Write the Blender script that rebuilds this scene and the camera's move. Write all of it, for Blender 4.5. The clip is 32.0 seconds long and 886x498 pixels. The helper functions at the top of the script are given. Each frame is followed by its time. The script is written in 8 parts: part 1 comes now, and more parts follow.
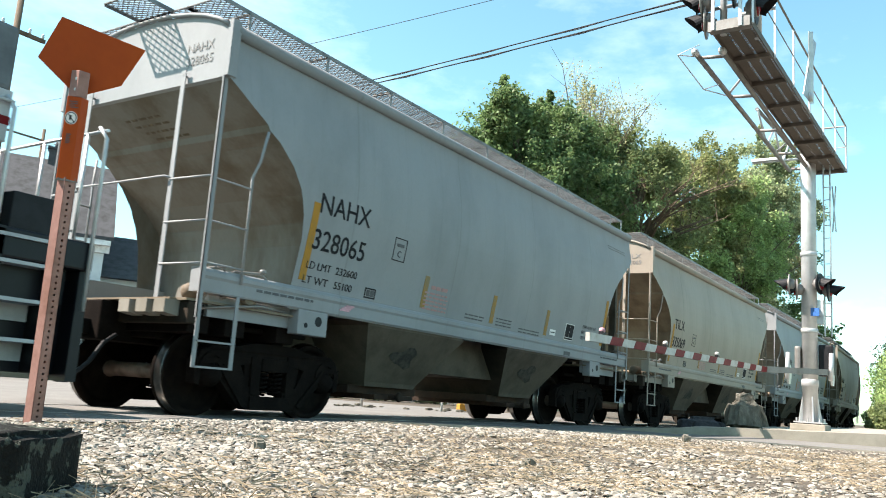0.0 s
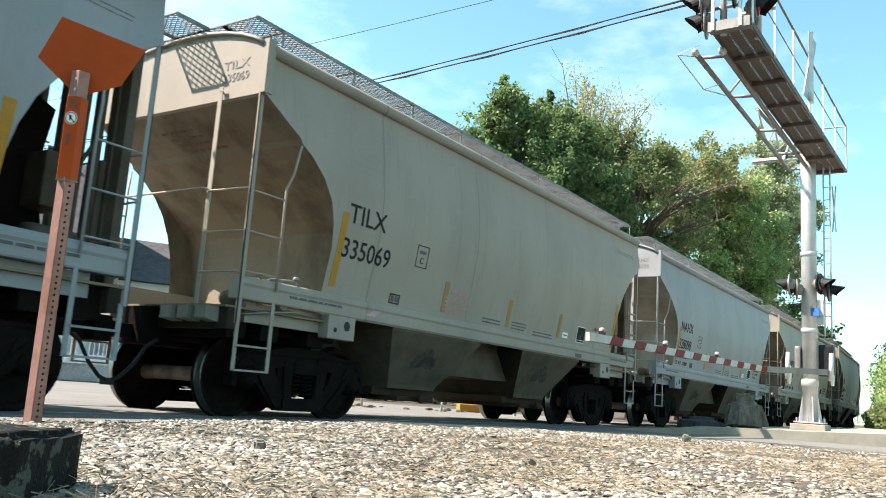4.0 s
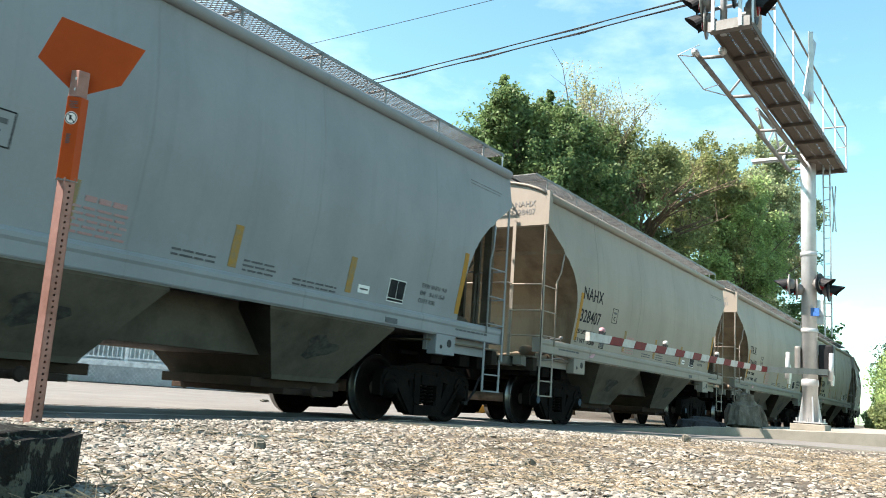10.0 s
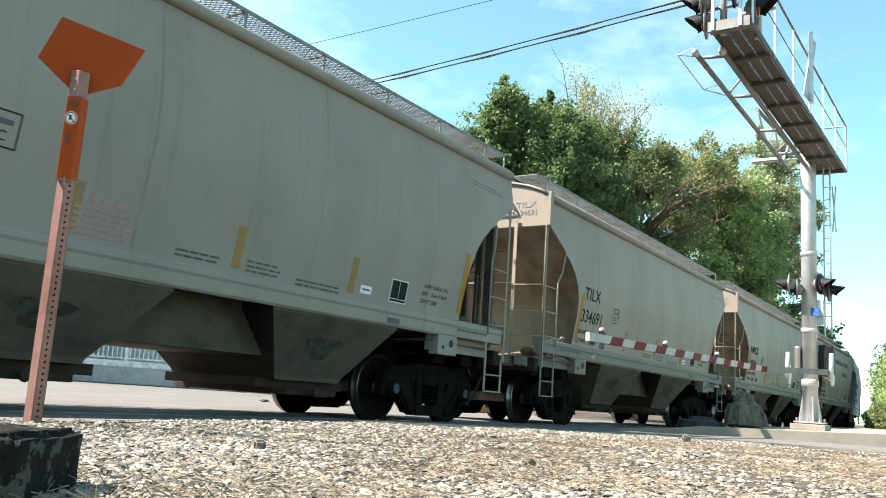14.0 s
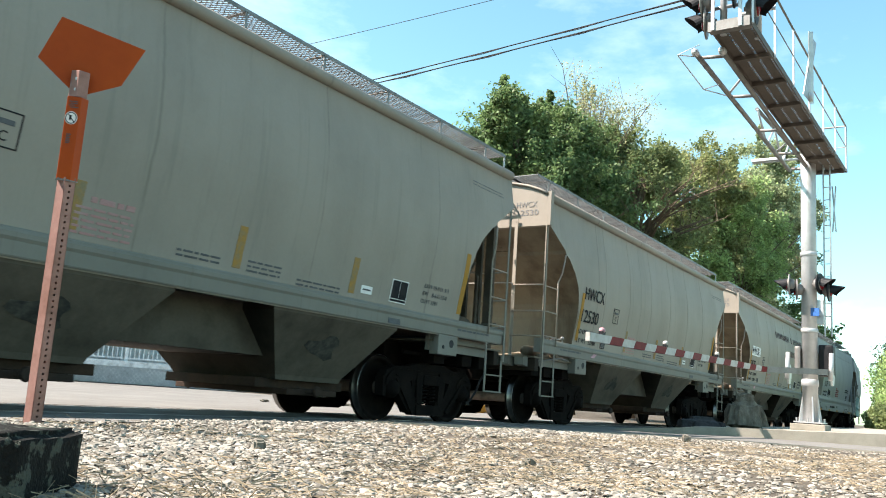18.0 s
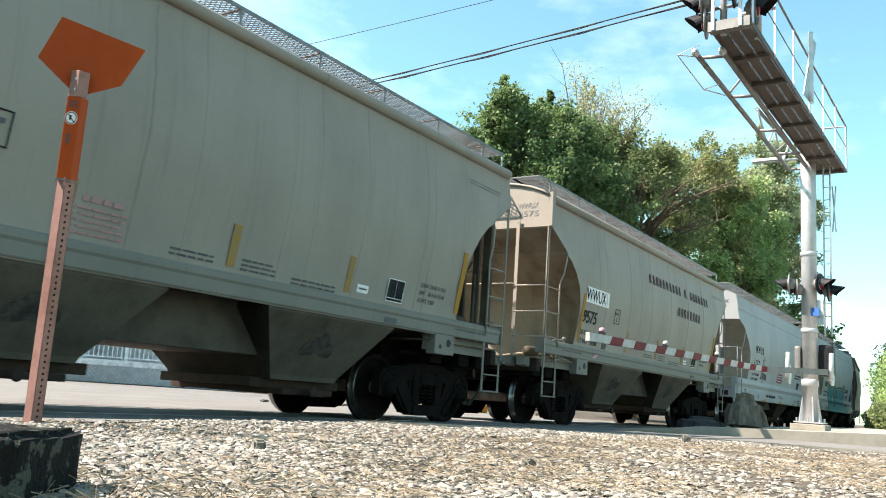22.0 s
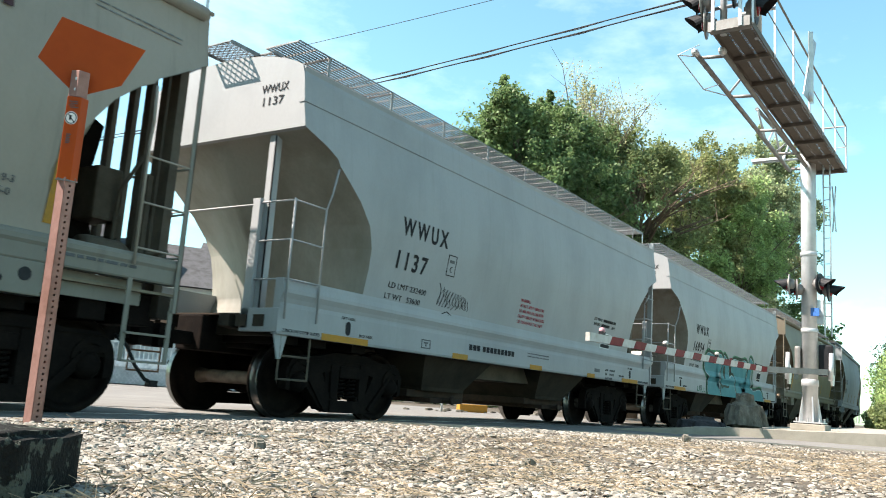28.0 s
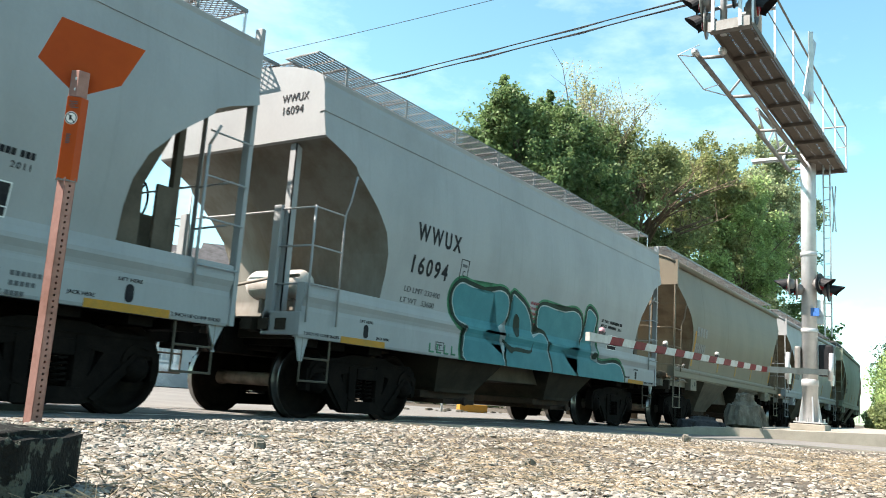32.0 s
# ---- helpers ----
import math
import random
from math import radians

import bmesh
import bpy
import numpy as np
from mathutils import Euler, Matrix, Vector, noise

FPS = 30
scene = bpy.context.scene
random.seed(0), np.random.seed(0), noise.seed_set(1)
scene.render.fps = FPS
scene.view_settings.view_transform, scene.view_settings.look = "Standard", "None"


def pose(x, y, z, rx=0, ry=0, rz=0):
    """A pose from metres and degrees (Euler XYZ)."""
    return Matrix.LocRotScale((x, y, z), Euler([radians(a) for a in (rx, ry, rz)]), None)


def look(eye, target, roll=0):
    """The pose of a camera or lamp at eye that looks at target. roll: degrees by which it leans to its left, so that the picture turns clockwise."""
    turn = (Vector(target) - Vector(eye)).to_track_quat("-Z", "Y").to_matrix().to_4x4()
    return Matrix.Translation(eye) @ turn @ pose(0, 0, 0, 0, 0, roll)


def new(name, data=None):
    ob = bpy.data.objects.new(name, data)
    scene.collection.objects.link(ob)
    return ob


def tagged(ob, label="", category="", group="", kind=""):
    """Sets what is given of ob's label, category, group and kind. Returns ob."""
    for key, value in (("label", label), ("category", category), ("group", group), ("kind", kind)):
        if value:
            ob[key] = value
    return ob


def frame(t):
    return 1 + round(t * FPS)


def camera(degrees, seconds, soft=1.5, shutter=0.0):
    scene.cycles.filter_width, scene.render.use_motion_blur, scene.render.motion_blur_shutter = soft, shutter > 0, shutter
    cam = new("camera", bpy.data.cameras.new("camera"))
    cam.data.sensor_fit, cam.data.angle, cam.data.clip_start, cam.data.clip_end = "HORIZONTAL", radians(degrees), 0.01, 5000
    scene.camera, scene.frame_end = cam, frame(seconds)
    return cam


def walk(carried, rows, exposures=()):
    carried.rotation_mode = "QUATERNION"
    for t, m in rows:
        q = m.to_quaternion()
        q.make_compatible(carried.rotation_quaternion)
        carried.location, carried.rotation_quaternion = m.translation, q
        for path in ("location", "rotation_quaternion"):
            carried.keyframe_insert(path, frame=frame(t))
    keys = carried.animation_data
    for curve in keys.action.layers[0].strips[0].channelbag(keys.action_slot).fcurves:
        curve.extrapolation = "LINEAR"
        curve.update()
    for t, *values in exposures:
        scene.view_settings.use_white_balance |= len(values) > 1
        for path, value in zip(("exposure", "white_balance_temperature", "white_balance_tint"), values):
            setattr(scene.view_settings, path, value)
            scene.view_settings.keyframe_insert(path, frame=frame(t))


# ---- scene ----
# ---- camera: it stands still, low over the gravel ----
cam = camera(56.03, 32.0, soft=1.0, shutter=0.2)


def stand(yaw, pitch, roll, height):
    cy, sy, cp, sp = math.cos(radians(yaw)), math.sin(radians(yaw)), math.cos(radians(pitch)), math.sin(radians(pitch))
    ahead = Vector((sy * cp, cy * cp, sp))
    right = Vector((cy, -sy, 0.0))
    up = right.cross(ahead)
    c, q = math.cos(radians(roll)), math.sin(radians(roll))
    r2, u2 = right * c + up * q, up * c - right * q
    m = Matrix((r2, u2, -ahead)).transposed().to_4x4()
    return Matrix.Translation((0, 0, height)) @ m


STAND = stand(56.062, 10.031, 3.925, 0.3905)
walk(cam, [(0.0, STAND), (32.0, STAND)], exposures=[(0.0, 1.73, 6750, 17), (32.0, 1.73, 6750, 17)])

# ---- sky and sun ----
SUN_TO = Vector((-0.53, 0.66, 1.0)).normalized()
world = bpy.data.worlds.new("sky")
scene.world = world
world.use_nodes = True
wn = world.node_tree
wn.nodes.clear()
w_out = wn.nodes.new("ShaderNodeOutputWorld")
w_bg = wn.nodes.new("ShaderNodeBackground")
w_sky = wn.nodes.new("ShaderNodeTexSky")
w_sky.sky_type = "NISHITA"
w_sky.sun_disc = False
w_sky.sun_elevation = math.asin(SUN_TO.z)
w_sky.sun_rotation = math.atan2(SUN_TO.x, SUN_TO.y)
w_sky.air_density, w_sky.dust_density, w_sky.ozone_density = 1.0, 0.7, 1.0
w_coord = wn.nodes.new("ShaderNodeTexCoord")
w_map = wn.nodes.new("ShaderNodeMapping")
w_map.inputs["Scale"].default_value = (1.0, 1.3, 3.0)
w_noise = wn.nodes.new("ShaderNodeTexNoise")
w_noise.inputs["Scale"].default_value = 2.6
w_noise.inputs["Detail"].default_value = 7.0
w_noise.inputs["Roughness"].default_value = 0.6
w_ramp = wn.nodes.new("ShaderNodeValToRGB")
w_ramp.color_ramp.elements[0].position, w_ramp.color_ramp.elements[0].color = 0.50, (0, 0, 0, 1)
w_ramp.color_ramp.elements[1].position, w_ramp.color_ramp.elements[1].color = 0.90, (0.45, 0.45, 0.45, 1)
w_mix = wn.nodes.new("ShaderNodeMix")
w_mix.data_type = "RGBA"
w_mix.inputs[7].default_value = (8.6, 9.8, 9.8, 1)
wn.links.new(w_coord.outputs["Generated"], w_map.inputs["Vector"])
wn.links.new(w_map.outputs["Vector"], w_noise.inputs["Vector"])
wn.links.new(w_noise.outputs["Fac"], w_ramp.inputs["Fac"])
wn.links.new(w_ramp.outputs["Color"], w_mix.inputs[0])
w_tone = wn.nodes.new("ShaderNodeMix")
w_tone.data_type, w_tone.blend_type = "RGBA", "MULTIPLY"
w_tone.inputs[0].default_value = 1.0
w_tone.inputs[7].default_value = (0.86, 1.27, 1.07, 1)
wn.links.new(w_sky.outputs["Color"], w_tone.inputs[6])
wn.links.new(w_tone.outputs[2], w_mix.inputs[6])
wn.links.new(w_mix.outputs[2], w_bg.inputs["Color"])
w_bg.inputs["Strength"].default_value = 0.088
wn.links.new(w_bg.outputs["Background"], w_out.inputs["Surface"])
sun = new("sun", bpy.data.lights.new("sun", "SUN"))
sun.data.energy, sun.data.angle, sun.data.color = 5.0, radians(0.55), (1.0, 0.94, 0.85)
sun.matrix_world = look((0, 0, 30), Vector((0, 0, 30)) - SUN_TO)


# ---- materials ----
def mat(name, color, rough=0.7, metal=0.0, scale=6.0, vary=0.12, fine=60.0, bump=0.1, other=None, stretch=(1, 1, 1), rand=0.0, spec=0.25, cut=(0.42, 0.68)):
    """A procedural surface: base colour varied at two scales, a second colour in patches, fine relief."""
    m = bpy.data.materials.new(name)
    m.use_nodes = True
    nt = m.node_tree
    N, L = nt.nodes.new, nt.links.new
    bsdf = nt.nodes["Principled BSDF"]
    co = N("ShaderNodeTexCoord")
    mp = N("ShaderNodeMapping")
    mp.inputs["Scale"].default_value = stretch
    L(co.outputs["Object"], mp.inputs["Vector"])
    n1, n2 = N("ShaderNodeTexNoise"), N("ShaderNodeTexNoise")
    n1.inputs["Scale"].default_value, n1.inputs["Detail"].default_value, n1.inputs["Roughness"].default_value = scale, 6.0, 0.62
    n2.inputs["Scale"].default_value, n2.inputs["Detail"].default_value = fine, 3.0
    L(mp.outputs["Vector"], n1.inputs["Vector"])
    L(mp.outputs["Vector"], n2.inputs["Vector"])
    o = other or tuple(c * 0.6 for c in color)
    r1 = N("ShaderNodeValToRGB")
    r1.color_ramp.elements[0].position, r1.color_ramp.elements[1].position = cut
    r1.color_ramp.elements[0].color, r1.color_ramp.elements[1].color = (*color, 1), (*o, 1)
    L(n1.outputs["Fac"], r1.inputs["Fac"])
    mul = N("ShaderNodeMath")
    mul.operation = "MULTIPLY_ADD"
    mul.inputs[1].default_value, mul.inputs[2].default_value = 2 * vary, 1 - vary
    L(n2.outputs["Fac"], mul.inputs[0])
    hsv = N("ShaderNodeHueSaturation")
    L(r1.outputs["Color"], hsv.inputs["Color"])
    if rand:
        info = N("ShaderNodeObjectInfo")
        geo = N("ShaderNodeNewGeometry")
        add = N("ShaderNodeMath")
        add.operation = "ADD"
        L(info.outputs["Random"], add.inputs[0])
        L(geo.outputs["Random Per Island"], add.inputs[1])
        fr = N("ShaderNodeMath")
        fr.operation = "FRACT"
        L(add.outputs[0], fr.inputs[0])
        m2 = N("ShaderNodeMath")
        m2.operation = "MULTIPLY_ADD"
        m2.inputs[1].default_value, m2.inputs[2].default_value = 2 * rand, 1 - rand
        L(fr.outputs[0], m2.inputs[0])
        m3 = N("ShaderNodeMath")
        m3.operation = "MULTIPLY"
        L(mul.outputs[0], m3.inputs[0])
        L(m2.outputs[0], m3.inputs[1])
        L(m3.outputs[0], hsv.inputs["Value"])
    else:
        L(mul.outputs[0], hsv.inputs["Value"])
    L(hsv.outputs["Color"], bsdf.inputs["Base Color"])
    bsdf.inputs["Roughness"].default_value, bsdf.inputs["Metallic"].default_value = rough, metal
    bsdf.inputs["Specular IOR Level"].default_value = spec
    if bump:
        bp = N("ShaderNodeBump")
        bp.inputs["Strength"].default_value, bp.inputs["Distance"].default_value = min(1.0, bump), 0.01
        L(n2.outputs["Fac"], bp.inputs["Height"])
        L(bp.outputs["Normal"], bsdf.inputs["Normal"])
    return m


def car_paint(name, color, dirt, streak=0.5, seam=0.7):
    """Weathered railcar paint: tall rain streaks, blotches and a dirtier low band with a ragged edge."""
    m = mat(name, color, rough=0.55, scale=1.1, vary=0.05, fine=35.0, bump=0.03, other=tuple(c * 0.86 for c in color), stretch=(1, 1, 0.6), spec=0.2)
    nt = m.node_tree
    N, L = nt.nodes.new, nt.links.new
    bsdf = nt.nodes["Principled BSDF"]
    co = N("ShaderNodeTexCoord")
    mp = N("ShaderNodeMapping")
    mp.inputs["Scale"].default_value = (3.2, 1.2, 0.10)
    L(co.outputs["Object"], mp.inputs["Vector"])
    n = N("ShaderNodeTexNoise")
    n.inputs["Scale"].default_value, n.inputs["Detail"].default_value, n.inputs["Roughness"].default_value = 3.0, 5.0, 0.7
    L(mp.outputs["Vector"], n.inputs["Vector"])
    r = N("ShaderNodeValToRGB")
    r.color_ramp.elements[0].position, r.color_ramp.elements[0].color = 0.55, (0, 0, 0, 1)
    r.color_ramp.elements[1].position, r.color_ramp.elements[1].color = 0.80, (streak, streak, streak, 1)
    L(n.outputs["Fac"], r.inputs["Fac"])
    mix = N("ShaderNodeMix")
    mix.data_type = "RGBA"
    mix.inputs[7].default_value = (*dirt, 1)
    old = bsdf.inputs["Base Color"].links[0].from_socket
    L(r.outputs["Color"], mix.inputs[0])
    L(old, mix.inputs[6])
    # ragged rusty runs down the plate joints
    sep = N("ShaderNodeSeparateXYZ")
    L(co.outputs["Object"], sep.inputs[0])
    wob = N("ShaderNodeTexNoise")
    wob.inputs["Scale"].default_value, wob.inputs["Detail"].default_value = 1.6, 4.0
    L(co.outputs["Object"], wob.inputs["Vector"])

    def calc(op, a, b):
        k = N("ShaderNodeMath")
        k.operation = op
        for i, v in enumerate((a, b)):
            if isinstance(v, float):
                k.inputs[i].default_value = v
            else:
                L(v, k.inputs[i])
        return k.outputs[0]
    shift = calc("MULTIPLY", wob.outputs["Fac"], 0.10)
    at = calc("ADD", sep.outputs[0], shift)
    cell = calc("ABSOLUTE", calc("SUBTRACT", calc("FRACT", calc("MULTIPLY", at, 0.42), 0.0), 0.5), 0.0)
    near = calc("SUBTRACT", 1.0, calc("MULTIPLY", cell, 95.0))
    broken = calc("MULTIPLY", calc("SUBTRACT", n.outputs["Fac"], 0.42), 4.0)
    amount = calc("MULTIPLY", calc("MAXIMUM", near, 0.0), calc("MINIMUM", calc("MAXIMUM", broken, 0.0), seam))
    mix2 = N("ShaderNodeMix")
    mix2.data_type = "RGBA"
    mix2.inputs[7].default_value = (dirt[0] * 0.55, dirt[1] * 0.5, dirt[2] * 0.42, 1)
    L(amount, mix2.inputs[0])
    L(mix.outputs[2], mix2.inputs[6])
    L(mix2.outputs[2], bsdf.inputs["Base Color"])
    return m


M_BLUEGREY = car_paint("grey_blue_paint", (0.2465, 0.2559, 0.2607), (0.1428, 0.1512, 0.147), 0.30, seam=0.2)
M_TANGREY = car_paint("tan_grey_paint", (0.283, 0.2476, 0.2052), (0.1428, 0.1344, 0.1092), 0.45, seam=0.4)
# Grime on the underframe; it also paints the shade on rear posts.
M_TANDIRTSHADE = car_paint("grimy_tan_underframe_shaded_post_paint", (0.1862, 0.1736, 0.1442), (0.084, 0.07, 0.056), 0.6, seam=0.0)
M_WHITEGREY = car_paint("white_grey_paint", (0.2855, 0.2937, 0.2953), (0.168, 0.1764, 0.1722), 0.30, seam=0.0)
M_BROWN = car_paint("beige_brown_paint", (0.1512, 0.1285, 0.09492), (0.1092, 0.0924, 0.0672), 0.5)
M_GREENGREY = car_paint("green_grey_paint", (0.2078, 0.2406, 0.1859), (0.1701, 0.1823, 0.1458), 0.5)
M_ENDDIRT = mat("brown_stained_end_paint", (0.1935, 0.1575, 0.1125), rough=0.7, scale=1.6, vary=0.12, fine=30, bump=0.05, other=(0.1125, 0.0855, 0.0585), stretch=(1, 1, 0.4), cut=(0.46, 0.66))
M_ENDPALE = mat("cream_stained_end_sunlit_rib_paint", (0.2484, 0.2392, 0.207), rough=0.7, scale=1.4, vary=0.1, fine=30, bump=0.05, other=(0.1748, 0.161, 0.1288), stretch=(1, 1, 0.4))
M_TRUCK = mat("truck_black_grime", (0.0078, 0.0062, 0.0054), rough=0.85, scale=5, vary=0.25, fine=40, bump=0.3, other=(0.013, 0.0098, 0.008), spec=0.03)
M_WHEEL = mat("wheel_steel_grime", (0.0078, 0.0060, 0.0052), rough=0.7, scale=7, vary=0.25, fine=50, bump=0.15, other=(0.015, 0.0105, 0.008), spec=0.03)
# Rusty axle tone, lightened to stand for sun falling on it.
M_AXLE = mat("sunlit_dusty_rusted_axle", (0.15, 0.112, 0.088), rough=0.8, scale=5, vary=0.2, fine=40, bump=0.1, other=(0.05, 0.036, 0.028))
M_YELLOWFADED = mat("faded_yellow_reflector", (0.34, 0.195, 0.058), rough=0.7, scale=12, vary=0.2, fine=60, bump=0.05, other=(0.22, 0.18, 0.11), spec=0.08)
M_TREAD = mat("wheel_polished_tread", (0.26, 0.25, 0.235), rough=0.3, metal=1.0, scale=9, vary=0.1, fine=80, bump=0.02)
M_RUST = mat("rusty_outlet_steel", (0.032, 0.0208, 0.0152), rough=0.85, scale=4, vary=0.25, fine=40, bump=0.3, other=(0.056, 0.032, 0.0208), spec=0.15)
M_BAYBROWN = mat("dark_brown_underbody", (0.036, 0.0272, 0.0192), rough=0.8, scale=2.0, vary=0.2, fine=30, bump=0.15, other=(0.016, 0.0128, 0.0096), spec=0.15)
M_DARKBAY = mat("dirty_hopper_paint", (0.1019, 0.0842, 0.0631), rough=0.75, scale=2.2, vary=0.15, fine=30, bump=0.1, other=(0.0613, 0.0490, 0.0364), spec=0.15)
M_GALV = mat("galvanised_steel", (0.50, 0.51, 0.51), rough=0.5, metal=0.6, scale=8, vary=0.15, fine=70, bump=0.06, other=(0.38, 0.39, 0.39))
M_GRATE = mat("running_board_grating", (0.22, 0.22, 0.215), rough=0.55, metal=0.5, scale=5, vary=0.15, fine=60, bump=0.05)
M_INK = mat("black_lettering", (0.016, 0.016, 0.019), rough=0.7, scale=9, vary=0.2, fine=60, bump=0.0, other=(0.03, 0.03, 0.03), spec=0.08)
M_REDINK = mat("faded_red_lettering", (0.38, 0.20, 0.19), rough=0.7, scale=9, vary=0.2, fine=60, bump=0.0, other=(0.36, 0.24, 0.23))
M_PINK = mat("pink_chalk", (0.62, 0.34, 0.38), rough=0.8, scale=9, vary=0.2, fine=60, bump=0.0)
M_PALEINK = mat("faint_grey_lettering", (0.096, 0.1, 0.104), rough=0.7, scale=9, vary=0.2, fine=60, bump=0.0)
M_YELLOW = mat("yellow_reflector", (0.39, 0.190, 0.032), rough=0.6, scale=12, vary=0.2, fine=60, bump=0.05, other=(0.3024, 0.1728, 0.0432), spec=0.08)
M_WHITE = mat("white_sticker", (0.75, 0.75, 0.73), rough=0.6, scale=12, vary=0.1, fine=60, bump=0.0, other=(0.62, 0.62, 0.6))
M_TEAL = mat("turquoise_spray_paint", (0.03202, 0.1646, 0.1921), rough=0.5, scale=3, vary=0.12, fine=40, bump=0.0, other=(0.04575, 0.1967, 0.2196), spec=0.08)
M_GRAFDARK = mat("dark_green_spray_outline", (0.01, 0.03, 0.022), rough=0.5, scale=6, vary=0.2, fine=40, bump=0.0, spec=0.08)
M_GRAFLIGHT = mat("pale_spray_highlight", (0.322, 0.3993, 0.3993), rough=0.5, scale=6, vary=0.1, fine=40, bump=0.0, spec=0.08)
M_GRAFGREEN = mat("green_spray_haze", (0.050, 0.195, 0.110), rough=0.6, scale=7, vary=0.2, fine=40, bump=0.0, spec=0.08)
M_HOSE = mat("black_rubber_hose", (0.02, 0.02, 0.021), rough=0.6, scale=20, vary=0.2, fine=90, bump=0.1, spec=0.15)
M_RAIL = mat("rail_steel", (0.40, 0.37, 0.34), rough=0.3, metal=0.9, scale=5, vary=0.15, fine=50, bump=0.05, other=(0.28, 0.24, 0.2))
M_ASPHALT = mat("worn_asphalt", (0.1277, 0.1213, 0.1117), rough=0.92, scale=0.7, vary=0.25, fine=90, bump=0.4, other=(0.166, 0.1596, 0.1468))
M_EARTH = mat("dusty_earth", (0.04862, 0.03964, 0.02992), rough=0.95, scale=2.5, vary=0.3, fine=45, bump=0.6, other=(0.1122, 0.0935, 0.07106))
M_STONE = mat("pale_gravel", (0.236, 0.217, 0.185), rough=0.9, scale=14, vary=0.2, fine=90, bump=0.3, other=(0.1853, 0.1635, 0.1308), rand=0.6)
M_STRAW = mat("dry_grass", (0.225, 0.178, 0.118), rough=0.9, scale=20, vary=0.2, fine=90, bump=0.0, rand=0.4)
M_CONCRETE = mat("pale_concrete", (0.2922, 0.2667, 0.2191), rough=0.9, scale=3, vary=0.15, fine=70, bump=0.25, other=(0.2286, 0.2096, 0.1714))
M_ROCK = mat("grey_boulder_stone", (0.150, 0.140, 0.115), rough=0.95, scale=5, vary=0.35, fine=30, bump=1.0, other=(0.070, 0.064, 0.052), stretch=(1, 1, 0.35), spec=0.15)
# Darker, bluer copy of the boulder stone; puts the train's shade into the slab.
M_DARKROCK = mat("shaded_slab_stone", (0.050, 0.050, 0.056), rough=0.95, scale=5, vary=0.3, fine=30, bump=0.8)
M_BLOCK = mat("lichened_dark_block", (0.012, 0.0125, 0.0115), rough=0.95, scale=26, vary=0.35, fine=120, bump=0.9, other=(0.060, 0.068, 0.056), cut=(0.545, 0.585), spec=0.1)
M_ORANGE = mat("orange_sign_sheet", (0.375, 0.064, 0.012), rough=0.55, scale=2, vary=0.06, fine=40, bump=0.03, other=(0.32, 0.052, 0.012), spec=0.08)
M_POST = mat("rusty_pink_post", (0.2952, 0.164, 0.1394), rough=0.6, metal=0.3, scale=7, vary=0.15, fine=60, bump=0.1, other=(0.2214, 0.1148, 0.0902))
M_MAST = mat("silver_mast_paint", (0.492, 0.492, 0.492), rough=0.42, metal=0.45, scale=4, vary=0.08, fine=50, bump=0.05, other=(0.41, 0.41, 0.41))
M_PLANK = mat("walkway_weathered_steel", (0.135, 0.117, 0.100), rough=0.7, metal=0.2, scale=5, vary=0.25, fine=50, bump=0.2, other=(0.114, 0.09975, 0.0855), spec=0.15)
M_ARM = mat("dull_silver_arm_paint", (0.2295, 0.2167, 0.204), rough=0.5, metal=0.35, scale=4, vary=0.12, fine=50, bump=0.05, other=(0.1615, 0.1487, 0.136))
M_FAINT = mat("worn_end_lettering", (0.20, 0.20, 0.195), rough=0.7, scale=12, vary=0.2, fine=60, bump=0.0)
M_ENDGREY = mat("grey_stained_end_paint", (0.170, 0.161, 0.141), rough=0.7, scale=1.5, vary=0.1, fine=30, bump=0.05, other=(0.112, 0.092, 0.066), stretch=(1, 1, 0.35), cut=(0.46, 0.66))
M_BRAKERED = mat("brown_red_lettering", (0.07, 0.03, 0.035), rough=0.7, scale=9, vary=0.2, fine=60, bump=0.0)
M_WARNRED = mat("red_stencil_paint", (0.36, 0.07, 0.085), rough=0.7, scale=9, vary=0.2, fine=60, bump=0.03, other=(0.30, 0.09, 0.10), spec=0.1)
M_BLACK = mat("black_signal_paint", (0.018, 0.018, 0.020), rough=0.5, scale=7, vary=0.2, fine=50, bump=0.05, spec=0.15)
M_LENS = mat("dark_red_lens", (0.20, 0.012, 0.016), rough=0.15, scale=9, vary=0.1, fine=50, bump=0.0)
M_RED = mat("gate_red_stripe", (0.1721, 0.01275, 0.01403), rough=0.5, scale=7, vary=0.1, fine=50, bump=0.0, spec=0.08)
M_GATEWHITE = mat("gate_white_stripe", (0.4551, 0.4369, 0.4098), rough=0.5, scale=7, vary=0.08, fine=50, bump=0.0, other=(0.3459, 0.3277, 0.2913), spec=0.08)
M_BLUE = mat("blue_placard", (0.045, 0.144, 0.405), rough=0.5, scale=7, vary=0.1, fine=50, bump=0.0)
M_BLUEHUB = mat("blue_hub_paint", (0.020, 0.050, 0.085), rough=0.6, scale=12, vary=0.3, fine=50, bump=0.05, other=(0.008, 0.012, 0.02))
M_BARK = mat("bark", (0.14, 0.105, 0.075), rough=0.95, scale=6, vary=0.3, fine=35, bump=0.6, stretch=(1, 1, 0.25))
M_WIRE = mat("black_cable", (0.03, 0.03, 0.032), rough=0.7, scale=20, vary=0.2, fine=50, bump=0.0, spec=0.15)
M_SIDING = mat("white_clapboard", (0.648, 0.657, 0.657), rough=0.7, scale=2, vary=0.06, fine=40, bump=0.05, other=(0.558, 0.576, 0.585))
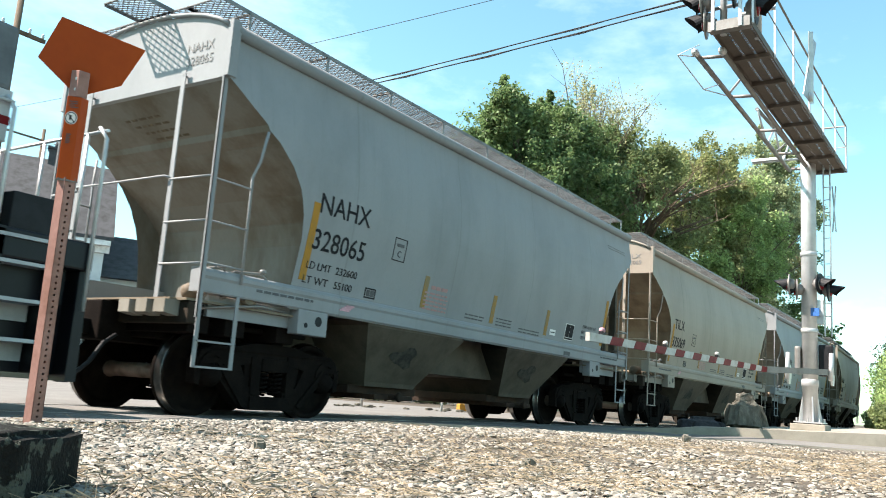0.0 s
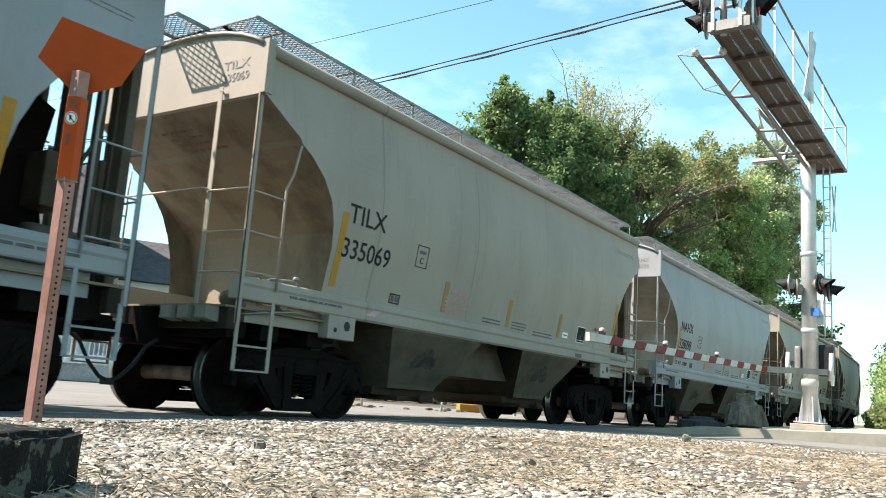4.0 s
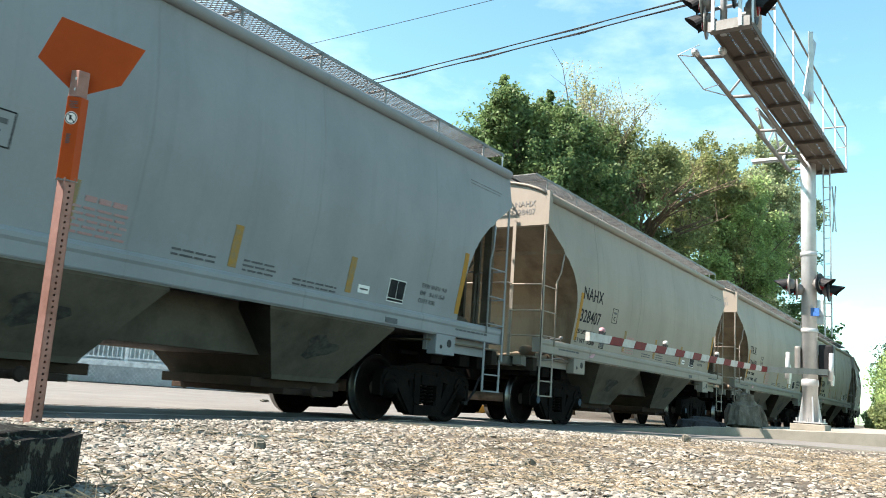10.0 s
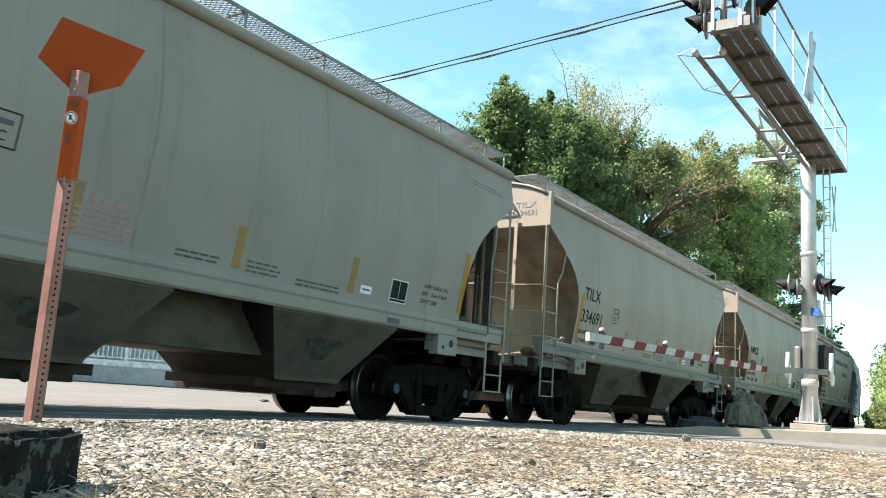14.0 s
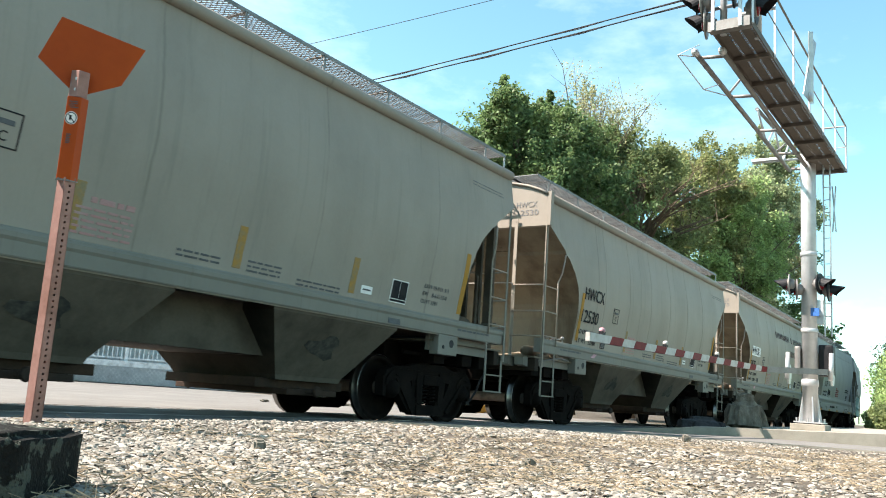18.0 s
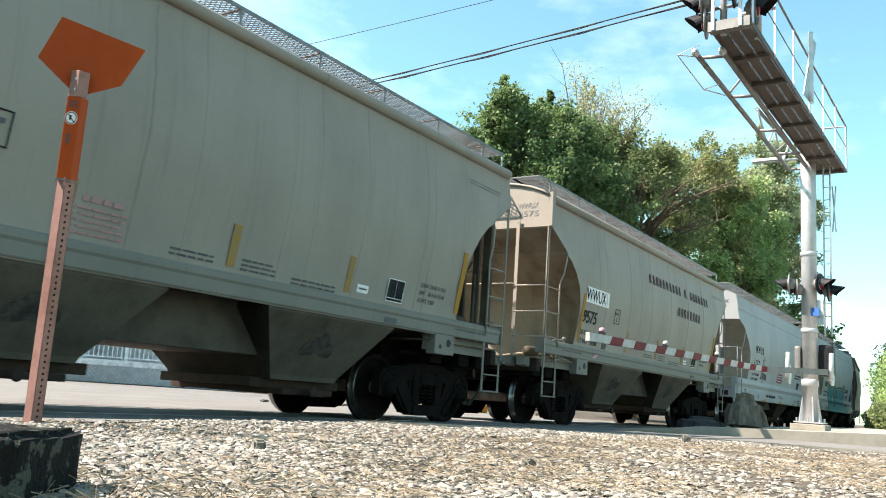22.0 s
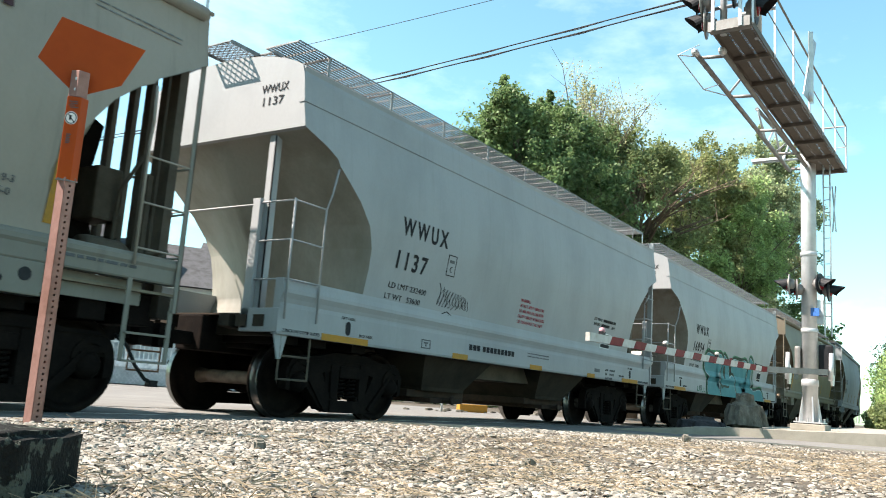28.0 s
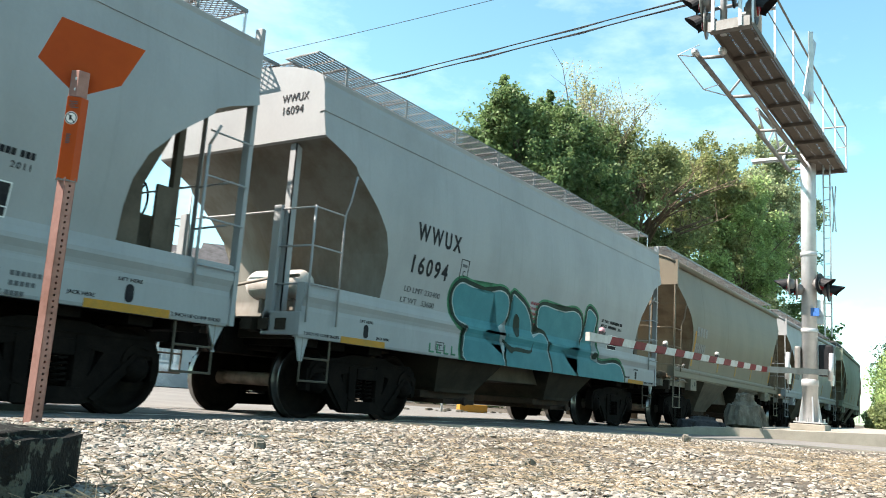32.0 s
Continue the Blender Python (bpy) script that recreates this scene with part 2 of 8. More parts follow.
M_SHINGLE = mat("grey_shingles", (0.085, 0.085, 0.08925), rough=0.95, scale=3, vary=0.25, fine=40, bump=0.4, other=(0.05525, 0.05525, 0.05525), spec=0.08)
M_TRIM = mat("white_trim", (0.78, 0.78, 0.77), rough=0.6, scale=4, vary=0.05, fine=40, bump=0.0)
M_GLASS = mat("dark_window_pane", (0.03, 0.035, 0.04), rough=0.08, scale=2, vary=0.1, fine=20, bump=0.0)
M_LOCOBLUE = mat("dark_loco_paint", (0.006, 0.006, 0.009), rough=0.4, scale=3, vary=0.15, fine=40, bump=0.05)
M_LOCOGREY = mat("grey_loco_paint", (0.128, 0.136, 0.144), rough=0.45, scale=3, vary=0.1, fine=40, bump=0.03)
M_LOCOWHITE = mat("white_loco_stripe", (0.42, 0.42, 0.42), rough=0.45, scale=3, vary=0.08, fine=40, bump=0.02, other=(0.3, 0.3, 0.3))


def leaf_mat(name, a, b):
    m = mat(name, a, rough=0.55, scale=0.8, vary=0.2, fine=6.0, bump=0.0, other=b, rand=0.34)
    bsdf = m.node_tree.nodes["Principled BSDF"]
    tr = m.node_tree.nodes.new("ShaderNodeBsdfTranslucent")
    mx = m.node_tree.nodes.new("ShaderNodeMixShader")
    mx.inputs[0].default_value = 0.44
    src = bsdf.inputs["Base Color"].links[0].from_socket
    m.node_tree.links.new(src, tr.inputs["Color"])
    m.node_tree.links.new(bsdf.outputs[0], mx.inputs[1])
    m.node_tree.links.new(tr.outputs[0], mx.inputs[2])
    m.node_tree.links.new(mx.outputs[0], m.node_tree.nodes["Material Output"].inputs["Surface"])
    return m


M_LEAF_DARK = leaf_mat("dark_green_leaves", (0.165, 0.245, 0.098), (0.078, 0.128, 0.052))
M_LEAF_OLIVE = leaf_mat("olive_green_leaves", (0.255, 0.300, 0.130), (0.120, 0.165, 0.070))
M_LEAF_TAWNY = leaf_mat("tawny_olive_leaves", (0.300, 0.315, 0.135), (0.125, 0.170, 0.070))
M_LEAF_YELLOW = leaf_mat("yellowing_leaves", (0.36, 0.36, 0.20), (0.25, 0.26, 0.13))
M_LEAF_MID = leaf_mat("mid_green_leaves", (0.330, 0.380, 0.215), (0.185, 0.235, 0.120))
M_LEAF_BRIGHT = leaf_mat("bright_green_leaves", (0.360, 0.480, 0.190), (0.225, 0.320, 0.125))


# ---- mesh helpers ----
def box(bm, x0, x1, y0, y1, z0, z1, bevel=0.0):
    vs = [bm.verts.new((x, y, z)) for x in (x0, x1) for y in (y0, y1) for z in (z0, z1)]
    fs = [bm.faces.new([vs[i] for i in q]) for q in ((0, 1, 3, 2), (4, 6, 7, 5), (0, 4, 5, 1), (2, 3, 7, 6), (0, 2, 6, 4), (1, 5, 7, 3))]
    if bevel:
        es = list({e for f in fs for e in f.edges})
        bmesh.ops.bevel(bm, geom=es, offset=bevel, segments=2, affect="EDGES", profile=0.6)
    return vs


def rod(bm, p, q, r, n=8, r2=None, cap=True):
    p, q = Vector(p), Vector(q)
    d = (q - p).normalized()
    a = d.orthogonal().normalized()
    b = d.cross(a)
    rings = []
    for c, rr in ((p, r), (q, r if r2 is None else r2)):
        rings.append([bm.verts.new(c + (a * math.cos(2 * math.pi * i / n) + b * math.sin(2 * math.pi * i / n)) * rr) for i in range(n)])
    for i in range(n):
        f = bm.faces.new((rings[0][i], rings[0][(i + 1) % n], rings[1][(i + 1) % n], rings[1][i]))
        f.smooth = n > 6
    if cap:
        bm.faces.new(rings[0][::-1])
        bm.faces.new(rings[1])


def pipe(bm, pts, r, n=8):
    """A round tube bent through the points."""
    pts = [Vector(p) for p in pts]
    rings, a = [], None
    for i, p in enumerate(pts):
        t = (pts[min(i + 1, len(pts) - 1)] - pts[max(i - 1, 0)]).normalized()
        a = t.orthogonal().normalized() if a is None else (a - t * a.dot(t)).normalized()
        b = t.cross(a)
        rings.append([bm.verts.new(p + (a * math.cos(2 * math.pi * k / n) + b * math.sin(2 * math.pi * k / n)) * r) for k in range(n)])
    for p, q in zip(rings, rings[1:]):
        for k in range(n):
            f = bm.faces.new((p[k], p[(k + 1) % n], q[(k + 1) % n], q[k]))
            f.smooth = True
    bm.faces.new(rings[0][::-1])
    bm.faces.new(rings[-1])


def bar(bm, p, q, w, d, up=(0, 0, 1)):
    """A flat bar from p to q, w across and d thick."""
    p, q = Vector(p), Vector(q)
    t = (q - p).normalized()
    s = t.cross(Vector(up))
    s = s.normalized() if s.length > 1e-4 else Vector((1, 0, 0))
    u = s.cross(t)
    vs = [bm.verts.new(c + s * (i * w / 2) + u * (j * d / 2)) for c in (p, q) for i in (-1, 1) for j in (-1, 1)]
    for f in ((0, 1, 3, 2), (4, 6, 7, 5), (0, 4, 5, 1), (2, 3, 7, 6), (0, 2, 6, 4), (1, 5, 7, 3)):
        bm.faces.new([vs[i] for i in f])


def prism(bm, poly, y0, y1, axis="y"):
    """Poly, in two of the axes, drawn out along the third."""
    def at(a, b, c):
        return (a, c, b) if axis == "y" else ((c, a, b) if axis == "x" else (a, b, c))
    v0 = [bm.verts.new(at(a, b, y0)) for a, b in poly]
    v1 = [bm.verts.new(at(a, b, y1)) for a, b in poly]
    n = len(poly)
    bm.faces.new(v0)
    bm.faces.new(v1[::-1])
    for i in range(n):
        bm.faces.new((v0[i], v1[i], v1[(i + 1) % n], v0[(i + 1) % n]))


def lathe(bm, prof, n=32, axis="y", centre=(0, 0, 0)):
    """Profile of (radius, along) turned about an axis."""
    rings = []
    for r, h in prof:
        ring = []
        for i in range(n):
            a = 2 * math.pi * i / n
            c, s = r * math.cos(a), r * math.sin(a)
            v = {"y": (c, h, s), "z": (c, s, h), "x": (h, c, s)}[axis]
            ring.append(bm.verts.new(Vector(v) + Vector(centre)))
        rings.append(ring)
    for a, b in zip(rings, rings[1:]):
        for i in range(n):
            f = bm.faces.new((a[i], a[(i + 1) % n], b[(i + 1) % n], b[i]))
            f.smooth = True
    bm.faces.new(rings[0][::-1])
    bm.faces.new(rings[-1])


def mesh_of(name, bm, *mats, smooth=False):
    bmesh.ops.recalc_face_normals(bm, faces=bm.faces)
    me = bpy.data.meshes.new(name)
    bm.to_mesh(me)
    bm.free()
    for m in mats:
        me.materials.append(m)
    if smooth:
        for p in me.polygons:
            p.use_smooth = True
    return me


def part(name, bm, material, parent, label=""):
    me = bm if isinstance(bm, bpy.types.Mesh) else mesh_of(name, bm, material)
    ob = new(name, me)
    ob.parent = parent
    if label:
        tagged(ob, label)
    return ob


def painted(ob, material):
    """Gives one object its own paint on a shared mesh."""
    ob.material_slots[0].link = "OBJECT"
    ob.material_slots[0].material = material
    return ob


def thing(name, bm, material, label, category, m=None, group="", kind=""):
    ob = new(name, bm if isinstance(bm, bpy.types.Mesh) else mesh_of(name, bm, material))
    if m is not None:
        ob.matrix_world = m
    return tagged(ob, label, category, group, kind)


def holder(name, label, category, m=None, group="", kind=""):
    ob = new(name)
    ob.empty_display_size = 0.2
    if m is not None:
        ob.matrix_basis = m
    return tagged(ob, label, category, group, kind)


def arc(cx, cz, r, a0, a1, n):
    return [(cx + r * math.cos(radians(a0 + (a1 - a0) * i / n)), cz + r * math.sin(radians(a0 + (a1 - a0) * i / n))) for i in range(n + 1)]


def words_mesh(text, size, material, depth=0.002, bold=0.005, gap=1.0):
    """Lettering as a flat mesh with the built-in font, in the xz plane, size = cap height."""
    cu = bpy.data.curves.new("lettering", "FONT")
    cu.body = text
    cu.size = size / 0.70
    cu.extrude = depth
    cu.resolution_u = 3
    cu.offset = bold * cu.size if size > 0.15 else 0.0
    cu.space_character = gap
    ob = bpy.data.objects.new("lettering", cu)
    scene.collection.objects.link(ob)
    me = bpy.data.meshes.new_from_object(ob.evaluated_get(bpy.context.evaluated_depsgraph_get()))
    bpy.data.objects.remove(ob)
    me.transform(Matrix.Rotation(radians(90), 4, "X"))
    me.materials.clear()
    me.materials.append(material)
    return me


def words(text, x, y, z, height, width, material, parent, name="lettering", bold=0.005, gap=1.0):
    """Words on the near side of a thing: left edge x, foot z, of a given cap height and width."""
    me = words_mesh(text, height, material, bold=bold, gap=gap)
    xs = [v.co.x for v in me.vertices]
    k = width / (max(xs) - min(xs))
    me.transform(Matrix.Translation((-min(xs), 0, 0)))
    me.transform(Matrix.Diagonal((k, 1, 1, 1)))
    ob = new(name, me)
    ob.parent = parent
    ob.location = (x, y, z)
    return ob


def dashes(rows, material, parent, y, name="small_print"):
    """Small print that cannot be read: rows of bars (x, z, width, height)."""
    bm = bmesh.new()
    for x, z, w, h in rows:
        box(bm, x, x + w, y - 0.002, y + 0.002, z, z + h)
    return tagged(part(name, bm, material, parent), kind="stuff")


# ---- ground, road, track ----
def ease(a, b, v):
    t = min(1.0, max(0.0, (v - a) / (b - a)))
    return t * t * (3 - 2 * t)


def ground_z(x, y):
    """The corner plot of gravel lies higher than the crossing and falls away to the road."""
    return (0.045 + 0.12 * (1 - ease(3.5, 13.0, x))) * (1 - ease(3.6, 5.4, y))


TRACK_Y = 8.016


def grid_axis(fine0, fine1, step, far):
    v = [fine0 + step * i for i in range(int(round((fine1 - fine0) / step)) + 1)]
    d = step
    lo, hi = fine0, fine1
    left, right = [], []
    while hi < far:
        d *= 1.6
        hi += d
        lo -= d
        right.append(hi)
        left.append(lo)
    return left[::-1] + v + right


def sheet(name, xs, ys, z, material, keep=None):
    verts = [(x, y, z(x, y)) for x in xs for y in ys]
    n = len(ys)
    faces = []
    for i in range(len(xs) - 1):
        for j in range(n - 1):
            if keep is None or keep((xs[i] + xs[i + 1]) / 2, (ys[j] + ys[j + 1]) / 2):
                faces.append((i * n + j, (i + 1) * n + j, (i + 1) * n + j + 1, i * n + j + 1))
    me = bpy.data.meshes.new(name)
    me.from_pydata(verts, [], faces)
    me.materials.append(material)
    for p in me.polygons:
        p.use_smooth = True
    return new(name, me)


tagged(sheet("ground", grid_axis(-6, 26, 0.4, 2500), grid_axis(-6, 12, 0.25, 2500), lambda x, y: ground_z(x, y) - 0.004 * ease(3.2, 3.8, y), M_EARTH),
       "dusty brown earth and verge round the crossing", "ground", kind="structure")


def step_list(a, b, n):
    return [a + (b - a) * i / n for i in range(n + 1)]


tagged(sheet("road", step_list(-40, 26, 132), step_list(3.45, 34, 122), lambda x, y: ground_z(x, y) + 0.006, M_ASPHALT,
             keep=lambda x, y: x < 24 - 0.0 * y), "worn pale asphalt of the crossing and street", "road", kind="structure")
tagged(sheet("road_approach", step_list(12.4, 16.4, 16), step_list(-30, 3.45, 80), lambda x, y: ground_z(x, y) + 0.006, M_ASPHALT),
       "worn pale asphalt street running up to the crossing", "road", kind="structure")

# rails with head, web and foot, sunk in the crossing
RAIL_PROFILE = [(-0.036, 0.0), (0.036, 0.0), (0.036, -0.035), (0.012, -0.05), (0.012, -0.13), (0.07, -0.145), (0.07, -0.16), (-0.07, -0.16), (-0.07, -0.145), (-0.012, -0.13), (-0.012, -0.05), (-0.036, -0.035)]
CURVE_X, CURVE_R = 43.0, 150.0


def track_pose(s):
    """Place and heading on the track's centre line: straight, then a wide bend away."""
    if s <= CURVE_X:
        return s, TRACK_Y, 0.0
    a = (s - CURVE_X) / CURVE_R
    return CURVE_X + CURVE_R * math.sin(a), TRACK_Y + CURVE_R * (1 - math.cos(a)), a


def rail_mesh(side):
    bm = bmesh.new()
    rings = []
    for s in [-60, CURVE_X] + [CURVE_X + 6 * i for i in range(1, 24)]:
        x, y, a = track_pose(s)
        rings.append([bm.verts.new((x - math.sin(a) * (side + u), y + math.cos(a) * (side + u), w + 0.008)) for u, w in RAIL_PROFILE])
    for p, q in zip(rings, rings[1:]):
        for i in range(len(RAIL_PROFILE)):
            j = (i + 1) % len(RAIL_PROFILE)
            bm.faces.new((p[i], p[j], q[j], q[i]))
    return bm


track = holder("railway_track", "two steel rails set flush in the crossing", "railway", kind="structure")
for side in (-0.75, 0.75):
    part("rail", rail_mesh(side), M_RAIL, track)
for y0, y1 in ((TRACK_Y - 1.35, TRACK_Y - 0.83), (TRACK_Y - 0.66, TRACK_Y + 0.66), (TRACK_Y + 0.83, TRACK_Y + 1.35)):
    for i in range(9):
        bm = bmesh.new()
        box(bm, -5 + i * 2.45, -5 + i * 2.45 + 2.43, y0, y1, -0.05, 0.012, 0.006)
        part("crossing_panel", bm, M_ASPHALT, track)


# gravel plot
def edge_y(x):
    return 3.62 + 0.10 * math.sin(x * 1.7) + 0.35 * ease(4.5, 9.5, x)


def in_gravel(x, y):
    if y > edge_y(x) or x > 12.4:
        return False
    cx, cy, r = 9.4, edge_y(9.4) - 3.0, 3.0
    if x > cx and y > cy and math.hypot(x - cx, y - cy) > r:
        return False
    return True


def bumpy(x, y):
    return ground_z(x, y) + 0.008 + 0.014 * noise.noise((x * 1.3, y * 1.3, 0)) + 0.006 * noise.noise((x * 6, y * 6, 3))


gravel = tagged(sheet("gravel_plot", step_list(-3, 12.5, 155), step_list(-3, 4.2, 90), bumpy, M_EARTH, keep=in_gravel),
                "pale gravel mixed with dry grass and dirt", "gravel", kind="structure")


def stones():
    """Loose flattish stones, thick near the eye and thinner farther off, as one mesh."""
    rng = np.random.default_rng(5)
    ring = [(math.cos(a), math.sin(a)) for a in (0.0, 1.1, 2.0, 3.2, 4.1, 5.3)]
    base = np.array([(0, 0, 0.75)] + [(0.62 * a, 0.62 * b, 0.62) for a, b in ring] + [(a, b, -0.1) for a, b in ring], float)
    tri = [(0, i, i % 6 + 1) for i in range(1, 7)]
    for k in (0,):
        tri += [(1 + k + i, 7 + k + i, 7 + k + (i + 1) % 6) for i in range(6)] + [(1 + k + i, 7 + k + (i + 1) % 6, 1 + k + (i + 1) % 6) for i in range(6)]
    verts, faces = [], []
    count = 0
    while count < 68000:
        d = 0.9 + 11.0 * rng.random() ** 1.55
        ang = radians(rng.uniform(18, 100))
        x, y = d * math.sin(ang), d * math.cos(ang)
        if rng.random() < 0.20:
            x, y = rng.uniform(-3.0, 12.4), rng.uniform(-3.0, 4.0)
            if math.hypot(x, y) < 0.35:
                continue
            d = math.hypot(x, y)
        if not in_gravel(x, y):
            continue
        patch = noise.noise((x * 1.1, y * 1.1, 7.0))
        if rng.random() > 0.88 + 0.8 * patch - 0.60 * ease(1.6, 4.2, x) * (1 - ease(2.2, 3.5, y)):
            continue
        s = min(0.0125, 0.0063 * math.exp(rng.normal(0, 0.42))) * (1.0 + 0.35 * ease(2, 6, d))
        turn = rng.uniform(0, 6.283)
        c, q = math.cos(turn), math.sin(turn)
        v = base * (1 + rng.normal(0, 0.19, base.shape)) * (s * rng.uniform(0.9, 1.9), s, s * rng.uniform(0.35, 0.85))
        tilt = rng.normal(0, 0.25)
        v = np.stack([v[:, 0], v[:, 1] * math.cos(tilt) - v[:, 2] * math.sin(tilt), v[:, 1] * math.sin(tilt) + v[:, 2] * math.cos(tilt)], 1)
        v = np.stack([v[:, 0] * c - v[:, 1] * q + x, v[:, 0] * q + v[:, 1] * c + y, v[:, 2] + bumpy(x, y) + 0.25 * s], 1)
        n0 = len(verts)
        verts.extend(map(tuple, v))
        faces.extend((a + n0, b + n0, e + n0) for a, b, e in tri)
        count += 1
    me = bpy.data.meshes.new("gravel_stones")
    me.from_pydata(verts, [], faces)
    me.materials.append(M_STONE)
    return tagged(new("gravel_stones", me), "pale grey and buff loose gravel stones", "gravel", kind="stuff")


def straw():
    rng = np.random.default_rng(9)
    verts, faces = [], []
    count = 0
    while count < 13000:
        d = 1.5 + 7.0 * rng.random() ** 1.3
        ang = radians(rng.uniform(25, 100))
        x, y = d * math.sin(ang), d * math.cos(ang)
        if not in_gravel(x, y) or rng.random() > 0.10 + 1.3 * noise.noise((x * 1.1, y * 1.1, 21.0)) + 0.75 * ease(1.5, 4, x) * (1 - ease(2.0, 3.2, y)):
            continue
        z = bumpy(x, y) + 0.008
        a, l, w = rng.uniform(0, 6.283), rng.uniform(0.015, 0.055), rng.uniform(0.0004, 0.0011)
        r1, r2 = rng.uniform(0, 0.010), rng.uniform(0, 0.028) * (rng.random() < 0.5)
        dx, dy = math.cos(a) * l / 2, math.sin(a) * l / 2
        nx, ny = -math.sin(a) * w, math.cos(a) * w
        n0 = len(verts)
        verts += [(x - dx - nx, y - dy - ny, z + r1), (x - dx + nx, y - dy + ny, z + r1), (x + dx + nx, y + dy + ny, z + r2), (x + dx - nx, y + dy - ny, z + r2), (x - dx, y - dy, z + r1 + 2 * w), (x + dx, y + dy, z + r2 + 2 * w)]
        faces += [(n0, n0 + 1, n0 + 2, n0 + 3), (n0 + 1, n0 + 4, n0 + 5, n0 + 2), (n0 + 4, n0, n0 + 3, n0 + 5)]
        count += 1
    me = bpy.data.meshes.new("dry_grass")
    me.from_pydata(verts, [], faces)
    me.materials.append(M_STRAW)
    return tagged(new("dry_grass", me), "scattered straw and dead grass on the gravel", "dry grass", kind="stuff")


stones()
straw()


def rough_rock(name, size, seed, material, label, category, m, squash=1.0, cuts=4, amp=0.16, bevel=0.2, grain=0.0, smooth=False):
    bm = bmesh.new()
    bmesh.ops.create_cube(bm, size=1.0)
    bmesh.ops.bevel(bm, geom=list(bm.edges), offset=bevel, segments=3, affect="EDGES")
    bmesh.ops.subdivide_edges(bm, edges=list(bm.edges), cuts=cuts, use_grid_fill=True)
    for v in bm.verts:
        p = v.co.copy()
        k = noise.noise(p * 2.1 + Vector((seed, 0, 0))) * amp + noise.noise(p * 6.0 + Vector((0, seed, 0))) * amp * 0.35
        taper = 1 - (1 - squash) * (p.z + 0.5) ** 2
        v.co = Vector((p.x * size[0] * taper, p.y * size[1] * taper, (p.z + 0.5) * size[2])) * (1 + k)
        if grain:
            v.co += v.normal * grain * (noise.noise(v.co * 14) + 0.5 * noise.noise(v.co * 30))
    return thing(name, mesh_of(name, bm, material, smooth=smooth), material, label, category, m)


# lichened block close by the eye, and the two boulders by the mast
rough_rock("stone_block", (0.31, 0.26, 0.145), 3.1, M_BLOCK, "dark lichened stone block standing on the gravel", "stone block", pose(0.80, 1.485, 0.14, 0, 0, 36), cuts=9, amp=0.035, bevel=0.08, grain=0.004, smooth=True)
rough_rock("boulder", (1.02, 0.86, 0.88), 7.7, M_ROCK, "large grey boulder beside the signal mast", "boulder", pose(19.2, 4.66, 0.0, 0, 0, 25), squash=0.66, amp=0.13, bevel=0.24, grain=0.02)
rough_rock("boulder", (0.98, 0.66, 0.37), 12.4, M_DARKROCK, "low flat dark grey boulder beside a larger one", "boulder", pose(18.60, 5.42, -0.03, 0, 0, -58), squash=0.9, amp=0.08, bevel=0.24, grain=0.012)
for x, y, s, q in ((2.07, 2.08, 0.05, 1.0), (2.35, 2.02, 0.035, 2.0), (2.62, 1.35, 0.045, 3.0), (8.4, 2.6, 0.10, 4.0), (2.9, 2.9, 0.03, 6.0)):
    rough_rock("cobble", (s, s * 0.8, s * 0.7), q * 5.3, M_ROCK, "loose dark cobble lying on the gravel", "stone", pose(x, y, ground_z(x, y) + 0.006, 0, 0, q * 50), cuts=2, amp=0.2)

# concrete gutter along the gravel's edge
bm = bmesh.new()
path = [(4.6 + 0.5 * i, edge_y(4.6 + 0.5 * i) + 0.02) for i in range(10)] + [(9.4 + 3.0 * math.sin(radians(a)), edge_y(9.4) - 3.0 + 3.0 * math.cos(radians(a))) for a in range(6, 91, 6)] + [(12.42, -1.0), (12.42, -8.0)]
rows = []
for i, (x, y) in enumerate(path):
    x2, y2 = path[min(i + 1, len(path) - 1)]
    x1, y1 = path[max(i - 1, 0)]
    t = Vector((x2 - x1, y2 - y1, 0)).normalized()
    nrm = Vector((-t.y, t.x, 0))
    w = 0.10 + 0.35 * ease(4.6, 8.0, x)
    z = ground_z(x, y)
    a, b = Vector((x, y, z)), Vector((x, y, ground_z(x + nrm.x * w, y + nrm.y * w))) + nrm * w
    rows.append([bm.verts.new(p) for p in (a + Vector((0, 0, -0.05)), a + Vector((0, 0, 0.030)), b + Vector((0, 0, 0.018)), b + Vector((0, 0, -0.05)))])
for p, q in zip(rows, rows[1:]):
    for i in range(3):
        bm.faces.new((p[i], p[i + 1], q[i + 1], q[i]))
thing("gutter", bm, M_CONCRETE, "pale concrete gutter between gravel and road", "gutter", kind="structure")

# raised kerbed island under the mast
ISLAND = [(15.7, 3.9), (15.9, 3.0), (16.3, 1.6), (16.8, 0.0), (17.6, -3.0), (19.0, -8.0), (34.0, -8.0), (34.0, 4.2), (24.0, 5.1), (18.4, 5.4), (16.6, 5.6), (15.1, 6.0), (15.3, 4.8)]


def island_z(x, y):
    return 0.20 + 0.10 * ease(15.5, 19.5, x) + 0.06 * ease(3.6, 1.4, y) - 0.17 * ease(4.0, 5.9, y)


bm = bmesh.new()
top = [bm.verts.new((x, y, island_z(x, y))) for x, y in ISLAND]
low = [bm.verts.new((x, y, -0.1)) for x, y in ISLAND]
bm.faces.new(top)
for i in range(len(ISLAND)):
    j = (i + 1) % len(ISLAND)
    bm.faces.new((low[i], low[j], top[j], top[i]))
bmesh.ops.triangulate(bm, faces=[f for f in bm.faces if len(f.verts) > 4])
